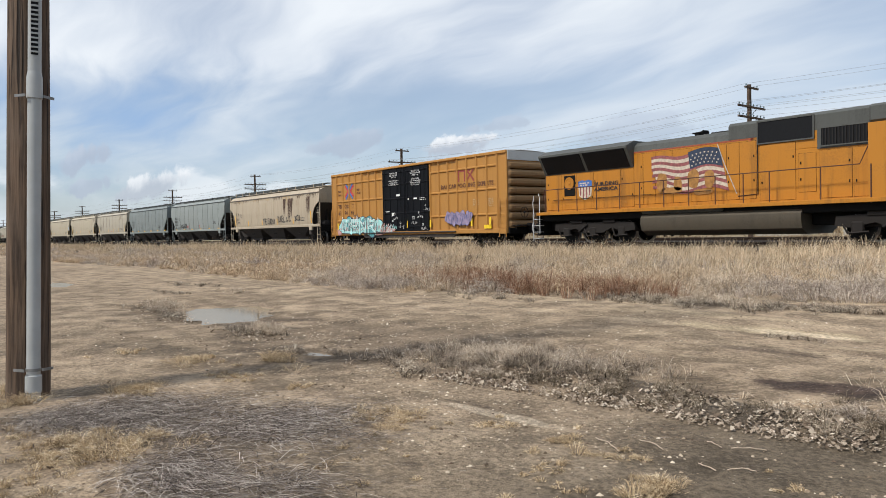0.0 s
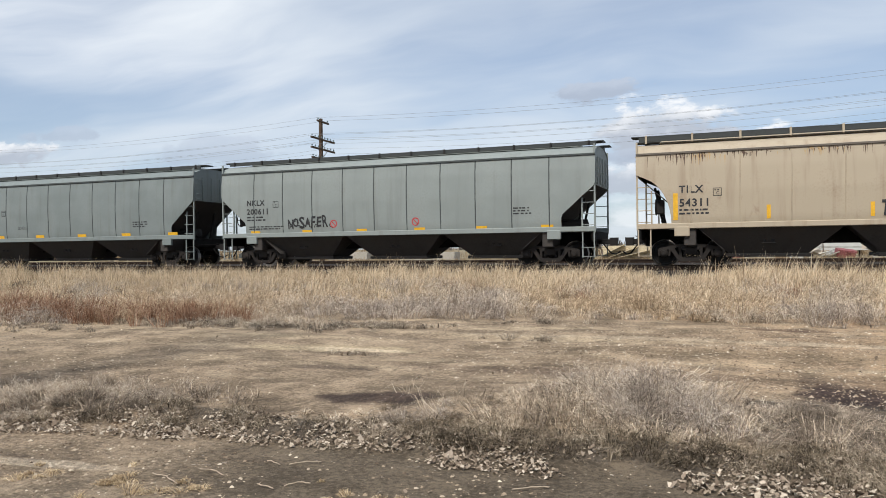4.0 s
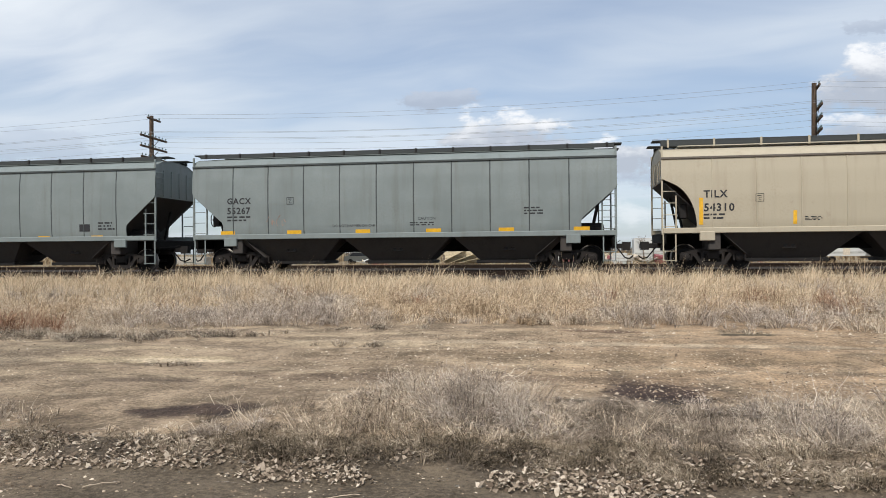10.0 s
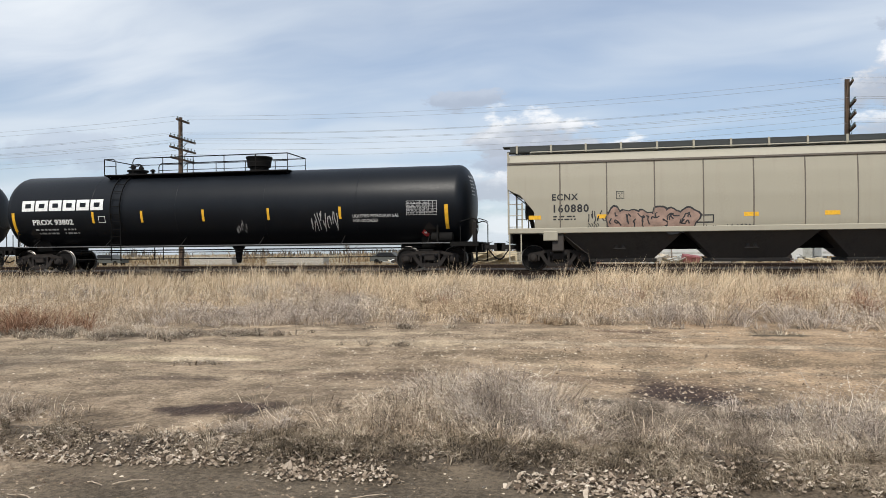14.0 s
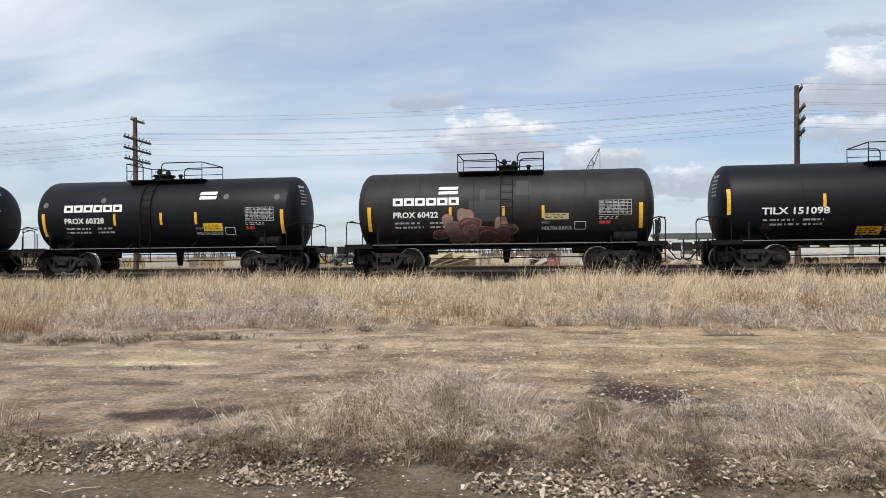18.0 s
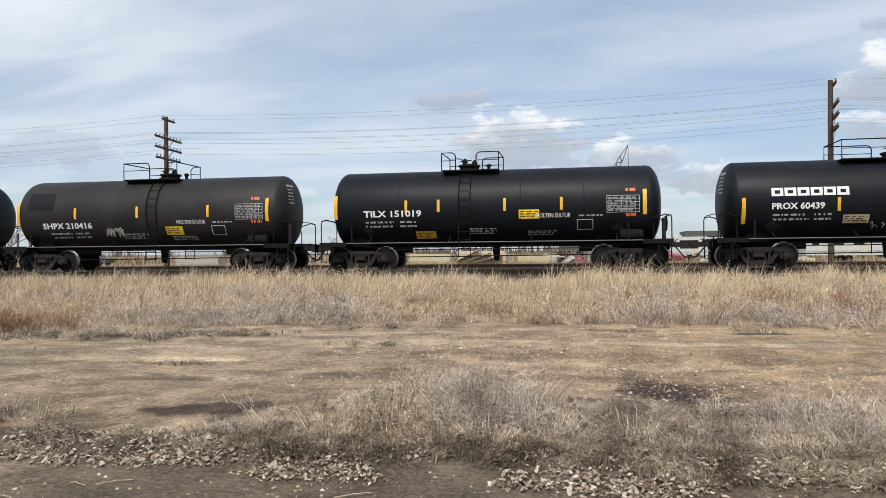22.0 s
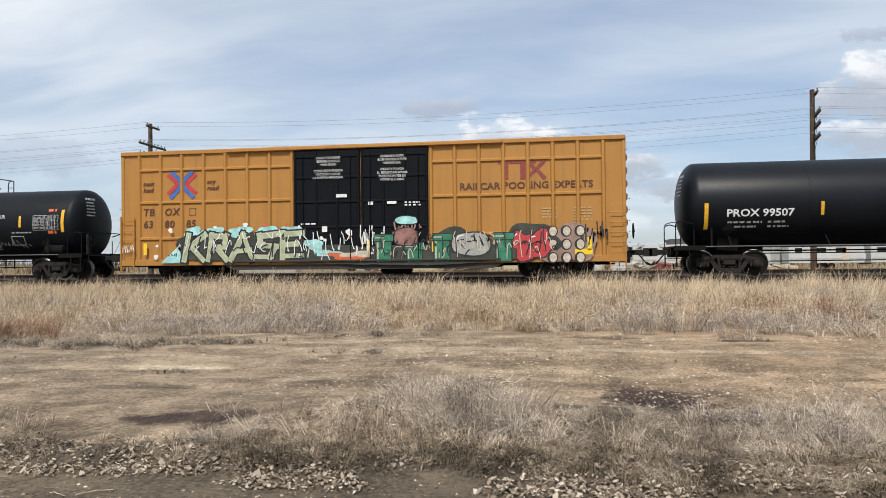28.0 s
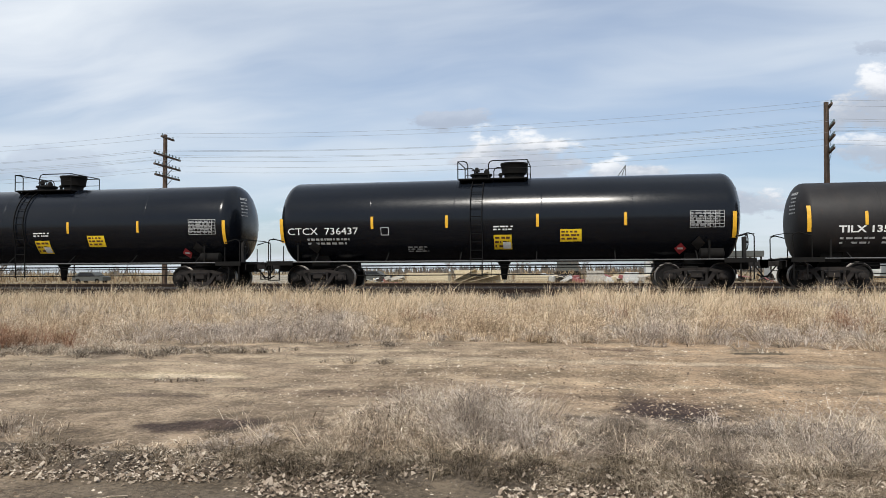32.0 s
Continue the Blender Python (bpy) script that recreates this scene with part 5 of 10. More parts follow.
def strips(c, s, xs, ends, e0, m0):
    """Yellow strips: tall ones from e0 up at the ends, short ones from m0 up between."""
    for x in ends:
        patch(c, "reflector", x - 0.065, x + 0.065, e0, e0 + 0.88, M_REFL, s, label="tall yellow reflective strip")
    for x in xs:
        patch(c, "reflector", x - 0.05, x + 0.05, m0, m0 + 0.45, M_REFL, s, label="yellow reflective strip")


def data_box(c, s, x, z, w=1.0, h=0.62):
    """The stencilled table of test dates."""
    mb = Mesh()
    for k in range(6):
        panel(mb, x, x + w, z + h * k / 5 - 0.008, z + h * k / 5 + 0.008, s, 0.007)
    for k in (0, 0.45, 0.6, 0.74, 0.87, 1):
        panel(mb, x + w * k - 0.008, x + w * k + 0.008, z, z + h, s, 0.0075)
    part("test_table", mb, M_DIMW, c, "white stencilled test table")
    bars(c, x + 0.03, x + w * 0.98, z + 0.02, z + h - 0.02, 5, M_GREYW, s, 3, fill=0.5)


def block_logo(c, s, x, z, w, h):
    """A long wordmark shown as six plain white blocks with a slot in the middle."""
    mb = Mesh()
    k = w / 6.0
    for i in range(6):
        a, b = x + k * i, x + k * (i + 0.90)
        t = h * 0.29
        panel(mb, a, b, z + h - t, z + h, s, 0.008)
        panel(mb, a, b, z, z + t, s, 0.008)
        panel(mb, a, a + k * 0.24, z + t, z + h - t, s, 0.008)
        panel(mb, b - k * 0.24, b, z + t, z + h - t, s, 0.008)
    part("wordmark", mb, M_WHITE, c, "white block wordmark")


def diamond(c, s, x, z, d, mat):
    part("hazard_placard", Mesh().add([(x - d, s(z) - 0.02, z), (x, s(z - d) - 0.02, z - d), (x + d, s(z) - 0.02, z), (x, s(z + d) - 0.02, z + d), (x, s(z) - 0.02, z)], [(0, 1, 4), (1, 2, 4), (2, 3, 4), (3, 0, 4)]), mat, c, "diamond hazard placard")
    bars(c, x - d * 0.5, x + d * 0.5, z - 0.03, z + 0.04, 1, M_WHITE if mat is M_RED else M_BLACKL, s, 2, eps=0.026, fill=0.9)


def yellow_panel(c, s, x, z, w, h, mat=None, corner=False):
    patch(c, "placard", x, x + w, z, z + h, mat or M_REFW, s, label="yellow placard with small print")
    bars(c, x + 0.04, x + w - 0.04, z + 0.04, z + h - 0.03, 3, M_BRL, s, 4, eps=0.011)
    if corner:
        patch(c, "white_corner", x + w * 0.5, x + w * 0.95, z + h * 0.05, z + h * 0.5, M_WHITE, s, 0.0135)


R1, Z1 = 1.42, 2.435
R2, Z2 = 1.50, 2.60


def banded_tank(left, right, number, extra, mat=None, lad=-0.54):
    c, s, hl = tank_car(left, right, R1, Z1, mat or M_BLK, "black molten sulfur tank car " + extra, (-1.6, 1.5), lad)
    block_logo(c, s, -hl + 1.5, 2.55, 2.45, 0.28)
    tank_marks(c, s, hl, -hl + 1.5, 2.12, "PROX " + number, 1.63)
    strips(c, s, [-hl + 3.6, -hl + 5.5, -hl + 6.9], [-hl + 0.62, hl - 0.58], 1.64, 2.03)
    data_box(c, s, hl - 2.0, 2.12, 1.1, 0.50)
    letter(c, "HOT", hl - 4.0, 1.83, 0.10, M_DIMW, s)
    letter_w(c, "MOLTEN SULFUR", hl - 4.0, 1.62, 0.12, 1.05, M_WHITE, s)
    frame_box(c, hl - 2.85, hl - 2.45, 1.62, 1.90, M_WHITE, s)
    bars(c, hl - 2.0, hl - 1.6, 1.80, 1.92, 1, M_RED, s, 2, fill=0.9, name="red_stencil")
    bars(c, hl - 2.0, hl - 1.2, 1.96, 2.08, 2, M_DIMW, s, 6)
    return c, s, hl


def til_small(left, right, mark, number, extra, mat=None, plat=(-1.1, 1.2), tx=0.4, words="MOLTEN SULFUR", yellow=2.0, px=1.4, tz=2.0, mz=1.98, refl=(2.88, 5.57, 8.55), yx=4.9, rad=(R1, Z1)):
    c, s, hl = tank_car(left, right, *rad, mat or M_BLK, "black molten sulfur tank car " + extra, plat, tx)
    tank_marks(c, s, hl, -hl + px, tz, mark + " " + number, 2.15, 0.22)
    strips(c, s, [-hl + q for q in refl], [-hl + 0.33, hl - 0.66], 2.03, 2.24)
    data_box(c, s, hl - 1.94, 2.12, 1.1, 0.58)
    letter_w(c, words, hl - 4.4, mz, 0.15, 1.2, M_WHITE, s)
    bars(c, hl - 1.3, hl - 0.85, 2.84, 2.96, 1, M_ORANGE, s, 2, fill=0.9, name="red_stencil")
    bars(c, hl - 1.3, hl - 0.85, 1.97, 2.09, 1, M_ORANGE, s, 3, fill=0.9, name="red_stencil")
    frame_box(c, hl - 2.97, hl - 2.41, 1.54, 1.90, M_WHITE, s)
    bars(c, hl - 4.7, hl - 3.5, 1.36, 1.54, 3, M_DIMW, s, 8)
    bars(c, hl - 6.8, hl - 5.7, 1.42, 1.66, 3, M_DIMW, s, 9)
    bars(c, hl - 2.9, hl - 2.0, 1.98, 2.08, 1, M_DIMW, s, 4)
    if yellow:
        yellow_panel(c, s, hl - yx, yellow - 0.15, 0.72, 0.32, M_REFW)
    return c, s, hl


def tanks():
    # long tank with a bonnet at one end
    c, s, hl = tank_car(-248.7, -229.1, R2, Z2, M_BLKG, "long black gas tank car with white wordmark", (-5.3, 2.6), -4.4, 1.0)
    block_logo(c, s, -hl + 1.14, 2.60, 3.75, 0.43)
    tank_marks(c, s, hl, -hl + 1.58, 2.05, "PROX 93802", 1.83)
    strips(c, s, [-hl + 4.36, -hl + 6.51, -hl + 9.14, -hl + 11.83, -hl + 14.68], [-hl + 0.72, hl - 0.89], 1.66, 2.08)
    frame_box(c, -hl + 4.6, -hl + 4.9, 2.1, 2.35, M_WHITE, s)
    scrawl(c, hl - 6.1, hl - 5.0, 1.5, 2.4, M_DIMW, s, 41, 12, 0.03)
    scrawl(c, hl - 9.2, hl - 8.7, 1.6, 2.1, M_DIMW, s, 42, 7, 0.025)
    data_box(c, s, hl - 2.37, 2.18, 1.13, 0.5)
    letter_w(c, "LIQUEFIED PETROLEUM GAS", hl - 4.44, 2.12, 0.11, 1.75, M_WHITE, s)
    letter_w(c, "NON-ODORIZED", hl - 4.44, 1.95, 0.11, 0.95, M_WHITE, s)
    diamond(c, s, hl - 1.69, 1.53, 0.2, M_RED)
    c, s, hl = tank_car(-269.6, -250.2, R2, Z2, M_BLKG, "long black tank car with a gold bubble graffiti piece", (-4.5, 2.1), -4.15, 0.7)
    block_logo(c, s, -hl + 1.18, 2.60, 3.7, 0.43)
    tank_marks(c, s, hl, -hl + 1.68, 2.19, "PROX 33049", 1.75)
    strips(c, s, [-hl + 3.73, -hl + 6.98, -hl + 10.0, -hl + 12.6, hl - 4.5], [-hl + 0.92, hl - 0.73], 1.70, 2.10)
    frame_box(c, -hl + 4.3, -hl + 4.58, 2.2, 2.46, M_WHITE, s)
    piece(c, -hl + 9.0, -hl + 13.2, 1.42, 2.50, M_GOLD, M_BLACKL, s, 61, 6, M_CREAM, 0.06)
    piece(c, -hl + 8.9, -hl + 13.3, 1.38, 2.54, M_CREAM, M_CREAM, lambda z: s(z) + 0.004, 61, 6, None, 0.05)
    scrawl_text(c, "JITER", -hl + 5.9, -hl + 7.0, 1.74, 0.26, M_DIMW, s, 3)
    scrawl_text(c, "CHINA", -hl + 7.15, -hl + 8.2, 1.76, 0.26, M_DIMW, s, 4)
    patch(c, "white_plate", -hl + 8.1, -hl + 8.85, 1.80, 2.0, M_GREYS, s)
    bars(c, hl - 4.3, hl - 2.6, 2.12, 2.26, 1, M_WHITE, s, 3, fill=0.95)
    data_box(c, s, hl - 2.34, 2.12, 1.05, 0.5)
    frame_box(c, hl - 3.1, hl - 2.7, 1.75, 2.02, M_WHITE, s)
    patch(c, "repainted_patch", hl - 3.1, hl - 0.75, 2.85, 3.15, M_BLK, s, 0.005, label="matt repainted patch")
    diamond(c, s, hl - 1.5, 1.49, 0.2, M_RED)
    # molten sulfur cars
    c, s, hl = til_small(-283.28, -271.12, "TILX", "151098", "with orange placard", yellow=0, tz=2.03, refl=(3.4, 5.4, 7.5, 9.9))
    yellow_panel(c, s, -hl + 4.5, 1.30, 0.8, 0.28, M_REFL)
    c, s, hl = banded_tank(-296.12, -285.28, "60422", "with brownish half and rose graffiti", M_BLKD, 0.2)
    r = random.Random(71)
    for i, (u, z, rx, rz) in enumerate(((2.98, 1.50, 0.28, 0.13), (3.27, 1.98, 0.18, 0.22), (3.92, 2.13, 0.27, 0.27), (3.45, 1.70, 0.30, 0.22), (4.05, 1.84, 0.38, 0.25), (5.20, 1.87, 0.20, 0.24), (5.52, 1.66, 0.24, 0.15), (3.58, 1.46, 0.29, 0.29), (5.24, 1.50, 0.28, 0.26), (4.07, 1.50, 0.31, 0.34), (4.68, 1.46, 0.37, 0.29))):
        a, b, d = Mesh(), Mesh(), Mesh()
        q = r.randint(0, 999)
        fan(a, blob(-hl + u + 0.22, z, rx + 0.03, rz + 0.03, random.Random(q), rough=0.16), s, 0.006 + 0.0006 * i)
        fan(b, blob(-hl + u + 0.22, z, rx, rz, random.Random(q), rough=0.16), s, 0.011 + 0.0006 * i)
        ring = blob(-hl + u + 0.22, z, rx * 0.68, rz * 0.62, r, 16, 0.2)
        stroke(d, ring[1:9], 0.03, s, 0.020 + 0.0006 * i)
        part("graffiti_outline", a, M_ROSE if i % 3 else M_MAUVE, c)
        part("graffiti_fill", b, (M_PLUM, M_DUSK, M_MAUVE)[2 if i in (1, 2, 5) else i % 2], c)
        part("graffiti_line", d, M_ROSE, c)
    patch(c, "repainted_patch", -hl + 4.28, -hl + 5.38, 1.95, 2.70, M_SMOKE, s, 0.005, label="grey repainted patch")
    patch(c, "repainted_patch", -hl + 4.66, -hl + 4.86, 2.70, 3.10, M_SMOKE, s, 0.005, label="grey repainted patch")
    patch(c, "repainted_patch", -hl + 5.95, -hl + 6.45, 2.85, 3.40, M_SMOKE, s, 0.005, label="grey repainted patch")
    yellow_panel(c, s, hl - 3.9, 1.98, 0.85, 0.22, M_GOLD)
    for dz in (0.0, 0.17):
        patch(c, "white_plate", -hl + 3.15, -hl + 3.85, 2.95 + dz, 3.06 + dz, M_WHITE, s, lean=0.3)
    c, s, hl = banded_tank(-309.12, -298.25, "60328", "with yellow placard")
    yellow_panel(c, s, hl - 3.69, 1.77, 0.76, 0.28)
    for dz in (0.0, 0.17):
        patch(c, "white_plate", hl - 3.87, hl - 3.2, 2.96 + dz, 3.09 + dz, M_WHITE, s, lean=0.3)
    dots(c, s, [(-hl + 0.7, 2.85), (-hl + 3.1, 3.0), (hl - 2.8, 3.05), (hl - 0.8, 3.0)])
    c, s, hl = banded_tank(-322.2, -311.25, "60336", "with a white label on its flank")
    patch(c, "white_plate", hl - 2.86, hl - 2.42, 1.62, 1.92, M_CREAM, s, 0.012)
    patch(c, "repainted_patch", hl - 4.0, hl - 3.2, 2.85, 3.15, M_GREYS2, s, 0.005, label="dull grey patch")
    c, s, hl = banded_tank(-335.12, -324.22, "60389", "with white plates high on its flank")
    for dz in (0.0, 0.17):
        patch(c, "white_plate", hl - 4.0, hl - 3.3, 2.85 + dz, 2.97 + dz, M_WHITE, s, lean=0.3)
    dots(c, s, [(-hl + 0.7, 2.8), (-hl + 5.4, 3.0), (hl - 3.1, 3.0), (hl - 0.9, 3.0)])
    c, s, hl = banded_tank(-348.1, -337.2, "60439", "with scratchy white graffiti", None, 0.35)
    scrawl(c, -hl + 6.0, -hl + 6.9, 2.0, 3.2, M_DIMW, s, 81, 14, 0.035)
    scrawl(c, -hl + 4.6, -hl + 5.5, 1.4, 1.75, M_DIMW, s, 82, 9, 0.025)
    yellow_panel(c, s, -hl + 3.75, 1.62, 0.8, 0.28, M_GOLD)
    c, s, hl = til_small(-362.15, -350.05, "TILX", "151019", "with two yellow placards", tx=-0.9, plat=(-1.8, 0.3), tz=2.1, refl=(3.0, 4.2, 6.6, 8.6), yx=5.0, yellow=2.1)
    yellow_panel(c, s, -hl + 3.3, 1.30, 0.75, 0.26, M_REFL)
    c, s, hl = til_small(-375.5, -363.88, "SHPX", "210416", "with square patches and a small tag", M_BLKD, tx=0.4, tz=1.87, yellow=1.72)
    scrawl(c, -hl + 4.1, -hl + 4.9, 1.5, 1.9, M_WHITE, s, 91, 12, 0.028)
    patch(c, "repainted_patch", -hl + 0.75, -hl + 1.9, 2.6, 3.3, M_BLK, s, 0.005, label="black repainted patch")
    c, s, hl = til_small(-389.4, -377.26, "TILX", "150590", "with a rusty band by the ladder", M_BLK, (-0.7, 1.8), tx=0.4, px=1.3, tz=2.15, mz=2.27, refl=(3.40, 5.42, 8.95), yx=4.4, yellow=2.22)
    for k in (-0.6, 1.0):
        part("rusty_band", Mesh().lathe([(k - 0.3, R1 + 0.004), (k + 0.3, R1 + 0.004)], "x", (0.1, 0, Z1), 56, caps=False), M_RUSTB, c, "rust-brown band round the shell", smooth=60)
    c, s, hl = til_small(-403.3, -391.12, "TILX", "352317", "with glossy paint and yellow placards", M_BLKS, (-1.6, 0.9), tx=-0.7, px=1.2, tz=1.95, mz=2.2, refl=(3.6, 5.6, 7.6), yx=4.5, yellow=1.9)
    yellow_panel(c, s, -hl + 3.8, 1.97, 0.75, 0.32)
    yellow_panel(c, s, -hl + 5.9, 1.22, 0.65, 0.48, None, True)
    # ammonia car
    c, s, hl = tank_car(-424.4, -404.97, 1.52, 2.66, M_BLKG, "long black ammonia tank car with yellow marks", (-1.0, 5.6), 4.35, 0.6)
    letter_w(c, "UTLX 953323", -hl + 1.5, 2.18, 0.25, 2.3, M_REFL, s, label="yellow reporting mark")
    bars(c, -hl + 1.6, -hl + 3.3, 1.70, 2.08, 3, M_NAVY, s, 3)
    strips(c, s, [-hl + 4.1, -hl + 6.9, -hl + 9.6, hl - 7.2, hl - 4.08], [-hl + 0.9, hl - 1.15], 2.10, 2.25)
    frame_box(c, -hl + 4.5, -hl + 4.8, 2.2, 2.48, M_DIMW, s)
    yellow_panel(c, s, 0.15, 1.65, 0.85, 0.3)
    letter_w(c, "ANHYDROUS AMMONIA", hl - 3.95, 2.44, 0.12, 1.4, M_BLACKL, s, eps=0.013)
    patch(c, "white_plate", hl - 4.0, hl - 2.5, 2.41, 2.58, M_WHITE, s)
    letter_w(c, "INHALATION HAZARD", hl - 3.95, 2.24, 0.12, 1.4, M_WHITE, s)
    letter_w(c, "LIQUEFIED", hl - 3.85, 2.04, 0.11, 0.7, M_DIMW, s)
    frame_box(c, hl - 3.1, hl - 2.65, 1.68, 1.95, M_WHITE, s)
    data_box(c, s, hl - 2.26, 2.05, 1.08, 0.58)
    patch(c, "repainted_patch", hl - 2.85, hl - 1.1, 2.7, 3.02, M_GREYS2, s, 0.0045, label="dull grey repainted patch")
    diamond(c, s, hl - 1.5, 1.5, 0.22, M_WHITE)
    # glossy long car
    c, s, hl = tank_car(-444.8, -426.0, R2, Z2 + 0.04, M_BLKG, "long glossy black ammonia tank car", (-1.4, 5.4), 4.4, -0.25)
    tank_marks(c, s, hl, -hl + 1.45, 2.15, "PROX 99507", 2.13, 0.24)
    strips(c, s, [-hl + 4.5, -hl + 7.3, -hl + 10.4, -hl + 12.6, hl - 3.6], [-hl + 0.8, hl - 0.9], 1.73, 2.15)
    yellow_panel(c, s, -hl + 11.6, 2.17, 0.78, 0.30)
    letter_w(c, "AMMONIA, ANHYDROUS, LIQUEFIED", hl - 4.3, 1.95, 0.11, 2.2, M_WHITE, s)
    letter_w(c, "INHALATION HAZARD", hl - 4.3, 1.78, 0.11, 1.3, M_WHITE, s)
    data_box(c, s, hl - 2.5, 2.15, 1.1, 0.5)
    diamond(c, s, hl - 1.7, 1.45, 0.2, M_WHITE)
    # after the second boxcar
    c, s, hl = til_small(-478.9, -467.58, "TILX", "136229", "with thin white tags", plat=(-1.0, 1.0), tx=0.35, px=1.4, tz=2.03, mz=2.6, refl=(3.5, 5.8, 8.8), yx=4.5, yellow=2.3, rad=(1.40, 2.39))
    scrawl(c, -hl + 3.4, -hl + 4.9, 1.6, 2.0, M_WHITE, s, 101, 12, 0.026)
    scrawl(c, -hl + 1.7, -hl + 2.7, 1.4, 1.6, M_DIMW, s, 103, 8, 0.02)
    scrawl(c, hl - 3.8, hl - 2.2, 1.38, 1.75, M_DIMW, s, 102, 12, 0.022)
    c, s, hl = til_small(-492.1, -480.68, "TILX", "136244", "with a pale worn band", plat=(-1.6, 0.9), tx=-0.6, px=1.2, tz=2.0, mz=2.6, words="MOLTEN SULPHUR", refl=(3.3, 6.5, 8.3), yx=6.2, yellow=2.15, rad=(1.40, 2.39))
    part("worn_band", Mesh().lathe([(-0.5, 1.404), (-0.1, 1.404)], "x", (0, 0, 2.39), 56, caps=False), M_GREYS2, c, "worn greyish band round the shell", smooth=60)
    c, s, hl = til_small(-505.2, -493.85, "TILX", "135588", "in dull brownish black", M_BLKD, (-1.0, 0.95), tx=0.3, px=1.25, tz=2.0, mz=2.15, words="MOLTEN SULPHUR", refl=(2.1, 4.8, 7.5, 9.7), yx=7.8, yellow=2.1, rad=(1.40, 2.39))
    for left, right, num in ((-523.7, -506.85, "736437"), (-542.1, -525.3, "736440")):
        c, s, hl = tank_car(left, right, 1.56, 2.66, M_BLKS, "long glossy black tank car with red diamond placard", (-1.5, 1.05), -0.75, 0.5)
        if num == "736437":
            letter_w(c, "CTCX  736437", -hl + 0.55, 2.15, 0.25, 2.72, M_WHITE, s, label="reporting mark")
            bars(c, -hl + 1.3, -hl + 3.0, 1.75, 2.05, 2, M_DIMW, s, 2)
            frame_box(c, -hl + 4.15, -hl + 4.45, 2.1, 2.38, M_WHITE, s)
        strips(c, s, [-hl + 3.83, -hl + 6.6, hl - 7.0, hl - 3.98], [-hl + 0.33, hl - 0.4], 1.87, 2.33)
        yellow_panel(c, s, -0.14, 1.55, 0.64, 0.51, None, True)
        yellow_panel(c, s, 2.21, 1.80, 0.74, 0.43)
        bars(c, -0.15, 0.6, 2.2, 2.4, 2, M_WHITE, s, 3)
        bars(c, -hl + 5.1, -hl + 5.9, 1.48, 1.7, 3, M_DIMW, s, 4)
        data_box(c, s, hl - 1.84, 2.23, 1.1, 0.56)
        diamond(c, s, hl - 2.12, 1.52, 0.2, M_RED)


def dots(c, s, places):
    for x, z in places:
        mb = Mesh()
        fan(mb, [(x + 0.11 * math.cos(k * math.pi / 7), z + 0.11 * math.sin(k * math.pi / 7)) for k in range(14)], s, 0.006)
        part("round_patch", mb, M_GREYS2, c, "dull round patch")


M_RUSTB = paint("rust brown band", (0.020, 0.010, 0.009), 0.6, (0.03, 0.02, 0.015), 0.5, 0.5)
M_GREYS2 = paint("dull grey patch paint", (0.10, 0.105, 0.105), 0.7, (0.05, 0.05, 0.05), 0.4, 0.4)
tanks()


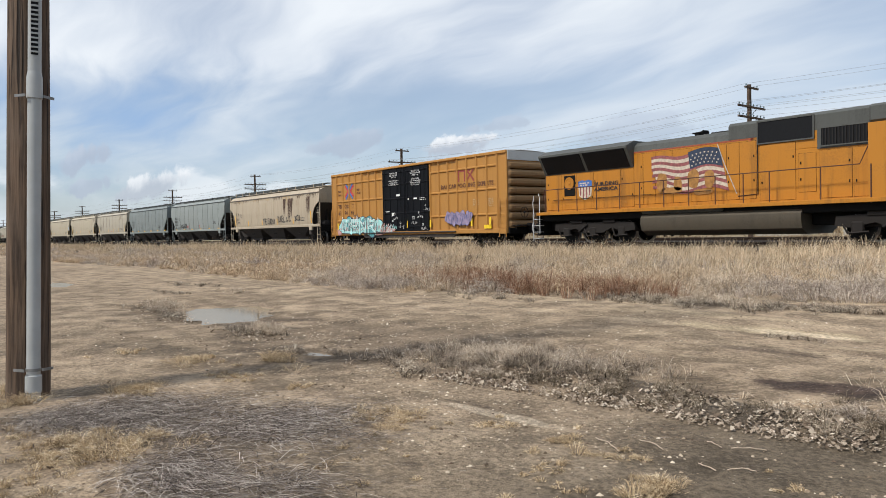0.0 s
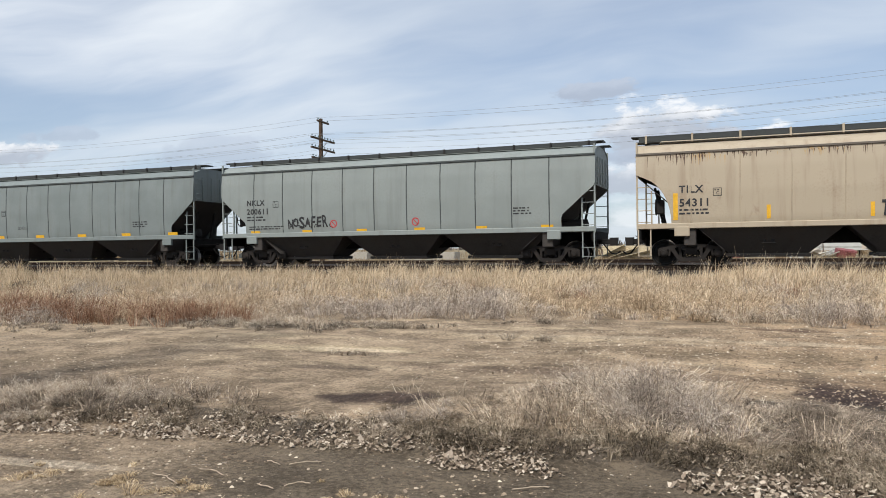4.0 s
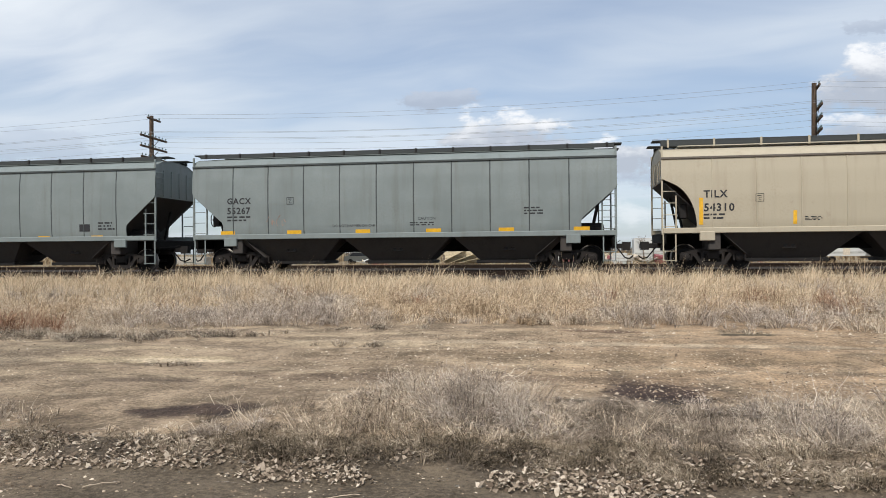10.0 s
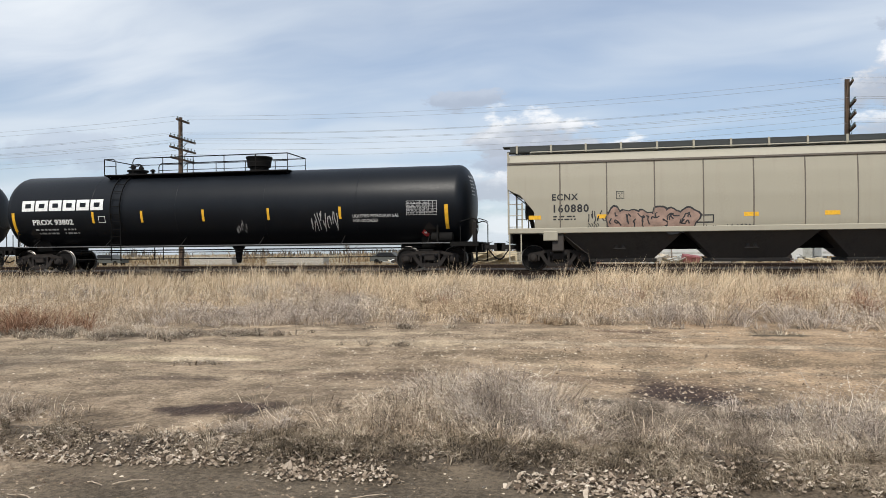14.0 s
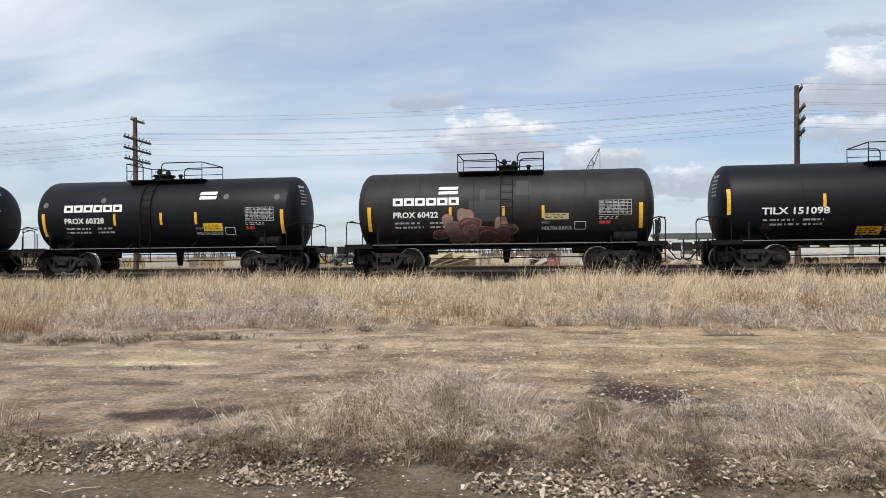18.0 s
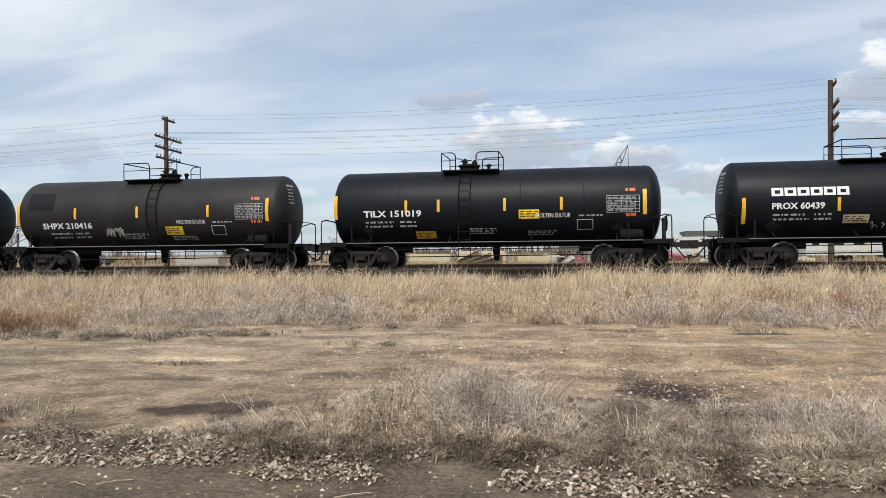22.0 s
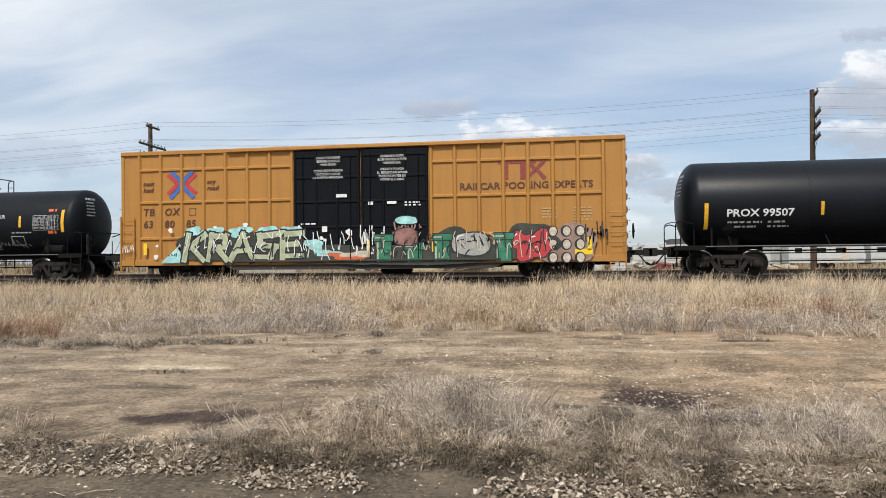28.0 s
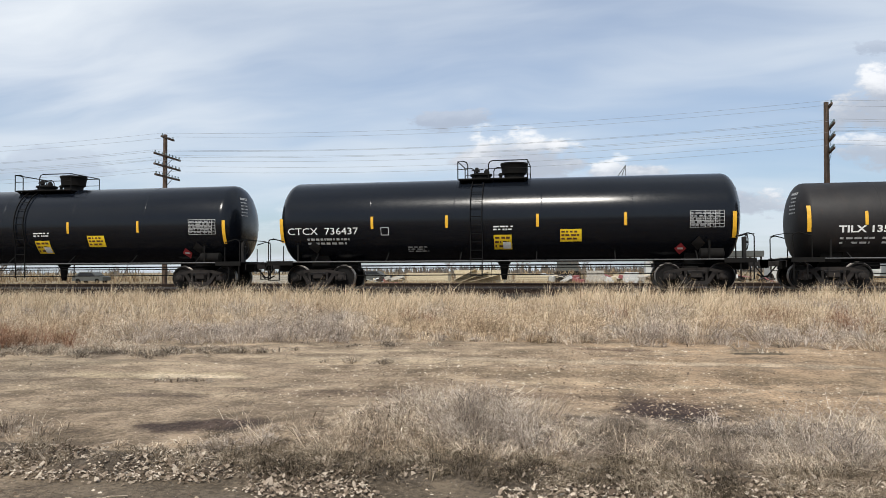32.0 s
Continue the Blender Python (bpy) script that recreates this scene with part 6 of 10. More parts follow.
# boxcars
def boxcar(left, right, label, art):
    hl = (right - left) / 2
    car = vehicle("boxcar", left, right, label, "boxcar", "cars of the freight train")
    z0, z1, w = 0.66, 5.02, 1.52

    def surf(z):
        return -w

    body = Mesh()
    body.box(-hl, hl, -w, w, z0 + 0.12, z1)
    part("body", body, M_YEL, car)
    for s in (-1, 1):
        part("side_sill", Mesh().box(-hl, hl, s * (w + 0.03) - 0.05, s * (w + 0.03) + 0.05, z0, z0 + 0.24, 0.02), M_YEL, car)
        part("top_chord", Mesh().box(-hl, hl, s * (w + 0.03) - 0.05, s * (w + 0.03) + 0.05, z1 - 0.14, z1 + 0.02, 0.02), M_YEL, car)
        fish = Mesh().prism([(-hl + 4.2, z0), (hl - 4.2, z0), (hl - 4.6, z0 - 0.18), (-hl + 4.6, z0 - 0.18)], s * w - 0.04, s * w + 0.04)
        part("fishbelly_sill", fish, M_CHUTE, car, "grimy deep centre sill edge")
        # posts and beads of the side walls, either hand of the doors
        d0, d1 = -2.48, 2.55
        for a, b, k in ((-hl + 0.75, d0 - 0.1, 7), (d1 + 0.1, hl - 0.75, 7)):
            for i in range(k + 1):
                x = a + (b - a) * i / k
                part("side_post", post_mesh(x, s * w, s * (w + 0.075), z0 + 0.24, z1 - 0.14), M_YEL, car)
            for z in (1.69, 3.07, 4.31):
                part("side_rib", rib_mesh(a, b, s * w, s * (w + 0.06), z), M_YEL, car)
        # ladders and corner castings
        for e in (-1, 1):
            a, b = sorted((e * (hl - 0.02), e * (hl - 0.55)))
            ladder(car, a, b, s * (w + 0.10), 0.45, 2.55, M_YEL, 6)
            a, b = sorted((e * (hl + 0.01), e * (hl - 0.12)))
            part("corner_casting", Mesh().box(a, b, s * w - 0.03, s * w + 0.05, z0, z1, 0.02), M_YEL, car)
        # doors
        for x0, x1 in ((d0, 0.03), (0.07, d1)):
            door = Mesh().box(x0, x1, min(s * w, s * (w + 0.09)), max(s * w, s * (w + 0.09)), z0 + 0.20, z1 - 0.15, 0.02)
            dr = part("door", door, M_DOOR, car, "black plug door")
            for i in range(4):
                x = x0 + 0.05 + (x1 - x0 - 0.1) * i / 3
                part("door_post", post_mesh(x, s * (w + 0.09), s * (w + 0.13), z0 + 0.25, z1 - 0.2, 0.05), M_DOOR, dr)
            for z in (1.15, 2.02, 2.95, 3.85, 4.62):
                part("door_rib", rib_mesh(x0, x1, s * (w + 0.09), s * (w + 0.125), z, 0.06), M_DOOR, dr)
            for x in (x0 + 0.35, x1 - 0.35):
                part("lock_rod", Mesh().tube([(x, s * (w + 0.16), z0 + 0.2), (x, s * (w + 0.16), z1 - 0.3)], 0.018, 6), M_DOOR, dr)
            part("door_track", Mesh().box(x0 - 2.4 if x0 < 0 else x0, x1 if x0 < 0 else x1 + 2.6, min(s * (w + 0.02), s * (w + 0.2)), max(s * (w + 0.02), s * (w + 0.2)), z0 + 0.10, z0 + 0.17, 0.01), M_CHUTE, car, "grimy door track")
        part("door_hood", Mesh().box(d0 - 2.6, d1 + 2.7, min(s * w, s * (w + 0.16)), max(s * w, s * (w + 0.16)), z1 - 0.13, z1 - 0.02, 0.015), M_YEL, car)
    # ends with pressed ribs
    for e in (-1, 1):
        rows = []
        k = 56
        for i in range(k + 1):
            z = z0 + 0.2 + (z1 - z0 - 0.75) * i / k
            u = (i * 8 / k) % 1.0
            out = 0.085 * (1 if 0.30 < u < 0.78 else 0.0 if u < 0.18 or u > 0.9 else 0.5)
            rows.append([(e * (hl + 0.005), -w + 0.05, z), (e * (hl + out), -w + 0.22, z), (e * (hl + out), w - 0.22, z), (e * (hl + 0.005), w - 0.05, z)])
        part("corrugated_end", Mesh().grid(rows), M_YEL2, car, "weathered end wall with pressed ribs")
        a, b = sorted((e * (hl + 0.005), e * (hl + 0.05)))
        part("end_cap", Mesh().box(a, b, -w + 0.02, w - 0.02, z1 - 0.5, z1, 0.01), M_ROOF, car, "white painted end cap")
        a, b = sorted((e * hl, e * (hl + 0.12)))
        part("end_sill", Mesh().box(a, b, -1.5, 1.5, z0 - 0.05, z0 + 0.3, 0.02), M_UNDER, car)
        g = Mesh()
        for q in range(6):
            g.tube([(e * (hl + 0.14), -1.45, 0.95 + q * 0.38), (e * (hl + 0.14), -1.0, 0.95 + q * 0.38)], 0.013, 5)
        part("end_grabs", g, M_YEL2, car)
        coupler(car, e * (hl + 0.3), e)
        part("crossover_platform", Mesh().box(min(e * hl, e * (hl + 0.42)), max(e * hl, e * (hl + 0.42)), -1.2, 1.2, 1.02, 1.06, 0.01), M_IRON, car)
        truck(car, e * (hl - 2.42))
    hand_brake(car, hl + 0.32, -0.6, 1.75, M_IRON)
    # roof sheets
    roof = Mesh()
    rows = [[(x, y, z1 + 0.05 * math.cos(y / w * math.pi / 2)) for x in (-hl, hl)] for y in [-w - 0.05 + (2 * w + 0.1) * k / 8 for k in range(9)]]
    roof.grid(rows)
    part("roof", roof, M_ROOF, car, "pale galvanised roof", smooth=40)
    for i in range(16):
        x = -hl + 0.2 + (2 * hl - 0.4) * i / 15
        rb = Mesh()
        rb.tube([(x, y, z1 + 0.02 + 0.05 * math.cos(y / w * math.pi / 2)) for y in [-w + 2 * w * k / 8 for k in range(9)]], 0.03, 5)
        part("roof_seam", rb, M_ROOF, car)
    part("underframe", Mesh().box(-hl + 0.3, hl - 0.3, -0.25, 0.25, 0.55, z0 + 0.15, 0.02), M_UNDER, car)
    for x in (-3.0, -1.0, 1.0, 3.0):
        part("cross_bearer", Mesh().box(x - 0.06, x + 0.06, -1.45, 1.45, 0.5, z0 + 0.12), M_UNDER, car)
    part("air_reservoir", Mesh().lathe([(-0.6, 0.06), (-0.55, 0.22), (0.55, 0.22), (0.6, 0.06)], "x", (1.2, -0.8, 0.5), 14), M_UNDER, car, smooth=40)
    sf = lambda z: -(w + 0.012)
    sd = lambda z: -(w + 0.135)
    # marks
    bay = [-hl + 0.75 + 0.876 * i for i in range(7)]
    letter(car, "next\nload", bay[0] + 0.16, 3.72, 0.17, M_BRL, sf, shear=0.2, bold=0.006)
    letter(car, "any\nroad", bay[3] + 0.14, 3.75, 0.17, M_BRL, sf, shear=0.2, bold=0.006)
    for pts, mat in (([(1.92, 4.13), (2.30, 3.80), (2.30, 3.72), (1.92, 3.39)], M_RED), ([(3.08, 4.13), (2.70, 3.80), (2.70, 3.72), (3.08, 3.39)], M_RED), ([(2.02, 4.30), (2.44, 3.88), (2.44, 3.64), (2.02, 3.22)], M_BLUE), ([(2.98, 4.30), (2.56, 3.88), (2.56, 3.64), (2.98, 3.22)], M_BLUE)):
        mb = Mesh()
        stroke(mb, [(-hl + a, b) for a, b in pts], 0.15, sf, 0.004 if mat is M_RED else 0.009)
        part("emblem_arm", mb, mat, car, "red and blue crossed emblem")
    for i, (up, down) in enumerate((("TB", "63"), ("OX", "80" if art == 2 else "94"), ("", "85" if art == 2 else "96"))):
        for tx, z in ((up, 2.58), (down, 2.12)):
            if tx:
                letter(car, tx, bay[i] + 0.15, z, 0.27, M_BRL, sf, shear=0.12, space=1.1, bold=0.008)
    frame_box(car, bay[2] + 0.30, bay[2] + 0.56, 2.56, 2.84, M_BRL, sf)
    em = Mesh()
    for a, b, q0, q1 in ((-0.30, 1.05, 4.16, 4.28), (-0.12, 0.08, 3.60, 4.16), (0.50, 0.72, 3.60, 4.16)):
        panel(em, 5.35 + a, 5.35 + b, q0, q1, sf, 0.006)
    stroke(em, [(6.05, 4.28), (6.38, 3.94), (6.05, 3.6)], 0.14, sf)
    stroke(em, [(6.72, 4.28), (6.42, 3.94), (6.72, 3.6)], 0.14, sf, 0.009)
    part("emblem", em, M_DRED, car, "faded dark red emblem")
    letter_w(car, "RAILCAR POOLING EXPERTS", 3.68, 3.27, 0.24, 4.65, M_BRL, sf, bold=0.006)
    words = (("CLOSE THIS DOOR", "BEFORE CLOSING", "MAIN DOOR"), ("CIERRE ESTA PUERTA", "ANTES DE CERRAR", "LA PUERTA PRINCIPAL")), (("CLOSE AND LOCK", "BOTH DOORS BEFORE", "MOVING CAR"), ("CIERRE Y PONGA", "EL SEGURO EN AMBAS", "PUERTAS ANTES DE", "MOVER EL CARRO"))
    for k, (up, down) in enumerate(words):
        for j, tx in enumerate(up + down):
            z = 4.52 - 0.125 * j - (0.10 if j >= len(up) else 0.0)
            wd = 0.062 * len(tx)
            letter_w(car, tx, (-1.15, 1.25)[k] - wd / 2, z, 0.085, wd, M_WHITE, sd)
    for x, z, a, b in ((-0.85, 3.1, 0.4, 0.12), (1.05, 2.82, 0.35, 0.10), (-1.4, 1.85, 0.2, 0.2), (0.35, 2.8, 0.18, 0.12), (-1.35, 1.5, 0.12, 0.1)):
        patch(car, "label_plate", x, x + a, z, z + b, M_WHITE, sd)
    bars(car, 1.7, 2.3, 2.72, 2.92, 2, M_WHITE, sd, 4)
    bars(car, -2.2, -1.6, 2.1, 2.2, 1, M_WHITE, sd, 5)
    bars(car, 6.6, 7.2, 2.2, 2.6, 4, M_OCHRE, sf, 6)
    bars(car, 7.7, 8.4, 2.1, 2.6, 5, M_OCHRE, sf, 7)
    for x in (-hl + 1.05, -hl + 3.1, -hl + 6.5, 0.35, 2.75, 6.6, hl - 1.25):
        patch(car, "reflector", x - 0.07, x + 0.07, 1.08, 1.52, M_REFW, sd, label="yellow reflective strip")
    patch(car, "yellow_plate", hl - 1.75, hl - 1.15, 0.92, 1.12, M_REFW, sd)
    if art == 1:
        for x, z, rx, rz in ((-hl + 1.6, 1.05, 0.6, 0.35), (-hl + 5.6, 1.0, 1.6, 0.30), (-hl + 7.4, 0.95, 0.8, 0.2)):
            mb = Mesh()
            fan(mb, blob(x, z, rx, rz, random.Random(int(x * 100)), 26, 0.4), sd, 0.003)
            part("graffiti_haze", mb, M_PINK, car)
        for i, (x, rx, rz) in enumerate(((1.9, 0.55, 0.5), (2.9, 0.7, 0.55), (4.1, 0.7, 0.6), (5.2, 0.75, 0.62), (6.3, 0.6, 0.35))):
            mb, mc = Mesh(), Mesh()
            fan(mb, blob(-hl + x, 1.3, rx + 0.05, rz + 0.05, random.Random(i + 80), 26, 0.35), sd, 0.0045 + 0.0002 * i)
            fan(mc, blob(-hl + x, 1.3, rx, rz, random.Random(i + 80), 26, 0.35), sd, 0.006 + 0.0002 * i)
            part("graffiti_outline", mb, M_NAVY, car)
            part("graffiti_fill", mc, M_CYAN2 if i % 2 else M_CYAN, car)
        wild(car, "CENR", -hl + 1.5, -hl + 6.1, 0.84, 1.72, M_CYAN, M_BLACKL, M_WHITE, sd, 207, 0.22, 0.04)
        scrawl(car, -hl + 1.6, -hl + 6.3, 0.85, 1.85, M_NAVY, lambda z: sd(z) - 0.016, 209, 12, 0.04)
        scrawl(car, -hl + 3.2, -hl + 3.8, 1.85, 2.25, M_NAVY, sd, 207, 6, 0.035)
        scrawl(car, -hl + 6.6, -hl + 8.2, 0.85, 1.4, M_WHITE, sd, 203, 16, 0.03)
        scrawl(car, -hl + 6.2, -hl + 8.6, 0.8, 1.4, M_CYAN, sd, 206, 10, 0.07)
        piece(car, 4.3, 6.6, 1.17, 1.93, M_LILAC, M_BLUEG, sd, 205, 5, None, 0.022, 0.4)
        scrawl(car, 4.25, 6.7, 1.12, 2.0, M_BLUEG, lambda z: sd(z) - 0.018, 206, 12, 0.035)
        scrawl(car, -hl + 1.5, -hl + 6.4, 0.9, 2.0, M_WHITE, lambda z: sd(z) - 0.019, 231, 22, 0.04)
        scrawl(car, -hl + 1.3, -hl + 7.6, 0.8, 1.5, M_PINK, lambda z: sd(z) - 0.002, 232, 18, 0.07)
        for k, (x, z, q) in enumerate(((-1.2, 1.9, 0.16), (-0.5, 1.35, 0.12), (0.9, 1.6, 0.18), (1.5, 1.95, 0.10), (1.9, 1.2, 0.14), (2.2, 2.35, 0.1), (-1.8, 1.1, 0.12))):
            frame_box(car, x, x + q * 1.2, z, z + q, M_WHITE, sd, 0.03)
            scrawl(car, x - 0.1, x + 0.5, z - 0.35, z - 0.05, M_WHITE, sd, 240 + k, 5, 0.025)
    else:
        for i, (x, rx, mt) in enumerate(((3.0, 0.35, M_CYAN), (3.8, 0.4, M_CYAN), (4.9, 0.45, M_CYAN), (6.0, 0.45, M_CYAN), (6.9, 0.4, M_CYAN))):
            mb = Mesh()
            fan(mb, blob(-hl + x, 1.9, rx, 0.20, random.Random(i), 20, 0.3), sd, 0.004 + 0.0004 * i)
            part("graffiti_haze", mb, mt, car)
        wild(car, "KRASE", -hl + 2.5, -hl + 7.35, 0.86, 1.80, M_SAGE, M_BLACKL, M_CREAM, sd, 211, 0.20, 0.06, M_SHADE)
        scrawl(car, -hl + 2.4, -hl + 7.4, 0.8, 1.9, M_BLACKL, lambda z: sd(z) - 0.018, 223, 14, 0.045)
        for i, (x, z, rr, mt) in enumerate(((2.1, 2.0, 0.14, M_WHITE), (2.3, 1.55, 0.09, M_ORANGE), (3.9, 2.08, 0.11, M_WHITE), (5.1, 2.16, 0.15, M_WHITE), (4.8, 2.17, 0.11, M_ORANGE), (5.85, 2.15, 0.13, M_ORANGE), (6.7, 2.13, 0.11, M_ORANGE), (7.2, 2.05, 0.09, M_WHITE), (7.25, 1.02, 0.11, M_WHITE), (1.55, 1.42, 0.09, M_WHITE), (1.5, 1.0, 0.15, M_WHITE), (8.05, 1.62, 0.12, M_WHITE), (9.1, 1.82, 0.2, M_WHITE), (9.1, 1.62, 0.09, M_ORANGE))):
            mb = Mesh()
            fan(mb, blob(-hl + x, z, rr * 0.62, rr * 0.62, random.Random(i + 5), 16, 0.25, 2.0), sd, 0.022 + 0.0004 * i)
            part("spray_dot", mb, mt, car)
        mb = Mesh().add([(-hl + x, -(w + 0.139), z) for x, z in ((1.7, 0.76), (2.5, 0.76), (2.5, 1.45), (2.3, 1.3), (1.95, 1.0))], [(0, 1, 2, 3, 4)])
        part("graffiti_fill", mb, M_CYAN, car)
        scrawl(car, -hl + 1.95, -hl + 2.4, 0.98, 1.2, M_NAVY, sd, 220, 4, 0.03)
        scrawl(car, -hl + 0.1, -hl + 0.6, 1.15, 1.5, M_WHITE, sd, 221, 7, 0.03)
        for i, (x0_, x1_, z0_, z1_, mt) in enumerate(((7.45, 8.1, 1.15, 1.6, M_CYAN), (7.8, 8.7, 0.95, 1.2, M_CYAN), (8.3, 9.9, 0.80, 1.08, M_ORANGE), (8.8, 10.0, 0.92, 1.12, M_CREAM))):
            mb = Mesh()
            fan(mb, blob(-hl + (x0_ + x1_) / 2, (z0_ + z1_) / 2, (x1_ - x0_) / 2, (z1_ - z0_) / 2, random.Random(i + 40), 22, 0.4), sd, 0.004 + 0.0008 * i)
            part("graffiti_haze", mb, mt, car)
        scrawl(car, -hl + 9.5, -hl + 10.4, 1.15, 2.1, M_WHITE, sd, 219, 14, 0.045)
        for i, (cx, cz, rx, rz, mt) in enumerate(((3.1, 0.98, 3.7, 0.34, M_SHADE), (-1.0, 1.0, 1.9, 0.36, M_SHADE), (7.5, 1.3, 0.95, 0.66, M_MAUVE), (6.2, 1.5, 0.9, 0.55, M_SHADE), (3.4, 1.45, 0.8, 0.42, M_SHADE))):
            mb = Mesh()
            fan(mb, blob(cx, cz, rx, rz, random.Random(i + 70), 30, 0.25), sd, 0.0025 + 0.0006 * i)
            part("graffiti_shade", mb, mt, car)
        scrawl(car, 0.5, 7.0, 0.75, 1.8, M_CREAM, lambda z: sd(z) - 0.021, 233, 26, 0.03)
        scrawl(car, -2.4, 0.6, 0.75, 1.9, M_WHITE, lambda z: sd(z) - 0.021, 234, 16, 0.03)
        scrawl(car, 0.4, 7.1, 0.75, 1.9, M_BLACKL, lambda z: sd(z) - 0.022, 235, 24, 0.04)
        scrawl(car, -hl + 2.2, -hl + 7.6, 1.0, 2.0, M_WHITE, lambda z: sd(z) - 0.021, 236, 16, 0.03)
        # upright green pipes and rounded shapes
        for x in (0.62, 1.75, 2.75, 4.95):
            tall = 1.72 if x != 1.75 else 1.4
            mb = Mesh()
            panel(mb, x, x + 0.58, 0.72, tall - 0.25, sd, 0.012)
            panel(mb, x - 0.07, x + 0.65, tall - 0.25, tall, sd, 0.013)
            part("graffiti_pipe", mb, M_PIPE, car, "sprayed green upright shape")
            mb = Mesh()
            stroke(mb, [(x + 0.08, 0.74), (x + 0.08, tall - 0.28)], 0.05, sd, 0.017)
            stroke(mb, [(x - 0.02, tall - 0.12), (x + 0.3, tall - 0.12)], 0.04, sd, 0.018)
            part("graffiti_highlight", mb, M_CREAM, car)
            mb = Mesh()
            for e in ([(x, 0.72), (x, tall - 0.25)], [(x + 0.58, 0.72), (x + 0.58, tall - 0.25)], [(x - 0.07, tall), (x + 0.65, tall)], [(x - 0.07, tall - 0.25), (x + 0.65, tall - 0.25)]):
                stroke(mb, e, 0.035, sd, 0.019)
            part("graffiti_line", mb, M_BLACKL, car)
        for i, (cx, cz, rx, rz, mt) in enumerate(((1.75, 1.62, 0.42, 0.32, M_ROSE), (1.76, 2.22, 0.40, 0.14, M_CYAN))):
            mb, mc = Mesh(), Mesh()
            fan(mb, blob(cx, cz, rx + 0.03, rz + 0.03, random.Random(i + 60), 22, 0.08), sd, 0.020 + 0.002 * i)
            fan(mc, blob(cx, cz, rx, rz, random.Random(i + 60), 22, 0.08), sd, 0.021 + 0.002 * i)
            part("graffiti_outline", mb, M_BLACKL, car)
            part("graffiti_fill", mc, mt, car)
        scrawl(car, 1.2, 2.3, 1.7, 2.2, M_MAUVE, sd, 222, 10, 0.06)
        scrawl(car, 0.6, 3.3, 0.8, 1.7, M_BLACKL, lambda z: sd(z) - 0.019, 224, 9, 0.035)
        piece(car, 3.55, 4.75, 0.82, 1.75, M_GREYS, M_BLACKL, sd, 215, 1, M_WHITE, 0.05, 0.05)
        piece(car, 5.55, 6.85, 0.75, 1.75, M_RED, M_BLACKL, sd, 216, 2, M_WHITE, 0.05, 0.5)
        for i in range(3):
            for j in range(3):
                mb, mc = Mesh(), Mesh()
                x, z = 6.95 + i * 0.47, 0.82 + j * 0.46
                fan(mb, [(x + 0.19 * math.cos(q * math.pi / 8), z + 0.2 * math.sin(q * math.pi / 8)) for q in range(16)], sd, 0.010)
                fan(mc, [(x + 0.02 + 0.13 * math.cos(q * math.pi / 8), z + 0.16 * math.sin(q * math.pi / 8)) for q in range(16)], sd, 0.015)
                part("graffiti_ring", mb, M_BLACKL, car)
                part("graffiti_disc", mc, M_CREAM, car)
        scrawl(car, 7.9, hl - 0.6, 1.2, 2.1, M_BLACKL, sd, 217, 14, 0.045)
    return car


GLYPHS = {
    "K": (((0.08, 0), (0.15, 1)), ((0.15, 0.45), (0.95, 1.0)), ((0.3, 0.55), (1.0, 0.0))),
    "R": (((0.08, 0), (0.12, 1)), ((0.1, 0.95), (0.85, 0.9)), ((0.85, 0.95), (0.75, 0.5)), ((0.8, 0.52), (0.2, 0.45)), ((0.4, 0.5), (0.95, 0.0))),
    "A": (((0.0, 0), (0.5, 1)), ((0.5, 1), (1.0, 0)), ((0.2, 0.32), (0.85, 0.38))),
    "S": (((0.95, 0.98), (0.1, 0.9)), ((0.1, 0.95), (0.25, 0.5)), ((0.15, 0.55), (0.95, 0.5)), ((0.9, 0.5), (0.65, 0.05)), ((0.75, 0.08), (0.0, 0.1))),
    "E": (((0.1, 0), (0.15, 1)), ((0.1, 0.93), (1.05, 0.97)), ((0.1, 0.52), (0.8, 0.55)), ((0.1, 0.08), (1.0, 0.1))),
    "C": (((0.95, 0.92), (0.2, 0.95)), ((0.2, 1.0), (0.08, 0.1)), ((0.05, 0.1), (1.05, 0.05))),
    "N": (((0.1, 0), (0.15, 1)), ((0.15, 1), (0.85, 0)), ((0.85, 0), (0.95, 1)))}


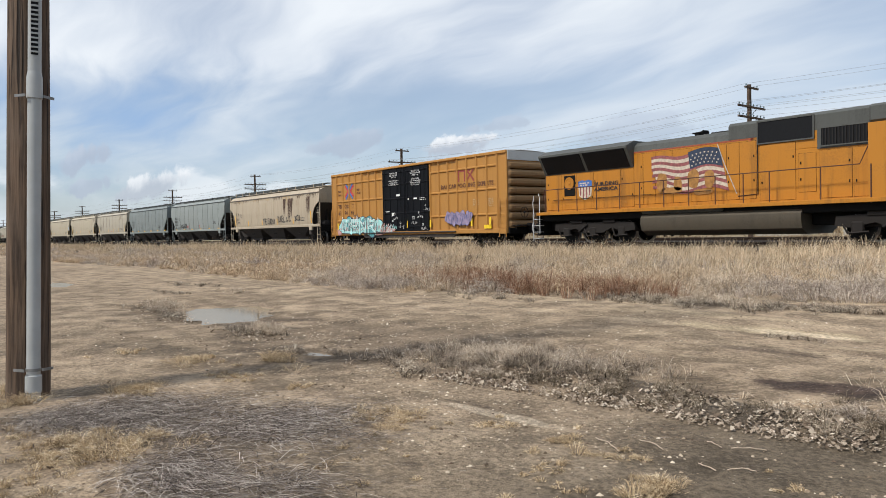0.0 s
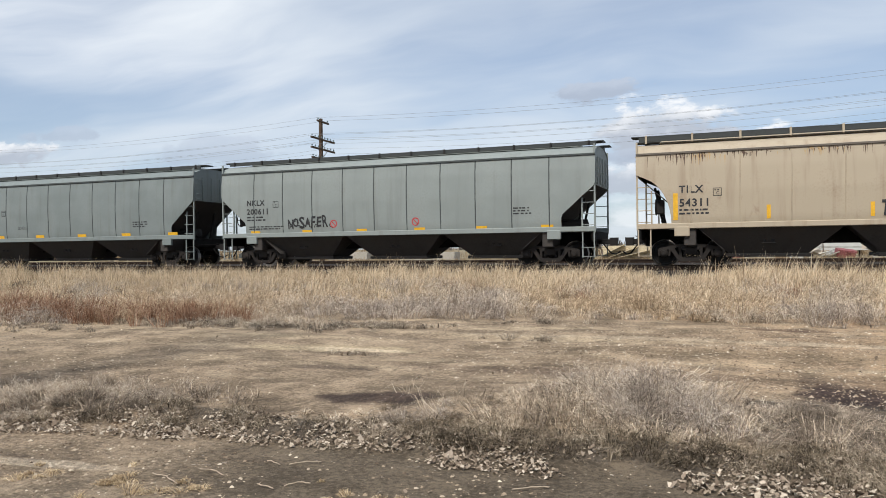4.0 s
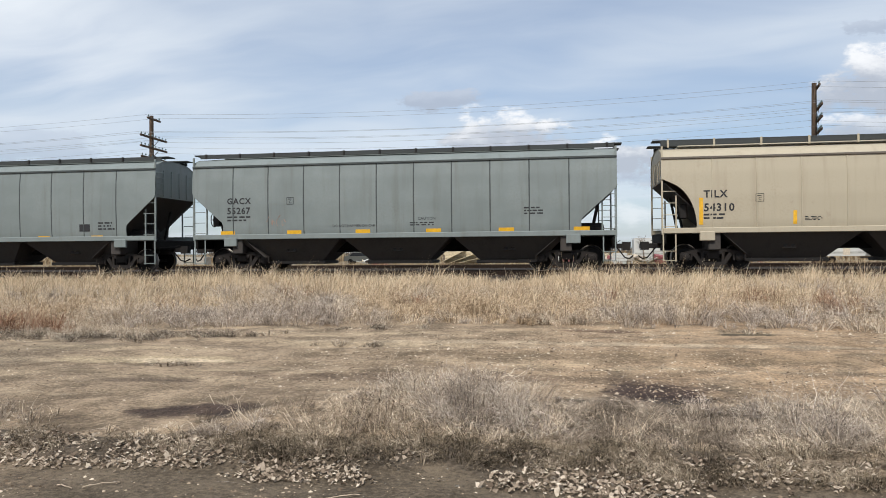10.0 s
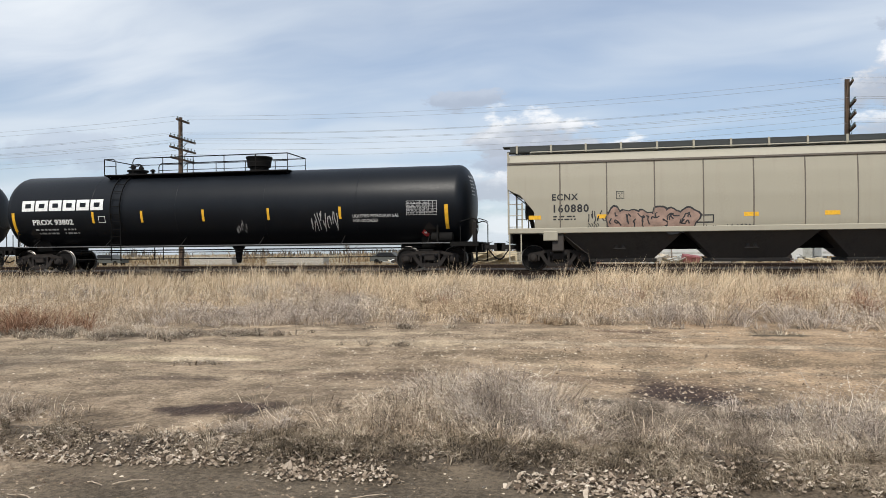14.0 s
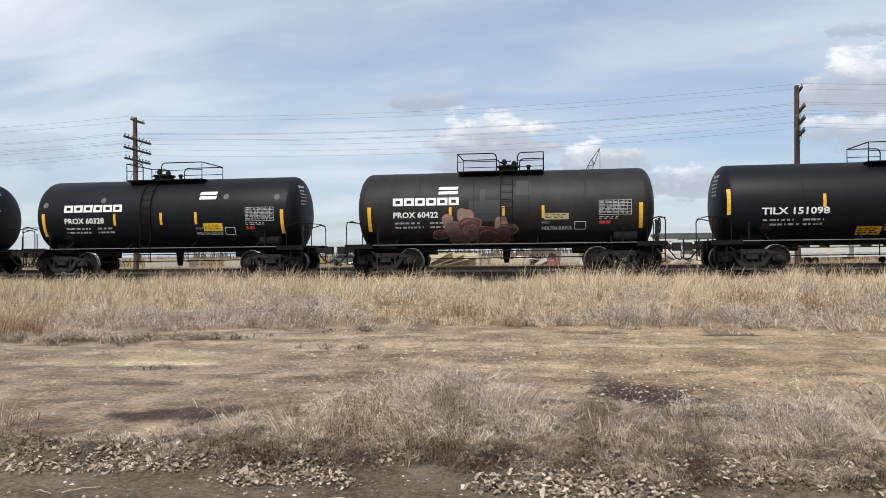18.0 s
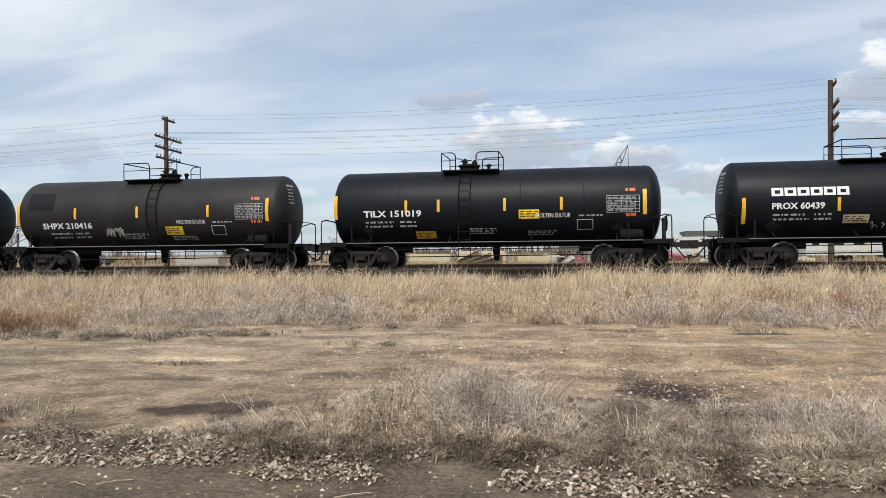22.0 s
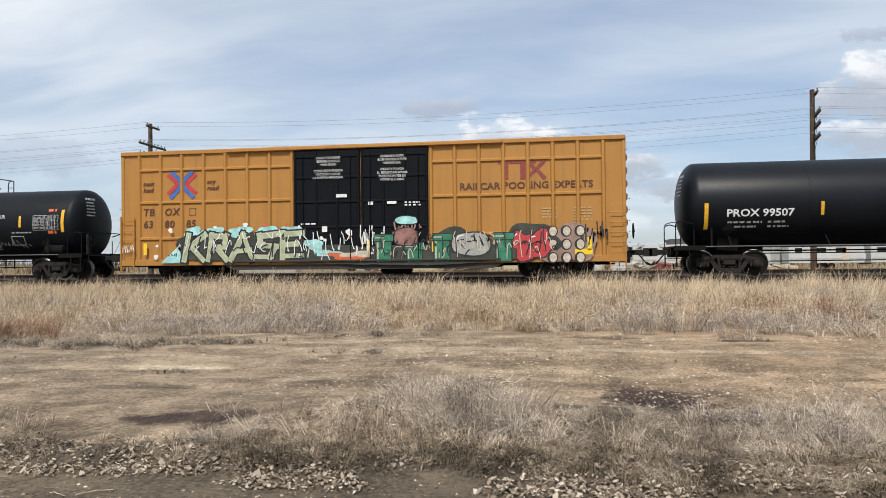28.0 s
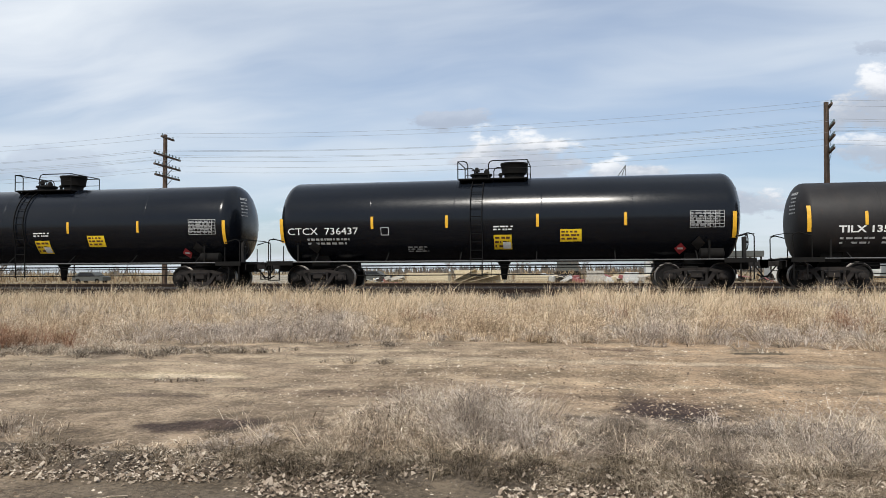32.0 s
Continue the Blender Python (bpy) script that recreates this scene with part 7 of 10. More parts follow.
def wild(parent, word, x0, x1, z0, z1, fill, line, high, surf, seed, w=0.24, edge=0.05, deep=None):
    """Sprayed block letters of broad straight bars: line, fill, a bright edge."""
    r = random.Random(seed)
    step = (x1 - x0) / len(word)
    if deep:
        mb = Mesh()
        fan(mb, blob((x0 + x1) / 2, (z0 + z1) / 2, (x1 - x0) / 2 * 1.04, (z1 - z0) / 2 * 1.06, r, 40, 0.08, 6.0), surf, 0.004)
        part("graffiti_shade", mb, deep, parent)
    q = 0
    for i, ch in enumerate(word):
        ox, lean, dz = x0 + i * step, r.uniform(-0.08, 0.16), r.uniform(-0.05, 0.05)
        bars_ = [[(ox + (0.08 + 0.86 * u) * step + lean * v, z0 + (z1 - z0) * v + dz) for u, v in seg] for seg in GLYPHS[ch]]
        for p0, p1 in bars_:
            q += 1
            a, b, c = Mesh(), Mesh(), Mesh()
            d = Vector((p1[0] - p0[0], p1[1] - p0[1])).normalized() * w * 0.45
            e0, e1 = (p0[0] - d.x, p0[1] - d.y), (p1[0] + d.x, p1[1] + d.y)
            k = w * r.uniform(0.8, 1.15)
            g = d.normalized() * edge
            stroke(a, [(e0[0] - g.x, e0[1] - g.y), (e1[0] + g.x, e1[1] + g.y)], k + 2 * edge, surf, 0.008 + 0.0001 * q)
            stroke(b, [e0, e1], k, surf, 0.013 + 0.0001 * q)
            n = Vector((-d.y, d.x)).normalized() * k * 0.34
            n = n if n.y >= 0 else -n
            stroke(c, [(e0[0] * 0.9 + e1[0] * 0.1 + n.x, e0[1] * 0.9 + e1[1] * 0.1 + n.y), (e0[0] * 0.2 + e1[0] * 0.8 + n.x, e0[1] * 0.2 + e1[1] * 0.8 + n.y)], 0.03, surf, 0.0175 + 0.0001 * q)
            part("graffiti_outline", a, line, parent)
            part("graffiti_fill", b, fill, parent)
            part("graffiti_highlight", c, high, parent)


def post_mesh(x, y0, y1, z0, z1, w=0.085):
    a = w * 0.45
    poly = [(x - w, y0), (x - a, y1), (x + a, y1), (x + w, y0)]
    vs = [(p, q, z) for z in (z0, z1) for p, q in poly]
    return Mesh().add(vs, [(0, 1, 2, 3), (7, 6, 5, 4), (0, 4, 5, 1), (1, 5, 6, 2), (2, 6, 7, 3)])


def rib_mesh(x0, x1, y0, y1, z, w=0.07):
    a = w * 0.45
    poly = [(y0, z - w), (y1, z - a), (y1, z + a), (y0, z + w)]
    return Mesh().prism_x(poly, x0, x1)


boxcar(-47.9, -29.07, "yellow high-cube boxcar with black doors and cyan graffiti", 1)
boxcar(-465.6, -446.67, "yellow high-cube boxcar with black doors and colourful graffiti", 2)


# locomotive
def locomotive():
    # local x: 0 at the rear coupler end, hood forward
    car = empty("locomotive", -27.2, TRACK_Y, CAR_Z, "yellow and grey diesel locomotive with a flag mural", "locomotive", "cars of the freight train")
    TRAIN.append((car, -27.2))
    w, hw = 1.55, 0.98
    deck = 1.62
    part("frame", Mesh().box(0.45, 22.2, -w + 0.25, w - 0.25, deck - 0.42, deck - 0.1, 0.03), M_UNDER, car)
    part("deck_edge", Mesh().box(0.3, 22.25, -w, w, deck - 0.12, deck + 0.03, 0.01), M_LOCO, car)
    # long hood
    part("long_hood", Mesh().box(0.45, 16.0, -hw, hw, deck, 3.56, 0.02), M_LOCO, car)
    part("upper_hood", Mesh().box(5.85, 14.1, -hw, hw, 3.56, 4.20, 0.01), M_LOCO, car)
    top = Mesh().prism_x([(-hw - 0.004, 4.17), (-hw + 0.05, 4.42), (-hw + 0.25, 4.58), (hw - 0.25, 4.58), (hw - 0.05, 4.42), (hw + 0.004, 4.17)], 5.85, 10.7)
    part("hood_top", top, M_LGREY, car, "grey hood top", smooth=20)
    for s in (-1, 1):
        y0, y1 = sorted((s * (hw + 0.002), s * (hw + 0.008)))
        st = Mesh().box(5.9, 11.65, y0, y1, 4.11, 4.17)
        st.beam((11.62, s * (hw + 0.005), 4.15), (11.2, s * (hw + 0.005), 3.88), 0.006, 0.06)
        part("stripe", st, M_RUSTR, car, "faded red stripe")
    # radiator with flared sides
    rad = Mesh().prism_x([(-hw - 0.02, 3.50), (-w + 0.06, 4.36), (-w + 0.06, 4.45), (-1.0, 4.68), (1.0, 4.68), (w - 0.06, 4.45), (w - 0.06, 4.36), (hw + 0.02, 3.50)], 0.45, 5.95)
    part("radiator_housing", rad, M_LGREY, car, "flared grey radiator housing")
    for s in (-1, 1):
        y0, y1 = s * (hw + 0.055), s * (w - 0.035)
        for a, b in ((0.62, 3.15), (3.33, 5.78)):
            g = Mesh().add([(a, y0, 3.54), (b, y0, 3.54), (b, y1, 4.34), (a, y1, 4.34), (a, y0 - s * 0.03, 3.56), (b, y0 - s * 0.03, 3.56), (b, y1 - s * 0.03, 4.36), (a, y1 - s * 0.03, 4.36)], [(0, 1, 2, 3), (0, 4, 5, 1), (3, 2, 6, 7), (0, 3, 7, 4), (1, 5, 6, 2)])
            part("radiator_grille", g, M_GRILLE, car, "dark radiator intake grille")
    for x in (1.7, 3.2, 4.7):
        part("radiator_fan", Mesh().lathe([(4.64, 0.62), (4.74, 0.62), (4.76, 0.5), (4.72, 0.1)], "z", (x, 0, 0), 20), M_LGREY, car, smooth=40)
    # dynamic brake and central air intake block
    part("brake_block", Mesh().prism_x([(-hw - 0.01, 4.18), (-hw - 0.01, 4.72), (-hw + 0.12, 4.84), (hw - 0.12, 4.84), (hw + 0.01, 4.72), (hw + 0.01, 4.18)], 10.6, 14.15), M_LGREY, car, "grey raised dynamic brake housing")
    part("intake_block", Mesh().prism_x([(-hw - 0.03, 3.50), (-hw - 0.03, 4.72), (-hw + 0.12, 4.84), (hw - 0.12, 4.84), (hw + 0.03, 4.72), (hw + 0.03, 3.50)], 14.1, 16.0), M_LGREY, car, "grey raised air intake housing")
    for s in (-1, 1):
        for a, b, z0, z1, y in ((11.86, 13.95, 3.93, 4.72, hw + 0.012), (14.26, 15.87, 3.60, 4.21, hw + 0.032)):
            y0, y1 = sorted((s * y, s * (y + 0.03)))
            part("intake_screen", Mesh().box(a, b, y0, y1, z0, z1, 0.005), M_GRILLE, car, "dark intake screen")
            rim = Mesh()
            y0, y1 = sorted((s * y, s * (y + 0.05)))
            for bx in ((a - 0.05, a, z0 - 0.05, z1 + 0.05), (b, b + 0.05, z0 - 0.05, z1 + 0.05), (a, b, z0 - 0.05, z0), (a, b, z1, z1 + 0.05)):
                rim.box(bx[0], bx[1], y0, y1, bx[2], bx[3])
            part("screen_rim", rim, M_LGREY, car)
            for k in range(14 if a > 14 else 0):
                x = a + (b - a) * (k + 0.5) / 14
                part("screen_slat", Mesh().box(x - 0.016, x + 0.016, min(s * (y + 0.03), s * (y + 0.055)), max(s * (y + 0.03), s * (y + 0.055)), z0, z1), M_IRON, car)
    part("exhaust_stack", Mesh().box(9.4, 10.2, -0.35, 0.35, 4.56, 4.68, 0.03), M_IRON, car)
    horn = Mesh()
    for y in (-0.15, 0.0, 0.15):
        horn.lathe([(-0.25, 0.03), (0.15, 0.04), (0.3, 0.10)], "x", (8.65, y, 4.76), 10)
    horn.box(8.55, 8.75, -0.2, 0.2, 4.57, 4.72)
    part("air_horn", horn, M_UNDER, car)
    # hood doors on a dark backing that shows in the gaps
    rd = random.Random(5)
    edges = [5.95, 6.45, 7.1, 8.0, 8.9, 9.8, 10.5, 11.05, 11.75]
    low = [0.55, 1.55, 2.55, 3.6, 5.2, 5.95]
    for s in (-1, 1):
        def gap(x0, x1, z0, z1):
            y0, y1 = sorted((s * hw, s * (hw + 0.004)))
            part("door_gap", Mesh().box(x0, x1, y0, y1, z0, z1), M_UNDER, car, "dark gaps between the hood doors")

        def leaf(x0, x1, z0, z1):
            y0, y1 = sorted((s * (hw + 0.004), s * (hw + 0.016)))
            d = part("hood_door", Mesh().box(x0 + 0.008, x1 - 0.008, y0, y1, z0 + 0.008, z1 - 0.008, 0.004), M_LOCO, car)
            for z in (z0 + (z1 - z0) * 0.3, z0 + (z1 - z0) * 0.72):
                x = x0 + 0.07 if rd.random() < 0.5 else x1 - 0.11
                y2, y3 = sorted((s * (hw + 0.016), s * (hw + 0.032)))
                part("door_latch", Mesh().box(x, x + 0.04, y2, y3, z, z + 0.09), M_UNDER, d)

        gap(5.95, 11.75, deck + 0.2, 4.06)
        for x0, x1 in zip(edges, edges[1:]):
            leaf(x0, x1, deck + 0.2, 4.06)
        gap(0.55, 5.95, deck + 0.12, 3.46)
        for x0, x1 in zip(low, low[1:]):
            leaf(x0, x1, deck + 0.12, 3.46)
        for x0, x1, z0, z1 in ((11.9, 13.3, deck + 0.1, 3.86), (13.4, 14.05, deck + 0.35, 3.4), (14.15, 15.3, deck + 0.1, 3.44), (15.35, 15.95, deck + 0.1, 3.44)):
            gap(x0, x1, z0, z1)
            leaf(x0, x1, z0, z1)
        y0, y1 = sorted((s * hw, s * (hw + 0.05)))
        part("hood_pipe", Mesh().tube([(11.82, s * (hw + 0.03), 4.15), (11.82, s * (hw + 0.03), 2.0), (11.0, s * (hw + 0.03), 1.95)], 0.02, 6), M_IRON, car)
        part("joint_cover", Mesh().box(15.94, 16.02, y0, y1, deck, 4.75), M_IRON, car, "dark joint between hood and cab")
    # cab and nose
    part("cab", Mesh().prism([(16.03, deck), (19.6, deck), (19.6, 3.4), (19.4, 4.16), (16.03, 4.16)], -w + 0.05, w - 0.05), M_LOCO, car)
    part("cab_roof", Mesh().box(16.03, 19.4, -w + 0.08, w - 0.08, 4.16, 4.78, 0.08), M_LGREY, car)
    part("nose", Mesh().prism([(19.6, deck), (21.3, deck), (21.2, 3.1), (20.8, 3.5), (19.6, 3.65)], -1.25, 1.25), M_LOCO, car)
    for s in (-1, 1):
        for a, b in ((17.5, 18.3), (18.4, 19.1)):
            part("cab_window", Mesh().box(a, b, min(s * (w - 0.06), s * (w - 0.03)), max(s * (w - 0.06), s * (w - 0.03)), 3.35, 4.05, 0.005), M_GLASS, car, "dark cab side window")
    part("windscreen", Mesh().box(19.42, 19.56, -1.2, 1.2, 3.6, 4.1, 0.02), M_GLASS, car)
    # fuel tank, trucks
    tank = Mesh().prism_x([(-1.25, 1.42), (-1.42, 1.22), (-1.44, 0.95), (-1.34, 0.66), (-0.95, 0.44), (0.95, 0.44), (1.34, 0.66), (1.44, 0.95), (1.42, 1.22), (1.25, 1.42)], 6.6, 13.7)
    part("fuel_tank", tank, paint("fuel tank grey", (0.075, 0.060, 0.040), 0.65, (0.022, 0.017, 0.013), 0.7, 0.6, fade=0.05), car, "dusty grey fuel tank", smooth=30)
    for s in (-1, 1):
        part("air_reservoir", Mesh().lathe([(6.6, 0.05), (6.65, 0.13), (10.5, 0.13), (10.55, 0.05)], "x", (0, s * 1.28, 1.5), 14), M_LGREY, car, smooth=40)
    sf = Mesh()
    sf.prism([(-2.45, 0.62), (-2.4, 0.95), (-1.2, 1.02), (0, 0.98), (1.2, 1.02), (2.4, 0.95), (2.45, 0.62), (1.9, 0.55), (1.1, 0.72), (0.6, 0.5), (-0.6, 0.5), (-1.1, 0.72), (-1.9, 0.55)], -0.08, 0.08)
    for x in (-1.0, 1.0):
        sf.box(x - 0.35, x + 0.35, -0.13, 0.13, 0.95, 1.12, 0.02)
    ws = wheelset_mesh(0.533)
    for x0, x1 in ((0.5, 6.55), (13.75, 20.5)):
        part("underfloor_gear", Mesh().box(x0, x1, -0.75, 0.75, 0.75, 1.3, 0.05), M_UNDER, car, "dark gear over the truck")
    for cx in (3.65, 17.2):
        t = part("truck", Mesh().box(-2.3, 2.3, -0.9, 0.9, 0.55, 0.85, 0.05), M_TRUCK, car, "grimy cast steel three-axle truck", at=(cx, 0, LIFT))
        for s in (-1, 1):
            part("side_frame", sf, M_TRUCK, t, at=(0, s * 1.08, 0))
            for x in (-1.68, 0.0, 1.68):
                part("journal_box", Mesh().box(x - 0.2, x + 0.2, -0.1, 0.1, 0.36, 0.76, 0.04), M_TRUCK, t, at=(0, s * 1.1, 0))
                part("brake_rigging", Mesh().tube([(x - 0.5, 0, 0.7), (x - 0.3, 0.04 * s, 0.35), (x + 0.4, 0.04 * s, 0.4)], 0.04, 5), M_TRUCK, t, at=(0, s * 1.18, 0))
            part("damper", Mesh().tube([(-0.85, 0, 0.55), (-0.3, 0, 0.9)], 0.05, 8), M_IRON, t, at=(0, s * 1.2, 0))
        for x in (-1.68, 0.0, 1.68):
            k = part("wheelset", ws, [M_WHEEL, M_STEEL], t, smooth=35, at=(x, 0, 0.533))
            WHEELS.append((k, car, cx, Vector((x, 0, 0.533)), 0.533))
    # handrails
    for s in (-1, 1):
        y = s * (w - 0.04)
        xs = [0.9, 1.78, 3.0, 4.2, 5.55, 6.65, 7.89, 9.1, 10.31, 11.51, 12.56, 14.45, 16.12]
        for x in xs:
            part("stanchion", Mesh().tube([(x, y, deck - 0.15), (x, y, deck + 1.16)], 0.024, 6), M_RUSTP, car, "rusty handrail post")
        part("handrail", Mesh().tube([(0.75, y, deck + 0.55), (0.85, y, deck + 1.12), (14.45, y, deck + 1.18), (15.76, y, deck + 1.18), (16.07, y * 0.98, deck + 1.88)], 0.02, 6), M_RUSTP, car, smooth=50)
        part("lower_rail", Mesh().tube([(1.0, s * (hw + 0.05), deck + 0.62), (9.8, s * (hw + 0.05), deck + 0.62)], 0.012, 5), M_IRON, car)
        st = Mesh()
        for z in (0.35, 0.68, 1.0, 1.32):
            st.box(0.05, 0.45, y - 0.18 * s - 0.16, y - 0.18 * s + 0.16, z - 0.015, z + 0.015)
        st.beam((0.05, y, 0.25), (0.05, y, deck), 0.03, 0.05, up=(0, 1, 0))
        part("step_well", st, M_DIMW, car, "pale edged steps")
        gr = Mesh().tube([(0.0, y, 0.7), (-0.02, y, 1.0), (0.1, y, 1.5), (0.02, y, 2.1), (0.1, y, 2.5)], 0.015, 6)
        gr.tube([(0.5, y, 0.6), (0.5, y, 2.4), (0.42, y, 2.6)], 0.015, 6)
        part("step_grab", gr, M_WHITE, car, "white grab irons", smooth=50)
    part("end_plate", Mesh().box(0.25, 0.4, -1.45, 1.45, 0.5, deck, 0.02), M_UNDER, car)
    part("pilot", Mesh().box(22.05, 22.25, -1.45, 1.45, 0.2, deck, 0.03), M_LGREY, car)
    coupler(car, 0.2, -1)
    coupler(car, 22.2, 1)
    sd = lambda z: -(hw + 0.034)
    # shield of plain shapes
    x, z = 2.66, 2.78
    sh = Mesh().add([(x + a, sd(0) - 0.004, z + b) for a, b in ((0, 0), (0.85, 0), (0.85, 0.28), (0.62, 0.34), (0.42, 0.30), (0.22, 0.34), (0, 0.28))], [(0, 1, 2, 3, 4, 5, 6)])
    part("shield_top", sh, M_BLUE, car, "blue shield head")
    sh = Mesh().add([(x + a, sd(0) - 0.003, z + b) for a, b in ((0, 0), (0.85, 0), (0.80, -0.42), (0.42, -0.62), (0.05, -0.42))], [(0, 1, 2, 3, 4)])
    part("shield_field", sh, M_CREAM, car)
    for k in range(4):
        patch(car, "shield_stripe", x + 0.10 + k * 0.19, x + 0.17 + k * 0.19, z - 0.40 - 0.12 * (k in (1, 2)), z, M_PINKW, sd, 0.007)
    bars(car, x + 0.1, x + 0.75, z + 0.05, z + 0.24, 2, M_CREAM, sd, 3, eps=0.009, fill=0.6)
    letter_w(car, "BUILDING", 3.65, 2.80, 0.17, 1.4, M_BLACKL, sd, bold=0.006)
    letter_w(car, "AMERICA", 3.65, 2.56, 0.17, 1.4, M_BLACKL, sd, bold=0.006)
    part("fan_opening", Mesh().box(1.72, 2.45, -hw - 0.036, -hw, 2.40, 3.40, 0.02), M_UNDER, car, "dark recessed opening")
    fanm = Mesh().lathe([(-hw - 0.036, 0.30), (-hw - 0.07, 0.30), (-hw - 0.07, 0.24), (-hw - 0.05, 0.22), (-hw - 0.05, 0.08), (-hw - 0.08, 0.06)], "y", (2.08, 0, 3.02), 18)
    part("fan_cover", fanm, M_LOCO, car, smooth=40)
    # worn flag mural: wavy stripes and a canton
    fx0, fx1 = 6.92, 10.2

    def fz(u, v):
        return 2.35 + 1.45 * v + (0.13 - 0.05 * v) * math.sin(u * 9.0 + 0.8) + 0.22 * u * v - 0.12 * u

    def fx(u, v):
        return fx0 + (fx1 - fx0) * u + 0.42 * u * (1 - v)

    rm = random.Random(8)
    for k in range(11):
        u0, u1 = (0.0, 1.0) if k > 5 else (rm.uniform(0.0, 0.08), 1.0)
        rows = [[(fx(u0 + (u1 - u0) * i / 24, (k + j) / 11), sd(0) - 0.002, fz(u0 + (u1 - u0) * i / 24, (k + j) / 11)) for i in range(25)] for j in (0, 1)]
        part("flag_stripe", Mesh().grid(rows), M_PINKW if k % 2 == 0 else M_CREAM, car, "faded flag stripe")
    rows = [[(fx(0.56 + 0.44 * i / 10, 0.60 + 0.40 * j / 4), sd(0) - 0.007, fz(0.56 + 0.44 * i / 10, 0.60 + 0.44 * j / 4)) for i in range(11)] for j in range(5)]
    part("flag_canton", Mesh().grid(rows), M_NAVY, car, "dark blue star field")
    star = Mesh()
    for i in range(7):
        for j in range(4):
            u, v = 0.59 + 0.40 * (i + 0.5 * (j % 2)) / 7.2, 0.64 + 0.34 * j / 4
            cx, cz = fx(u, v), fz(u, v) + 0.04
            star.add([(cx + (0.05 if q % 2 == 0 else 0.02) * math.sin(q * math.pi / 5), sd(0) - 0.011, cz + (0.05 if q % 2 == 0 else 0.02) * math.cos(q * math.pi / 5)) for q in range(10)], [tuple(range(10))])
    part("flag_stars", star, M_CREAM, car)
    for cx, cz, rx, rz in ((7.45, 2.72, 0.26, 0.40), (8.25, 2.62, 0.20, 0.30), (9.0, 2.78, 0.26, 0.40), (9.75, 2.72, 0.22, 0.38), (7.95, 2.35, 0.5, 0.14), (9.45, 2.22, 0.45, 0.12)):
        mb = Mesh()
        fan(mb, blob(cx, cz, rx, rz, rm, 22, 0.10), sd, 0.013)
        part("worn_patch", mb, M_WORN, car, "worn yellow patch in the mural")
    mb = Mesh()
    stroke(mb, [(10.12, 4.1), (10.45, 3.2), (10.95, 2.05)], 0.035, sd, 0.010)
    part("mural_staff", mb, M_DIMW, car)
    return car


locomotive()


# ---- the ground ----


def value_noise(x, y, scale, seed=0):
    """Smooth lattice noise in 0..1, for arrays."""
    g = np.random.default_rng(seed).random((256, 256))
    u, v = np.asarray(x) / scale + 1000.3, np.asarray(y) / scale + 1000.7
    i, j = np.floor(u).astype(int), np.floor(v).astype(int)
    a, b = u - i, v - j
    a, b = a * a * (3 - 2 * a), b * b * (3 - 2 * b)
    i, j = i % 256, j % 256
    i2, j2 = (i + 1) % 256, (j + 1) % 256
    return g[i, j] * (1 - a) * (1 - b) + g[i2, j] * a * (1 - b) + g[i, j2] * (1 - a) * b + g[i2, j2] * a * b


def fbm(x, y, scale, seed=0, k=4):
    return sum(value_noise(x, y, scale / 2 ** i, seed + i) / 2 ** i for i in range(k)) / sum(1 / 2 ** i for i in range(k))


PUDDLES = ((-15.0, 5.80, 1.72, 1.0, -0.37), (-8.85, 4.66, 0.24, 0.10, 0.3), (-29.6, 5.25, 1.9, 0.5, -0.17))


def grass_edge(x):
    """The near edge of the grassy bank."""
    return np.interp(x, [-400, -60, -36, -22, -16, -12, -9.7, -5.4, -2.5, 2, 6, 40], [9.5, 9.6, 11.0, 10.4, 10.6, 12.2, 13.5, 14.1, 14.9, 14.6, 14.1, 14.5])


def ground_z(x, y):
    x, y = np.asarray(x, float), np.asarray(y, float)
    z = np.interp(y, [-2000, 9, 12, 15, 18, 22, 25, 26.2, 29.9, 31.5, 34, 38, 41, 46, 4000], [0, 0.02, 0.09, 0.14, 0.20, 0.32, 0.44, 0.50, 0.50, 0.42, 0.48, 0.48, 0.25, 0.20, 0.20])
    near = np.clip((60 - np.abs(x)) / 30, 0, 1) * np.clip((40 - y) / 10, 0, 1)
    row_w = np.clip((x + 7.5) / 1.5, 0, 1)
    z = z + row_w * 0.08 * np.exp(-((y - 5.75 - 0.12 * np.sin(x * 0.8)) / 0.33) ** 2)
    z = z + np.clip((x + 3.8) / 1.5, 0, 1) * 0.10 * np.exp(-((y - 7.3) / 0.9) ** 2) * (0.6 + 0.8 * fbm(x, y, 1.2, 5))
    z = z - near * 0.035 * (np.exp(-((y - 10.4 - 0.15 * np.sin(x * 0.3)) / 0.35) ** 2) + np.exp(-((y - 12.3 - 0.15 * np.sin(x * 0.3)) / 0.35) ** 2))
    z = z + near * (0.07 * (fbm(x, y, 2.6, 11) - 0.5) + 0.030 * (fbm(x, y * 1.6, 0.5, 21, 3) - 0.5))
    for cx, cy, rx, ry, a in PUDDLES:
        u = (x - cx) * math.cos(a) + (y - cy) * math.sin(a)
        v = -(x - cx) * math.sin(a) + (y - cy) * math.cos(a)
        z = z - 0.075 * np.exp(-(((u / rx) ** 2 + (v / ry) ** 2)) * 0.9)
    return z


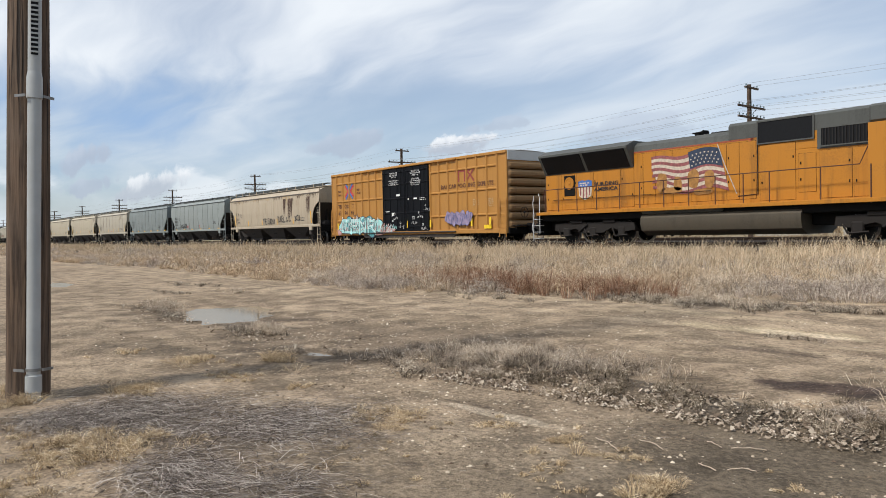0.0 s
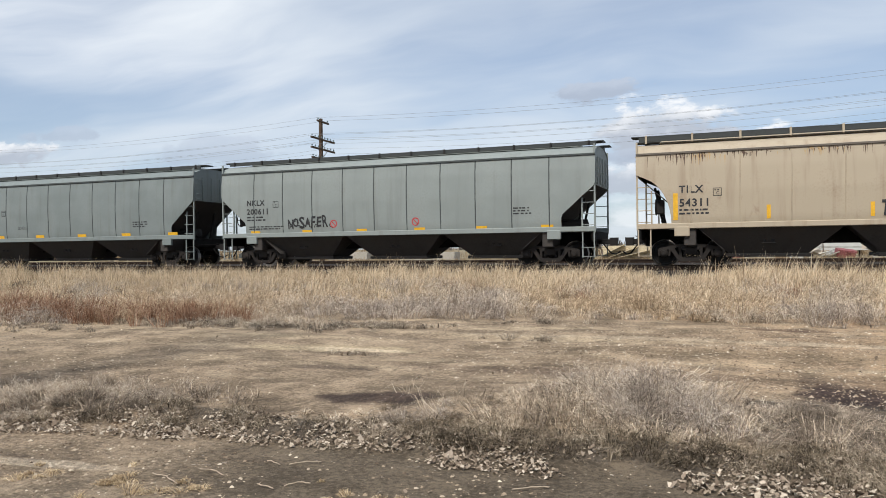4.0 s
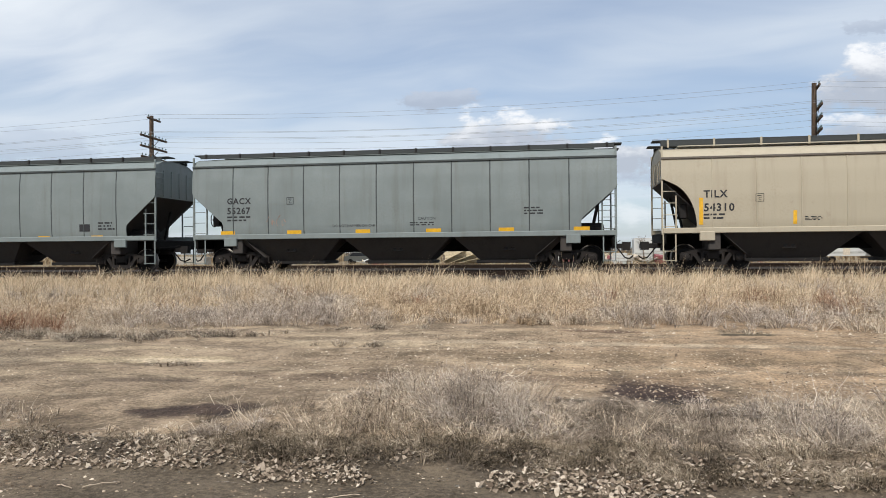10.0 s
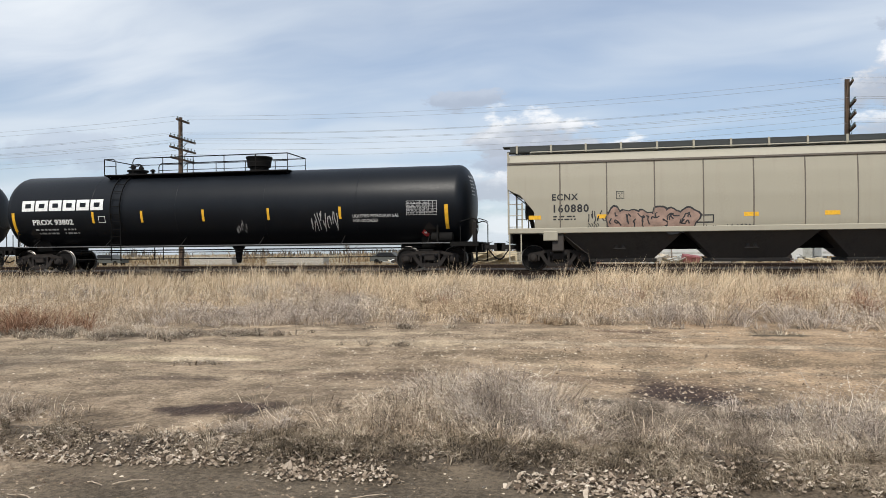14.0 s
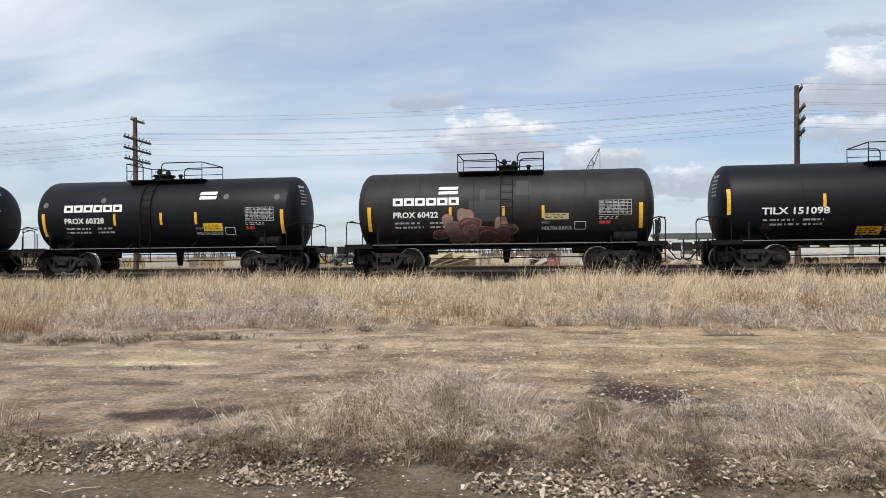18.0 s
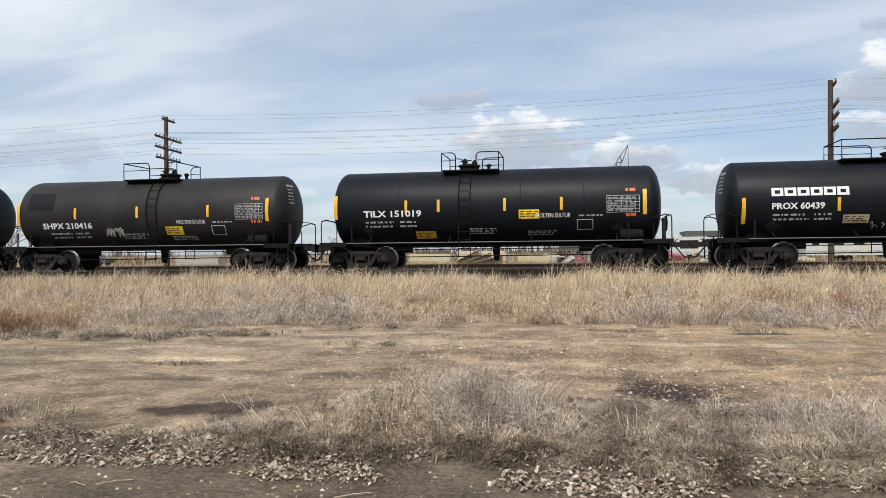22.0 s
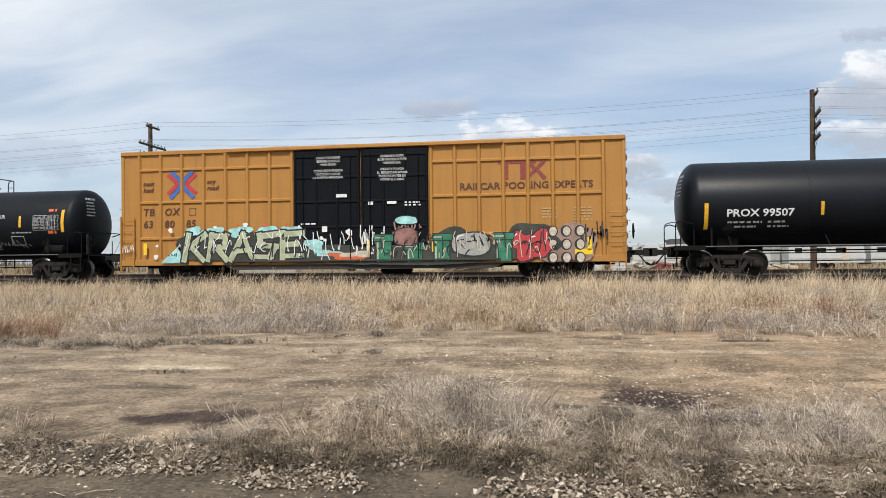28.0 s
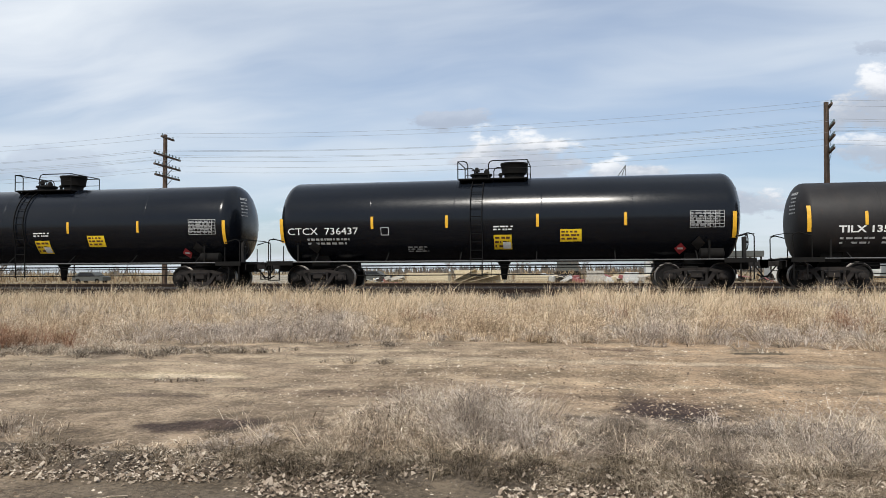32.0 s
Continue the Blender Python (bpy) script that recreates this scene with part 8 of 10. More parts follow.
def ground_material():
    m, n = material("dirt")
    co = n.add("ShaderNodeTexCoord").outputs["Object"]
    sep = n.add("ShaderNodeSeparateXYZ", {0: co})
    x, y = sep.outputs[0], sep.outputs[1]
    big = n.noise(co, 0.22, 5.0, 0.6)
    mid = n.noise(co, 1.6, 6.0, 0.62)
    fine = n.noise(co, 22.0, 5.0, 0.7)
    drag = n.noise(n.scale(co, (0.16, 1.5, 1.0), rot=(0, 0, 0.04)), 1.0, 6.0, 0.62)
    drag2 = n.noise(n.scale(co, (0.9, 2.4, 1.0), (3, 1, 0), (0, 0, -0.05)), 1.0, 6.0, 0.64)
    col = n.mix(n.ramp(n.math("ADD", n.math("MULTIPLY", mid, 0.55), n.math("MULTIPLY", big, 0.45)), 0.36, 0.62), (0.215, 0.160, 0.108), (0.40, 0.305, 0.21))
    # paler crust drawn out along the tracks of the road
    road = n.math("MULTIPLY", n.ramp(y, 8.4, 9.8), n.ramp(y, 14.2, 16.0, 1.0, 0.0))
    pale = n.math("MULTIPLY", n.ramp(n.math("ADD", n.math("MULTIPLY", drag, 0.7), n.math("MULTIPLY", drag2, 0.3)), 0.47, 0.66), n.math("ADD", n.math("MULTIPLY", road, 0.87), 0.10))
    col = n.mix(pale, col, (0.47, 0.37, 0.25))
    # thin broken crust
    crust = n.noise(n.scale(co, (1.1, 1.6, 1.0), (7, 2, 0), (0, 0, 0.06)), 1.1, 8.0, 0.68)
    col = n.mix(n.math("MULTIPLY", n.ramp(crust, 0.56, 0.63), 0.25), col, (0.48, 0.39, 0.275))
    col = n.mix(n.math("MULTIPLY", n.ramp(crust, 0.44, 0.37), 0.2), col, (0.10, 0.074, 0.052))
    # reddish gravel east of the middle
    red = n.math("MULTIPLY", n.math("MULTIPLY", n.ramp(x, -3.0, 3.0), n.ramp(y, 7.8, 9.2)), n.ramp(mid, 0.34, 0.58))
    col = n.mix(n.math("MULTIPLY", red, 0.9), col, (0.42, 0.295, 0.185))
    # trodden grey dirt close by
    grey = n.math("MULTIPLY", n.ramp(y, 5.2, 6.1, 1.0, 0.0), n.ramp(x, -5.0, -2.6, 0.15, 1.0))
    col = n.mix(n.math("MULTIPLY", grey, 0.85), col, (0.108, 0.086, 0.061))
    damp = n.ramp(n.math("ADD", n.noise(n.scale(co, (0.7, 1.6, 1.0), (4, 1, 0)), 1.0, 7.0, 0.65), n.math("MULTIPLY", big, 0.5)), 0.80, 0.98)
    col = n.mix(n.math("MULTIPLY", damp, 0.6), col, (0.085, 0.062, 0.045))

    def spot(cx, cy, rx, ry, turn, tint, amount, ragged=0.9):
        v = n.scale(n.vmath("SUBTRACT", co, (cx, cy, 0)), (1, 1, 0), rot=(0, 0, -turn))
        v = n.vmath("MULTIPLY", v, (1 / rx, 1 / ry, 0))
        r = n.math("ADD", n.vmath("LENGTH", v), n.math("MULTIPLY", n.math("SUBTRACT", mid, 0.5), ragged * 2.2))
        return n.mix(n.math("MULTIPLY", n.ramp(r, 0.55, 1.15, 1.0, 0.0), amount), col, tint)

    for args in ((-3.35, 7.1, 0.85, 0.32, 0.08, (0.05, 0.031, 0.028), 0.85, 1.0), (1.35, 8.6, 0.62, 1.15, -0.15, (0.040, 0.025, 0.024), 0.92, 0.75), (5.6, 8.4, 1.0, 0.4, 0.0, (0.07, 0.045, 0.035), 0.7),
                 (0.9, 14.2, 0.9, 0.22, 0.0, (0.10, 0.055, 0.04), 0.7), (3.5, 13.9, 0.6, 0.16, 0.0, (0.06, 0.05, 0.035), 0.8), (-4.75, 4.21, 0.85, 0.10, 0.11, (0.56, 0.46, 0.34), 0.9, 0.45), (-4.0, 3.6, 1.6, 0.5, 0.15, (0.30, 0.235, 0.165), 0.5), (-5.5, 2.4, 2.4, 0.5, 0.2, (0.27, 0.21, 0.145), 0.55), (-6.8, 5.9, 2.2, 0.8, 0.25, (0.12, 0.09, 0.066), 0.6),
                 (-6.0, 10.5, 1.6, 0.25, 0.1, (0.46, 0.365, 0.24), 0.8), (-8.0, 11.3, 1.6, 0.3, 0.15, (0.42, 0.33, 0.22), 0.6), (-14.6, 5.5, 3.2, 1.3, 0.35, (0.12, 0.088, 0.06), 0.75),
                 (-8.8, 4.5, 1.6, 0.5, 0.5, (0.11, 0.082, 0.058), 0.7), (-10.5, 3.1, 1.6, 0.5, 0.3, (0.11, 0.085, 0.06), 0.6), (-9.6, 6.4, 3.2, 1.5, 0.2, (0.15, 0.112, 0.078), 0.6), (-11.5, 5.0, 4.5, 0.7, -0.3, (0.13, 0.098, 0.07), 0.55),
                 (-4.8, 8.9, 1.0, 0.2, 0.1, (0.10, 0.07, 0.055), 0.6), (-6.4, 1.75, 1.6, 0.6, 0.4, (0.10, 0.08, 0.064), 0.45), (-8.2, 12.9, 2.8, 0.45, 0.0, (0.10, 0.078, 0.058), 0.75), (1.5, 12.6, 7.0, 0.16, 0.0, (0.52, 0.42, 0.30), 0.6, 1.3), (2.5, 11.2, 6.0, 0.5, 0.0, (0.22, 0.16, 0.10), 0.5), (-10.0, 8.2, 4.0, 0.9, 0.1, (0.20, 0.15, 0.10), 0.5), (-1.5, 9.4, 3.0, 0.35, 0.05, (0.17, 0.12, 0.085), 0.6), (-10.5, 12.2, 2.5, 0.15, 0.1, (0.50, 0.40, 0.28), 0.7), (-5.4, 10.5, 0.9, 0.14, 0.05, (0.66, 0.54, 0.38), 0.8), (-2.0, 5.75, 4.2, 0.42, 0.0, (0.095, 0.078, 0.062), 0.7), (4.5, 7.0, 6.5, 1.3, 0.0, (0.10, 0.082, 0.066), 0.75)):
        col = spot(*args)
    # litter and straw dust under the bank, darkened as shade between the stalks
    bank = n.ramp(y, 15.5, 18.0)
    col = n.mix(n.math("MULTIPLY", bank, 0.85), col, (0.115, 0.085, 0.055))
    # shade along the tracks, painted as a dark band in the dirt
    track_shade = n.math("MULTIPLY", n.ramp(y, 23.6, 25.6), n.ramp(y, 38.5, 40.5, 1.0, 0.0))
    col = n.mix(n.math("MULTIPLY", track_shade, 0.92), col, (0.034, 0.027, 0.022))
    far = n.ramp(y, 39.0, 46.0)
    col = n.mix(far, col, n.mix(n.ramp(big, 0.35, 0.65), (0.22, 0.17, 0.10), (0.33, 0.28, 0.19)))
    # grit
    vor = n.add("ShaderNodeTexVoronoi", {"Vector": co, "Scale": 26.0, "Randomness": 1.0})
    grit = n.ramp(vor.outputs["Distance"], 0.10, 0.30, 1.0, 0.0)
    pick = n.ramp(n.add("ShaderNodeSeparateColor", {0: vor.outputs["Color"]}).outputs[0], 0.80, 0.90)
    grit = n.math("MULTIPLY", grit, n.math("MULTIPLY", pick, n.ramp(mid, 0.35, 0.6)))
    col = n.mix(n.math("MULTIPLY", grit, 0.8), col, (0.58, 0.50, 0.40))
    col = n.mix(0.62, col, n.mix(n.ramp(n.math("ADD", n.math("ADD", n.math("MULTIPLY", fine, 0.42), n.math("MULTIPLY", n.noise(co, 75.0, 3.0, 0.7), 0.22)), n.math("MULTIPLY", n.noise(co, 1.3, 7.0, 0.66), 0.36)), 0.42, 0.585), (0.26, 0.25, 0.24), (1.56, 1.55, 1.54)), "MULTIPLY")
    height = n.math("ADD", n.math("ADD", n.math("MULTIPLY", fine, 0.35), n.math("MULTIPLY", n.noise(co, 6.0, 6.0, 0.65), 0.8)), n.math("MULTIPLY", grit, 0.4))
    finish(n, col, 0.92, 0.0, height, 0.075, 1.0, 0.2)
    return m


def build_ground():
    def steps(lo, dense0, dense1, d, hi, grow):
        mid = list(np.arange(dense0, dense1, d))
        up, s = [], d
        v = dense1
        while v < hi:
            up.append(v)
            s *= grow
            v += s
        dn, s = [], d
        v = dense0
        while v > lo:
            s *= grow
            v -= s
            dn.append(v)
        return np.array(dn[::-1] + mid + up + [hi])

    xs = steps(-3200, -19, 11, 0.105, 3200, 1.16)
    ys = steps(-900, 0.3, 16.0, 0.105, 3600, 1.12)
    X, Y = np.meshgrid(xs, ys)
    Z = ground_z(X, Y)
    v = np.stack([X, Y, Z], -1).reshape(-1, 3)
    w = len(xs)
    i = (np.arange(len(ys) - 1)[:, None] * w + np.arange(w - 1)).ravel()
    f = np.stack([i, i + 1, i + w + 1, i + w], 1)
    g = bulk("ground", v, [f], ground_material(), "bare rutted dirt lot with tracks, stains, grit and painted track shade", "ground")
    g["kind"] = "structure"
    g.data.shade_smooth()
    return g


build_ground()


def water():
    m, n = material("muddy water")
    co = n.add("ShaderNodeTexCoord").outputs["Object"]
    wv = n.noise(co, 9.0, 3.0)
    d = n.add("ShaderNodeBsdfDiffuse", {"Color": (0.26, 0.205, 0.145)})
    bump = n.add("ShaderNodeBump", {"Strength": 0.08, "Distance": 0.003, "Height": wv})
    g = n.add("ShaderNodeBsdfGlossy", {"Color": (0.82, 0.77, 0.70), "Roughness": 0.04, "Normal": bump.outputs[0]})
    mx = n.add("ShaderNodeMixShader", {0: 0.46, 1: d.outputs[0], 2: g.outputs[0]})
    n.add("ShaderNodeOutputMaterial", {"Surface": mx.outputs[0]})
    for cx, cy, rx, ry, a in PUDDLES:
        mb = Mesh()
        k = 40
        pts = []
        for i in range(k):
            t = 2 * math.pi * i / k
            q = 1.0 + 0.20 * math.sin(3 * t + 1) + 0.12 * math.sin(5 * t + 2) + 0.05 * math.sin(11 * t)
            u, v = rx * q * math.cos(t) * 1.15, ry * q * math.sin(t) * 1.15
            pts.append((cx + u * math.cos(a) - v * math.sin(a), cy + u * math.sin(a) + v * math.cos(a)))
        z = float(ground_z(cx, cy)) + (0.038 if rx > 1 else 0.046)
        mb.add([(px, py, z) for px, py in pts] + [(cx, cy, z)], [(i, (i + 1) % k, k) for i in range(k)])
        tagged(part("water_puddle", mb, m), "shallow muddy puddle lying in the dirt", "puddle", kind="structure")


water()


# ---- track ----
def track():
    bed = Mesh()
    prof = [(25.7, 0.40), (26.5, 0.70), (26.65, 0.73), (29.45, 0.73), (29.6, 0.70), (31.2, 0.40)]
    xs = [-900, -300, -100, -60, -30, 0, 30, 60, 100, 300, 900]
    bed.grid([[(x, y, z) for x in xs] for y, z in prof])
    m, n = material("ballast")
    co = n.add("ShaderNodeTexCoord").outputs["Object"]
    vor = n.add("ShaderNodeTexVoronoi", {"Vector": co, "Scale": 18.0})
    # stone colours lowered to include the shade on the track bed
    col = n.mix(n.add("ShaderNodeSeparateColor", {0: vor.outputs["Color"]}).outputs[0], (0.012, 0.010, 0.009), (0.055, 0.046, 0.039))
    finish(n, col, 0.9, 0.0, vor.outputs["Distance"], 0.05, 1.0, 0.3)
    tagged(part("ballast_bed", bed, m), "gravel ballast with shade in its dark colour under the railway track", "ballast", kind="structure")
    rail = [(-0.07, 0.0), (0.07, 0.0), (0.07, 0.015), (0.012, 0.035), (0.012, 0.125), (0.036, 0.138), (0.036, 0.168), (0.028, 0.174), (-0.028, 0.174), (-0.036, 0.168), (-0.036, 0.138), (-0.012, 0.125), (-0.012, 0.035), (-0.07, 0.015)]
    for s in (-1, 1):
        mb = Mesh().prism_x([(TRACK_Y + s * 0.753 + a, RAIL_Z - 0.174 + b) for a, b in rail], -900, 900)
        tagged(part("steel_rail", mb, [M_RAIL]), "rusty steel rail on the ballast", "rail", "rails of the track", kind="structure")
    deck = empty("railway_ties", 0, TRACK_Y, 0, "row of weathered wooden ties", "railway ties", kind="structure")
    tie = Mesh().box(-0.115, 0.115, -1.3, 1.3, 0.58, 0.745, 0.012)
    first = part("tie", tie, M_TIE, deck, at=(-75, 0, 0))
    for k in range(1, 290):
        same_mesh("tie", first.data, deck, (-75 + k * 0.54, 0, 0))
    far = Mesh()
    for k in range(500):
        x = -75 - (k + 1) * 0.54
        far.box(x - 0.115, x + 0.115, -1.3, 1.3, 0.58, 0.745)
    tagged(part("tie_row", far, M_TIE, deck), kind="stuff")
    # the siding behind
    y1, top = SIDING
    bed = Mesh().grid([[(x, y1 + y, top + z) for x in xs] for y, z in ((-3.6, -0.75), (-1.7, -0.17), (-1.4, -0.15), (1.4, -0.15), (1.7, -0.17), (4.0, -0.75))])
    tagged(part("siding_bed", bed, m), "dark gravel ballast under the siding", "ballast", kind="structure")
    for s in (-1, 1):
        mb = Mesh().prism_x([(y1 + s * 0.753 + a, top - 0.174 + b) for a, b in rail], -900, 900)
        tagged(part("siding_rail", mb, [M_RAIL]), "rusty steel rail of the siding", "rail", "rails of the siding", kind="structure")
    row = Mesh()
    for k in range(420):
        x = -170 + k * 0.56
        row.box(x - 0.115, x + 0.115, y1 - 1.3, y1 + 1.3, top - 0.30, top - 0.14)
    tagged(part("siding_ties", row, M_TIE), "row of weathered ties under the siding", "railway ties", kind="structure")


track()


# ---- grass and weeds ----
def blades(x, y, z, h, w, lean, az, rnd):
    """Bent stalks of two pieces: vertex and face arrays."""
    n = len(x)
    p = np.stack([x, y, z - 0.02], 1)
    d = np.stack([np.cos(az), np.sin(az), np.zeros(n)], 1)
    tw = rnd.random(n) * math.pi
    s = np.stack([np.cos(tw), np.sin(tw), np.zeros(n)], 1) * (w / 2)[:, None]
    up = np.array([0, 0, 1.0])
    mid = p + d * (lean * h * 0.35)[:, None] + up * (h * 0.58 * (1 - 0.15 * lean))[:, None]
    tip = p + d * (lean * h)[:, None] + up * (h * np.clip(1 - 0.45 * lean ** 2, 0.12, 1))[:, None]
    v = np.stack([p - s, p + s, mid + s * 0.75, mid - s * 0.75, tip], 1).reshape(-1, 3)
    b = np.arange(n)[:, None] * 5
    return v, [b + np.array([0, 1, 2, 3]), b + np.array([3, 2, 4])]


def merge(sets):
    vs, quads, tris, o = [], [], [], 0
    for v, (q, t) in sets:
        vs.append(v)
        quads.append(q + o)
        tris.append(t + o)
        o += len(v)
    return np.concatenate(vs), [np.concatenate(quads), np.concatenate(tris)]


def scatter(n, x0, x1, yf, rnd, clump=0.6, seed=3, scale=0.7, cut=0.30):
    """Places between yf(x, u), thinned where the clump noise is low."""
    x = rnd.uniform(x0, x1, n * 3)
    y = yf(x, rnd.random(n * 3))
    keep = fbm(x, y, scale, seed, 3) + rnd.normal(0, 0.06, n * 3) > cut + 0.18 * clump * rnd.random(n * 3)
    return x[keep][:n], y[keep][:n]


G_GOLD = blades_mat("golden dry grass", (0.26, 0.185, 0.115), (0.75, 0.605, 0.42), (0.93, 0.82, 0.64))
G_GREY = blades_mat("greyish dry weeds", (0.24, 0.19, 0.14), (0.64, 0.53, 0.41), (0.88, 0.78, 0.64))
G_TANW = blades_mat("tan dry weeds", (0.22, 0.155, 0.10), (0.62, 0.475, 0.325), (0.86, 0.72, 0.53))
G_LILAC = blades_mat("ashen dry weeds", (0.20, 0.162, 0.135), (0.52, 0.44, 0.37), (0.78, 0.69, 0.585))
G_RED = blades_mat("reddish dry stalks", (0.13, 0.066, 0.042), (0.36, 0.21, 0.135), (0.64, 0.47, 0.34))
G_WEED = blades_mat("tangled dead weeds", (0.145, 0.115, 0.09), (0.42, 0.345, 0.27), (0.74, 0.64, 0.52), patchy=0.5)
G_PALE = blades_mat("pale arching stalks", (0.24, 0.188, 0.138), (0.64, 0.525, 0.40), (0.93, 0.82, 0.66), patchy=0.45)
G_BROWN = blades_mat("low brown weeds", (0.065, 0.052, 0.038), (0.245, 0.195, 0.14), (0.56, 0.47, 0.36), patchy=0.5)
G_SCRUB = blades_mat("dull grey scrub", (0.085, 0.068, 0.054), (0.33, 0.27, 0.21), (0.76, 0.67, 0.54))
G_TWIG = blades_mat("grey dead twigs", (0.055, 0.046, 0.041), (0.24, 0.20, 0.175), (0.70, 0.62, 0.54), patchy=0.12)
G_LEAF = blades_mat("dry curled leaves", (0.15, 0.112, 0.083), (0.38, 0.305, 0.232), (0.70, 0.61, 0.50), patchy=0.2)
G_STRAW = blades_mat("straw tufts", (0.24, 0.17, 0.10), (0.60, 0.46, 0.29), (0.93, 0.80, 0.59))
WIND = 0.35


def clumps(cx, cy, k, rad, h, w, lo, hi, r, windy=0.0):
    """Tufts: k stalks round each centre, leaning outwards."""
    i = np.repeat(np.arange(len(cx)), k)
    n = len(i)
    a = r.uniform(0, 2 * math.pi, n)
    u = np.sqrt(r.random(n))
    q = rad[i] * u
    x, y = cx[i] + q * np.cos(a), cy[i] + q * np.sin(a)
    hh = h[i] * r.uniform(0.45, 1.15, n) * (1.1 - 0.35 * u)
    lean = lo + (hi - lo) * r.random(n) * (0.5 + 0.5 * u)
    az = np.where(r.random(n) < windy, r.normal(WIND, 0.7, n), a + r.normal(0, 0.7, n))
    wide = w * r.uniform(0.6, 1.4, n)
    return blades(x, y, ground_z(x, y), hh, wide, lean, az, r)


def ribbon(p, mid, tip, w, r):
    """Two-piece stalks through three points each."""
    n = len(p)
    tw = r.random(n) * math.pi
    s = np.stack([np.cos(tw), np.sin(tw), 0.4 * r.normal(0, 1, n)], 1) * (w / 2)[:, None]
    v = np.stack([p - s, p + s, mid + s * 0.8, mid - s * 0.8, tip], 1).reshape(-1, 3)
    b = np.arange(n)[:, None] * 5
    return v, [b + np.array([0, 1, 2, 3]), b + np.array([3, 2, 4])]


def bushes(cx, cy, rad, h, k, twigs, w, r, droop=0.0):
    """Dead bushes: stems that fan out to a ragged dome, with side twigs."""
    i = np.repeat(np.arange(len(cx)), k)
    n = len(i)
    a, u = r.uniform(0, 2 * math.pi, n), np.sqrt(r.random(n))
    way = np.stack([np.cos(a), np.sin(a)], 1)
    lx, ly = r.normal(0, 0.3, len(cx))[i], r.normal(0, 0.3, len(cx))[i]
    b = np.stack([cx[i], cy[i]], 1) + way * (rad[i] * u * 0.35)[:, None]
    e = np.stack([cx[i] + lx * rad[i], cy[i] + ly * rad[i]], 1) + way * (rad[i] * u * r.uniform(0.7, 1.2, n))[:, None]
    top = h[i] * np.sqrt(np.clip(1.05 - u * u, 0.05, 1)) * r.uniform(0.55, 1.15, n)
    p = np.column_stack([b, ground_z(b[:, 0], b[:, 1]) - 0.02])
    tip = np.column_stack([e, ground_z(e[:, 0], e[:, 1]) + top * (1 - droop * r.random(n))])
    mid = p + (tip - p) * 0.5 + np.stack([r.normal(0, 0.06, n), r.normal(0, 0.06, n), 0.12 + droop * 0.5 + 0 * u], 1) * h[i][:, None]
    j = np.repeat(np.arange(n), twigs)
    m = len(j)
    f = r.uniform(0.25, 0.95, m)[:, None]
    q = np.where(f < 0.5, p[j] + (mid[j] - p[j]) * f * 2, mid[j] + (tip[j] - mid[j]) * (f * 2 - 1))
    ln = h[i][j] * r.uniform(0.15, 0.5, m)
    d = (tip - p)[j]
    d = d / (np.linalg.norm(d, axis=1)[:, None] + 1e-6) + r.normal(0, 0.75, (m, 3))
    d[:, 2] = np.abs(d[:, 2]) * (0.8 if droop < 0.45 else 0.35)
    d = d / np.linalg.norm(d, axis=1)[:, None] * ln[:, None]
    bend = r.normal(0, 0.12, (m, 3)) * ln[:, None]
    one = ribbon(p, mid, tip, w * r.uniform(0.6, 1.3, n), r)
    two = ribbon(q, q + d * 0.5 + bend, q + d, w * r.uniform(0.45, 0.9, m), r)
    return merge([one, two])


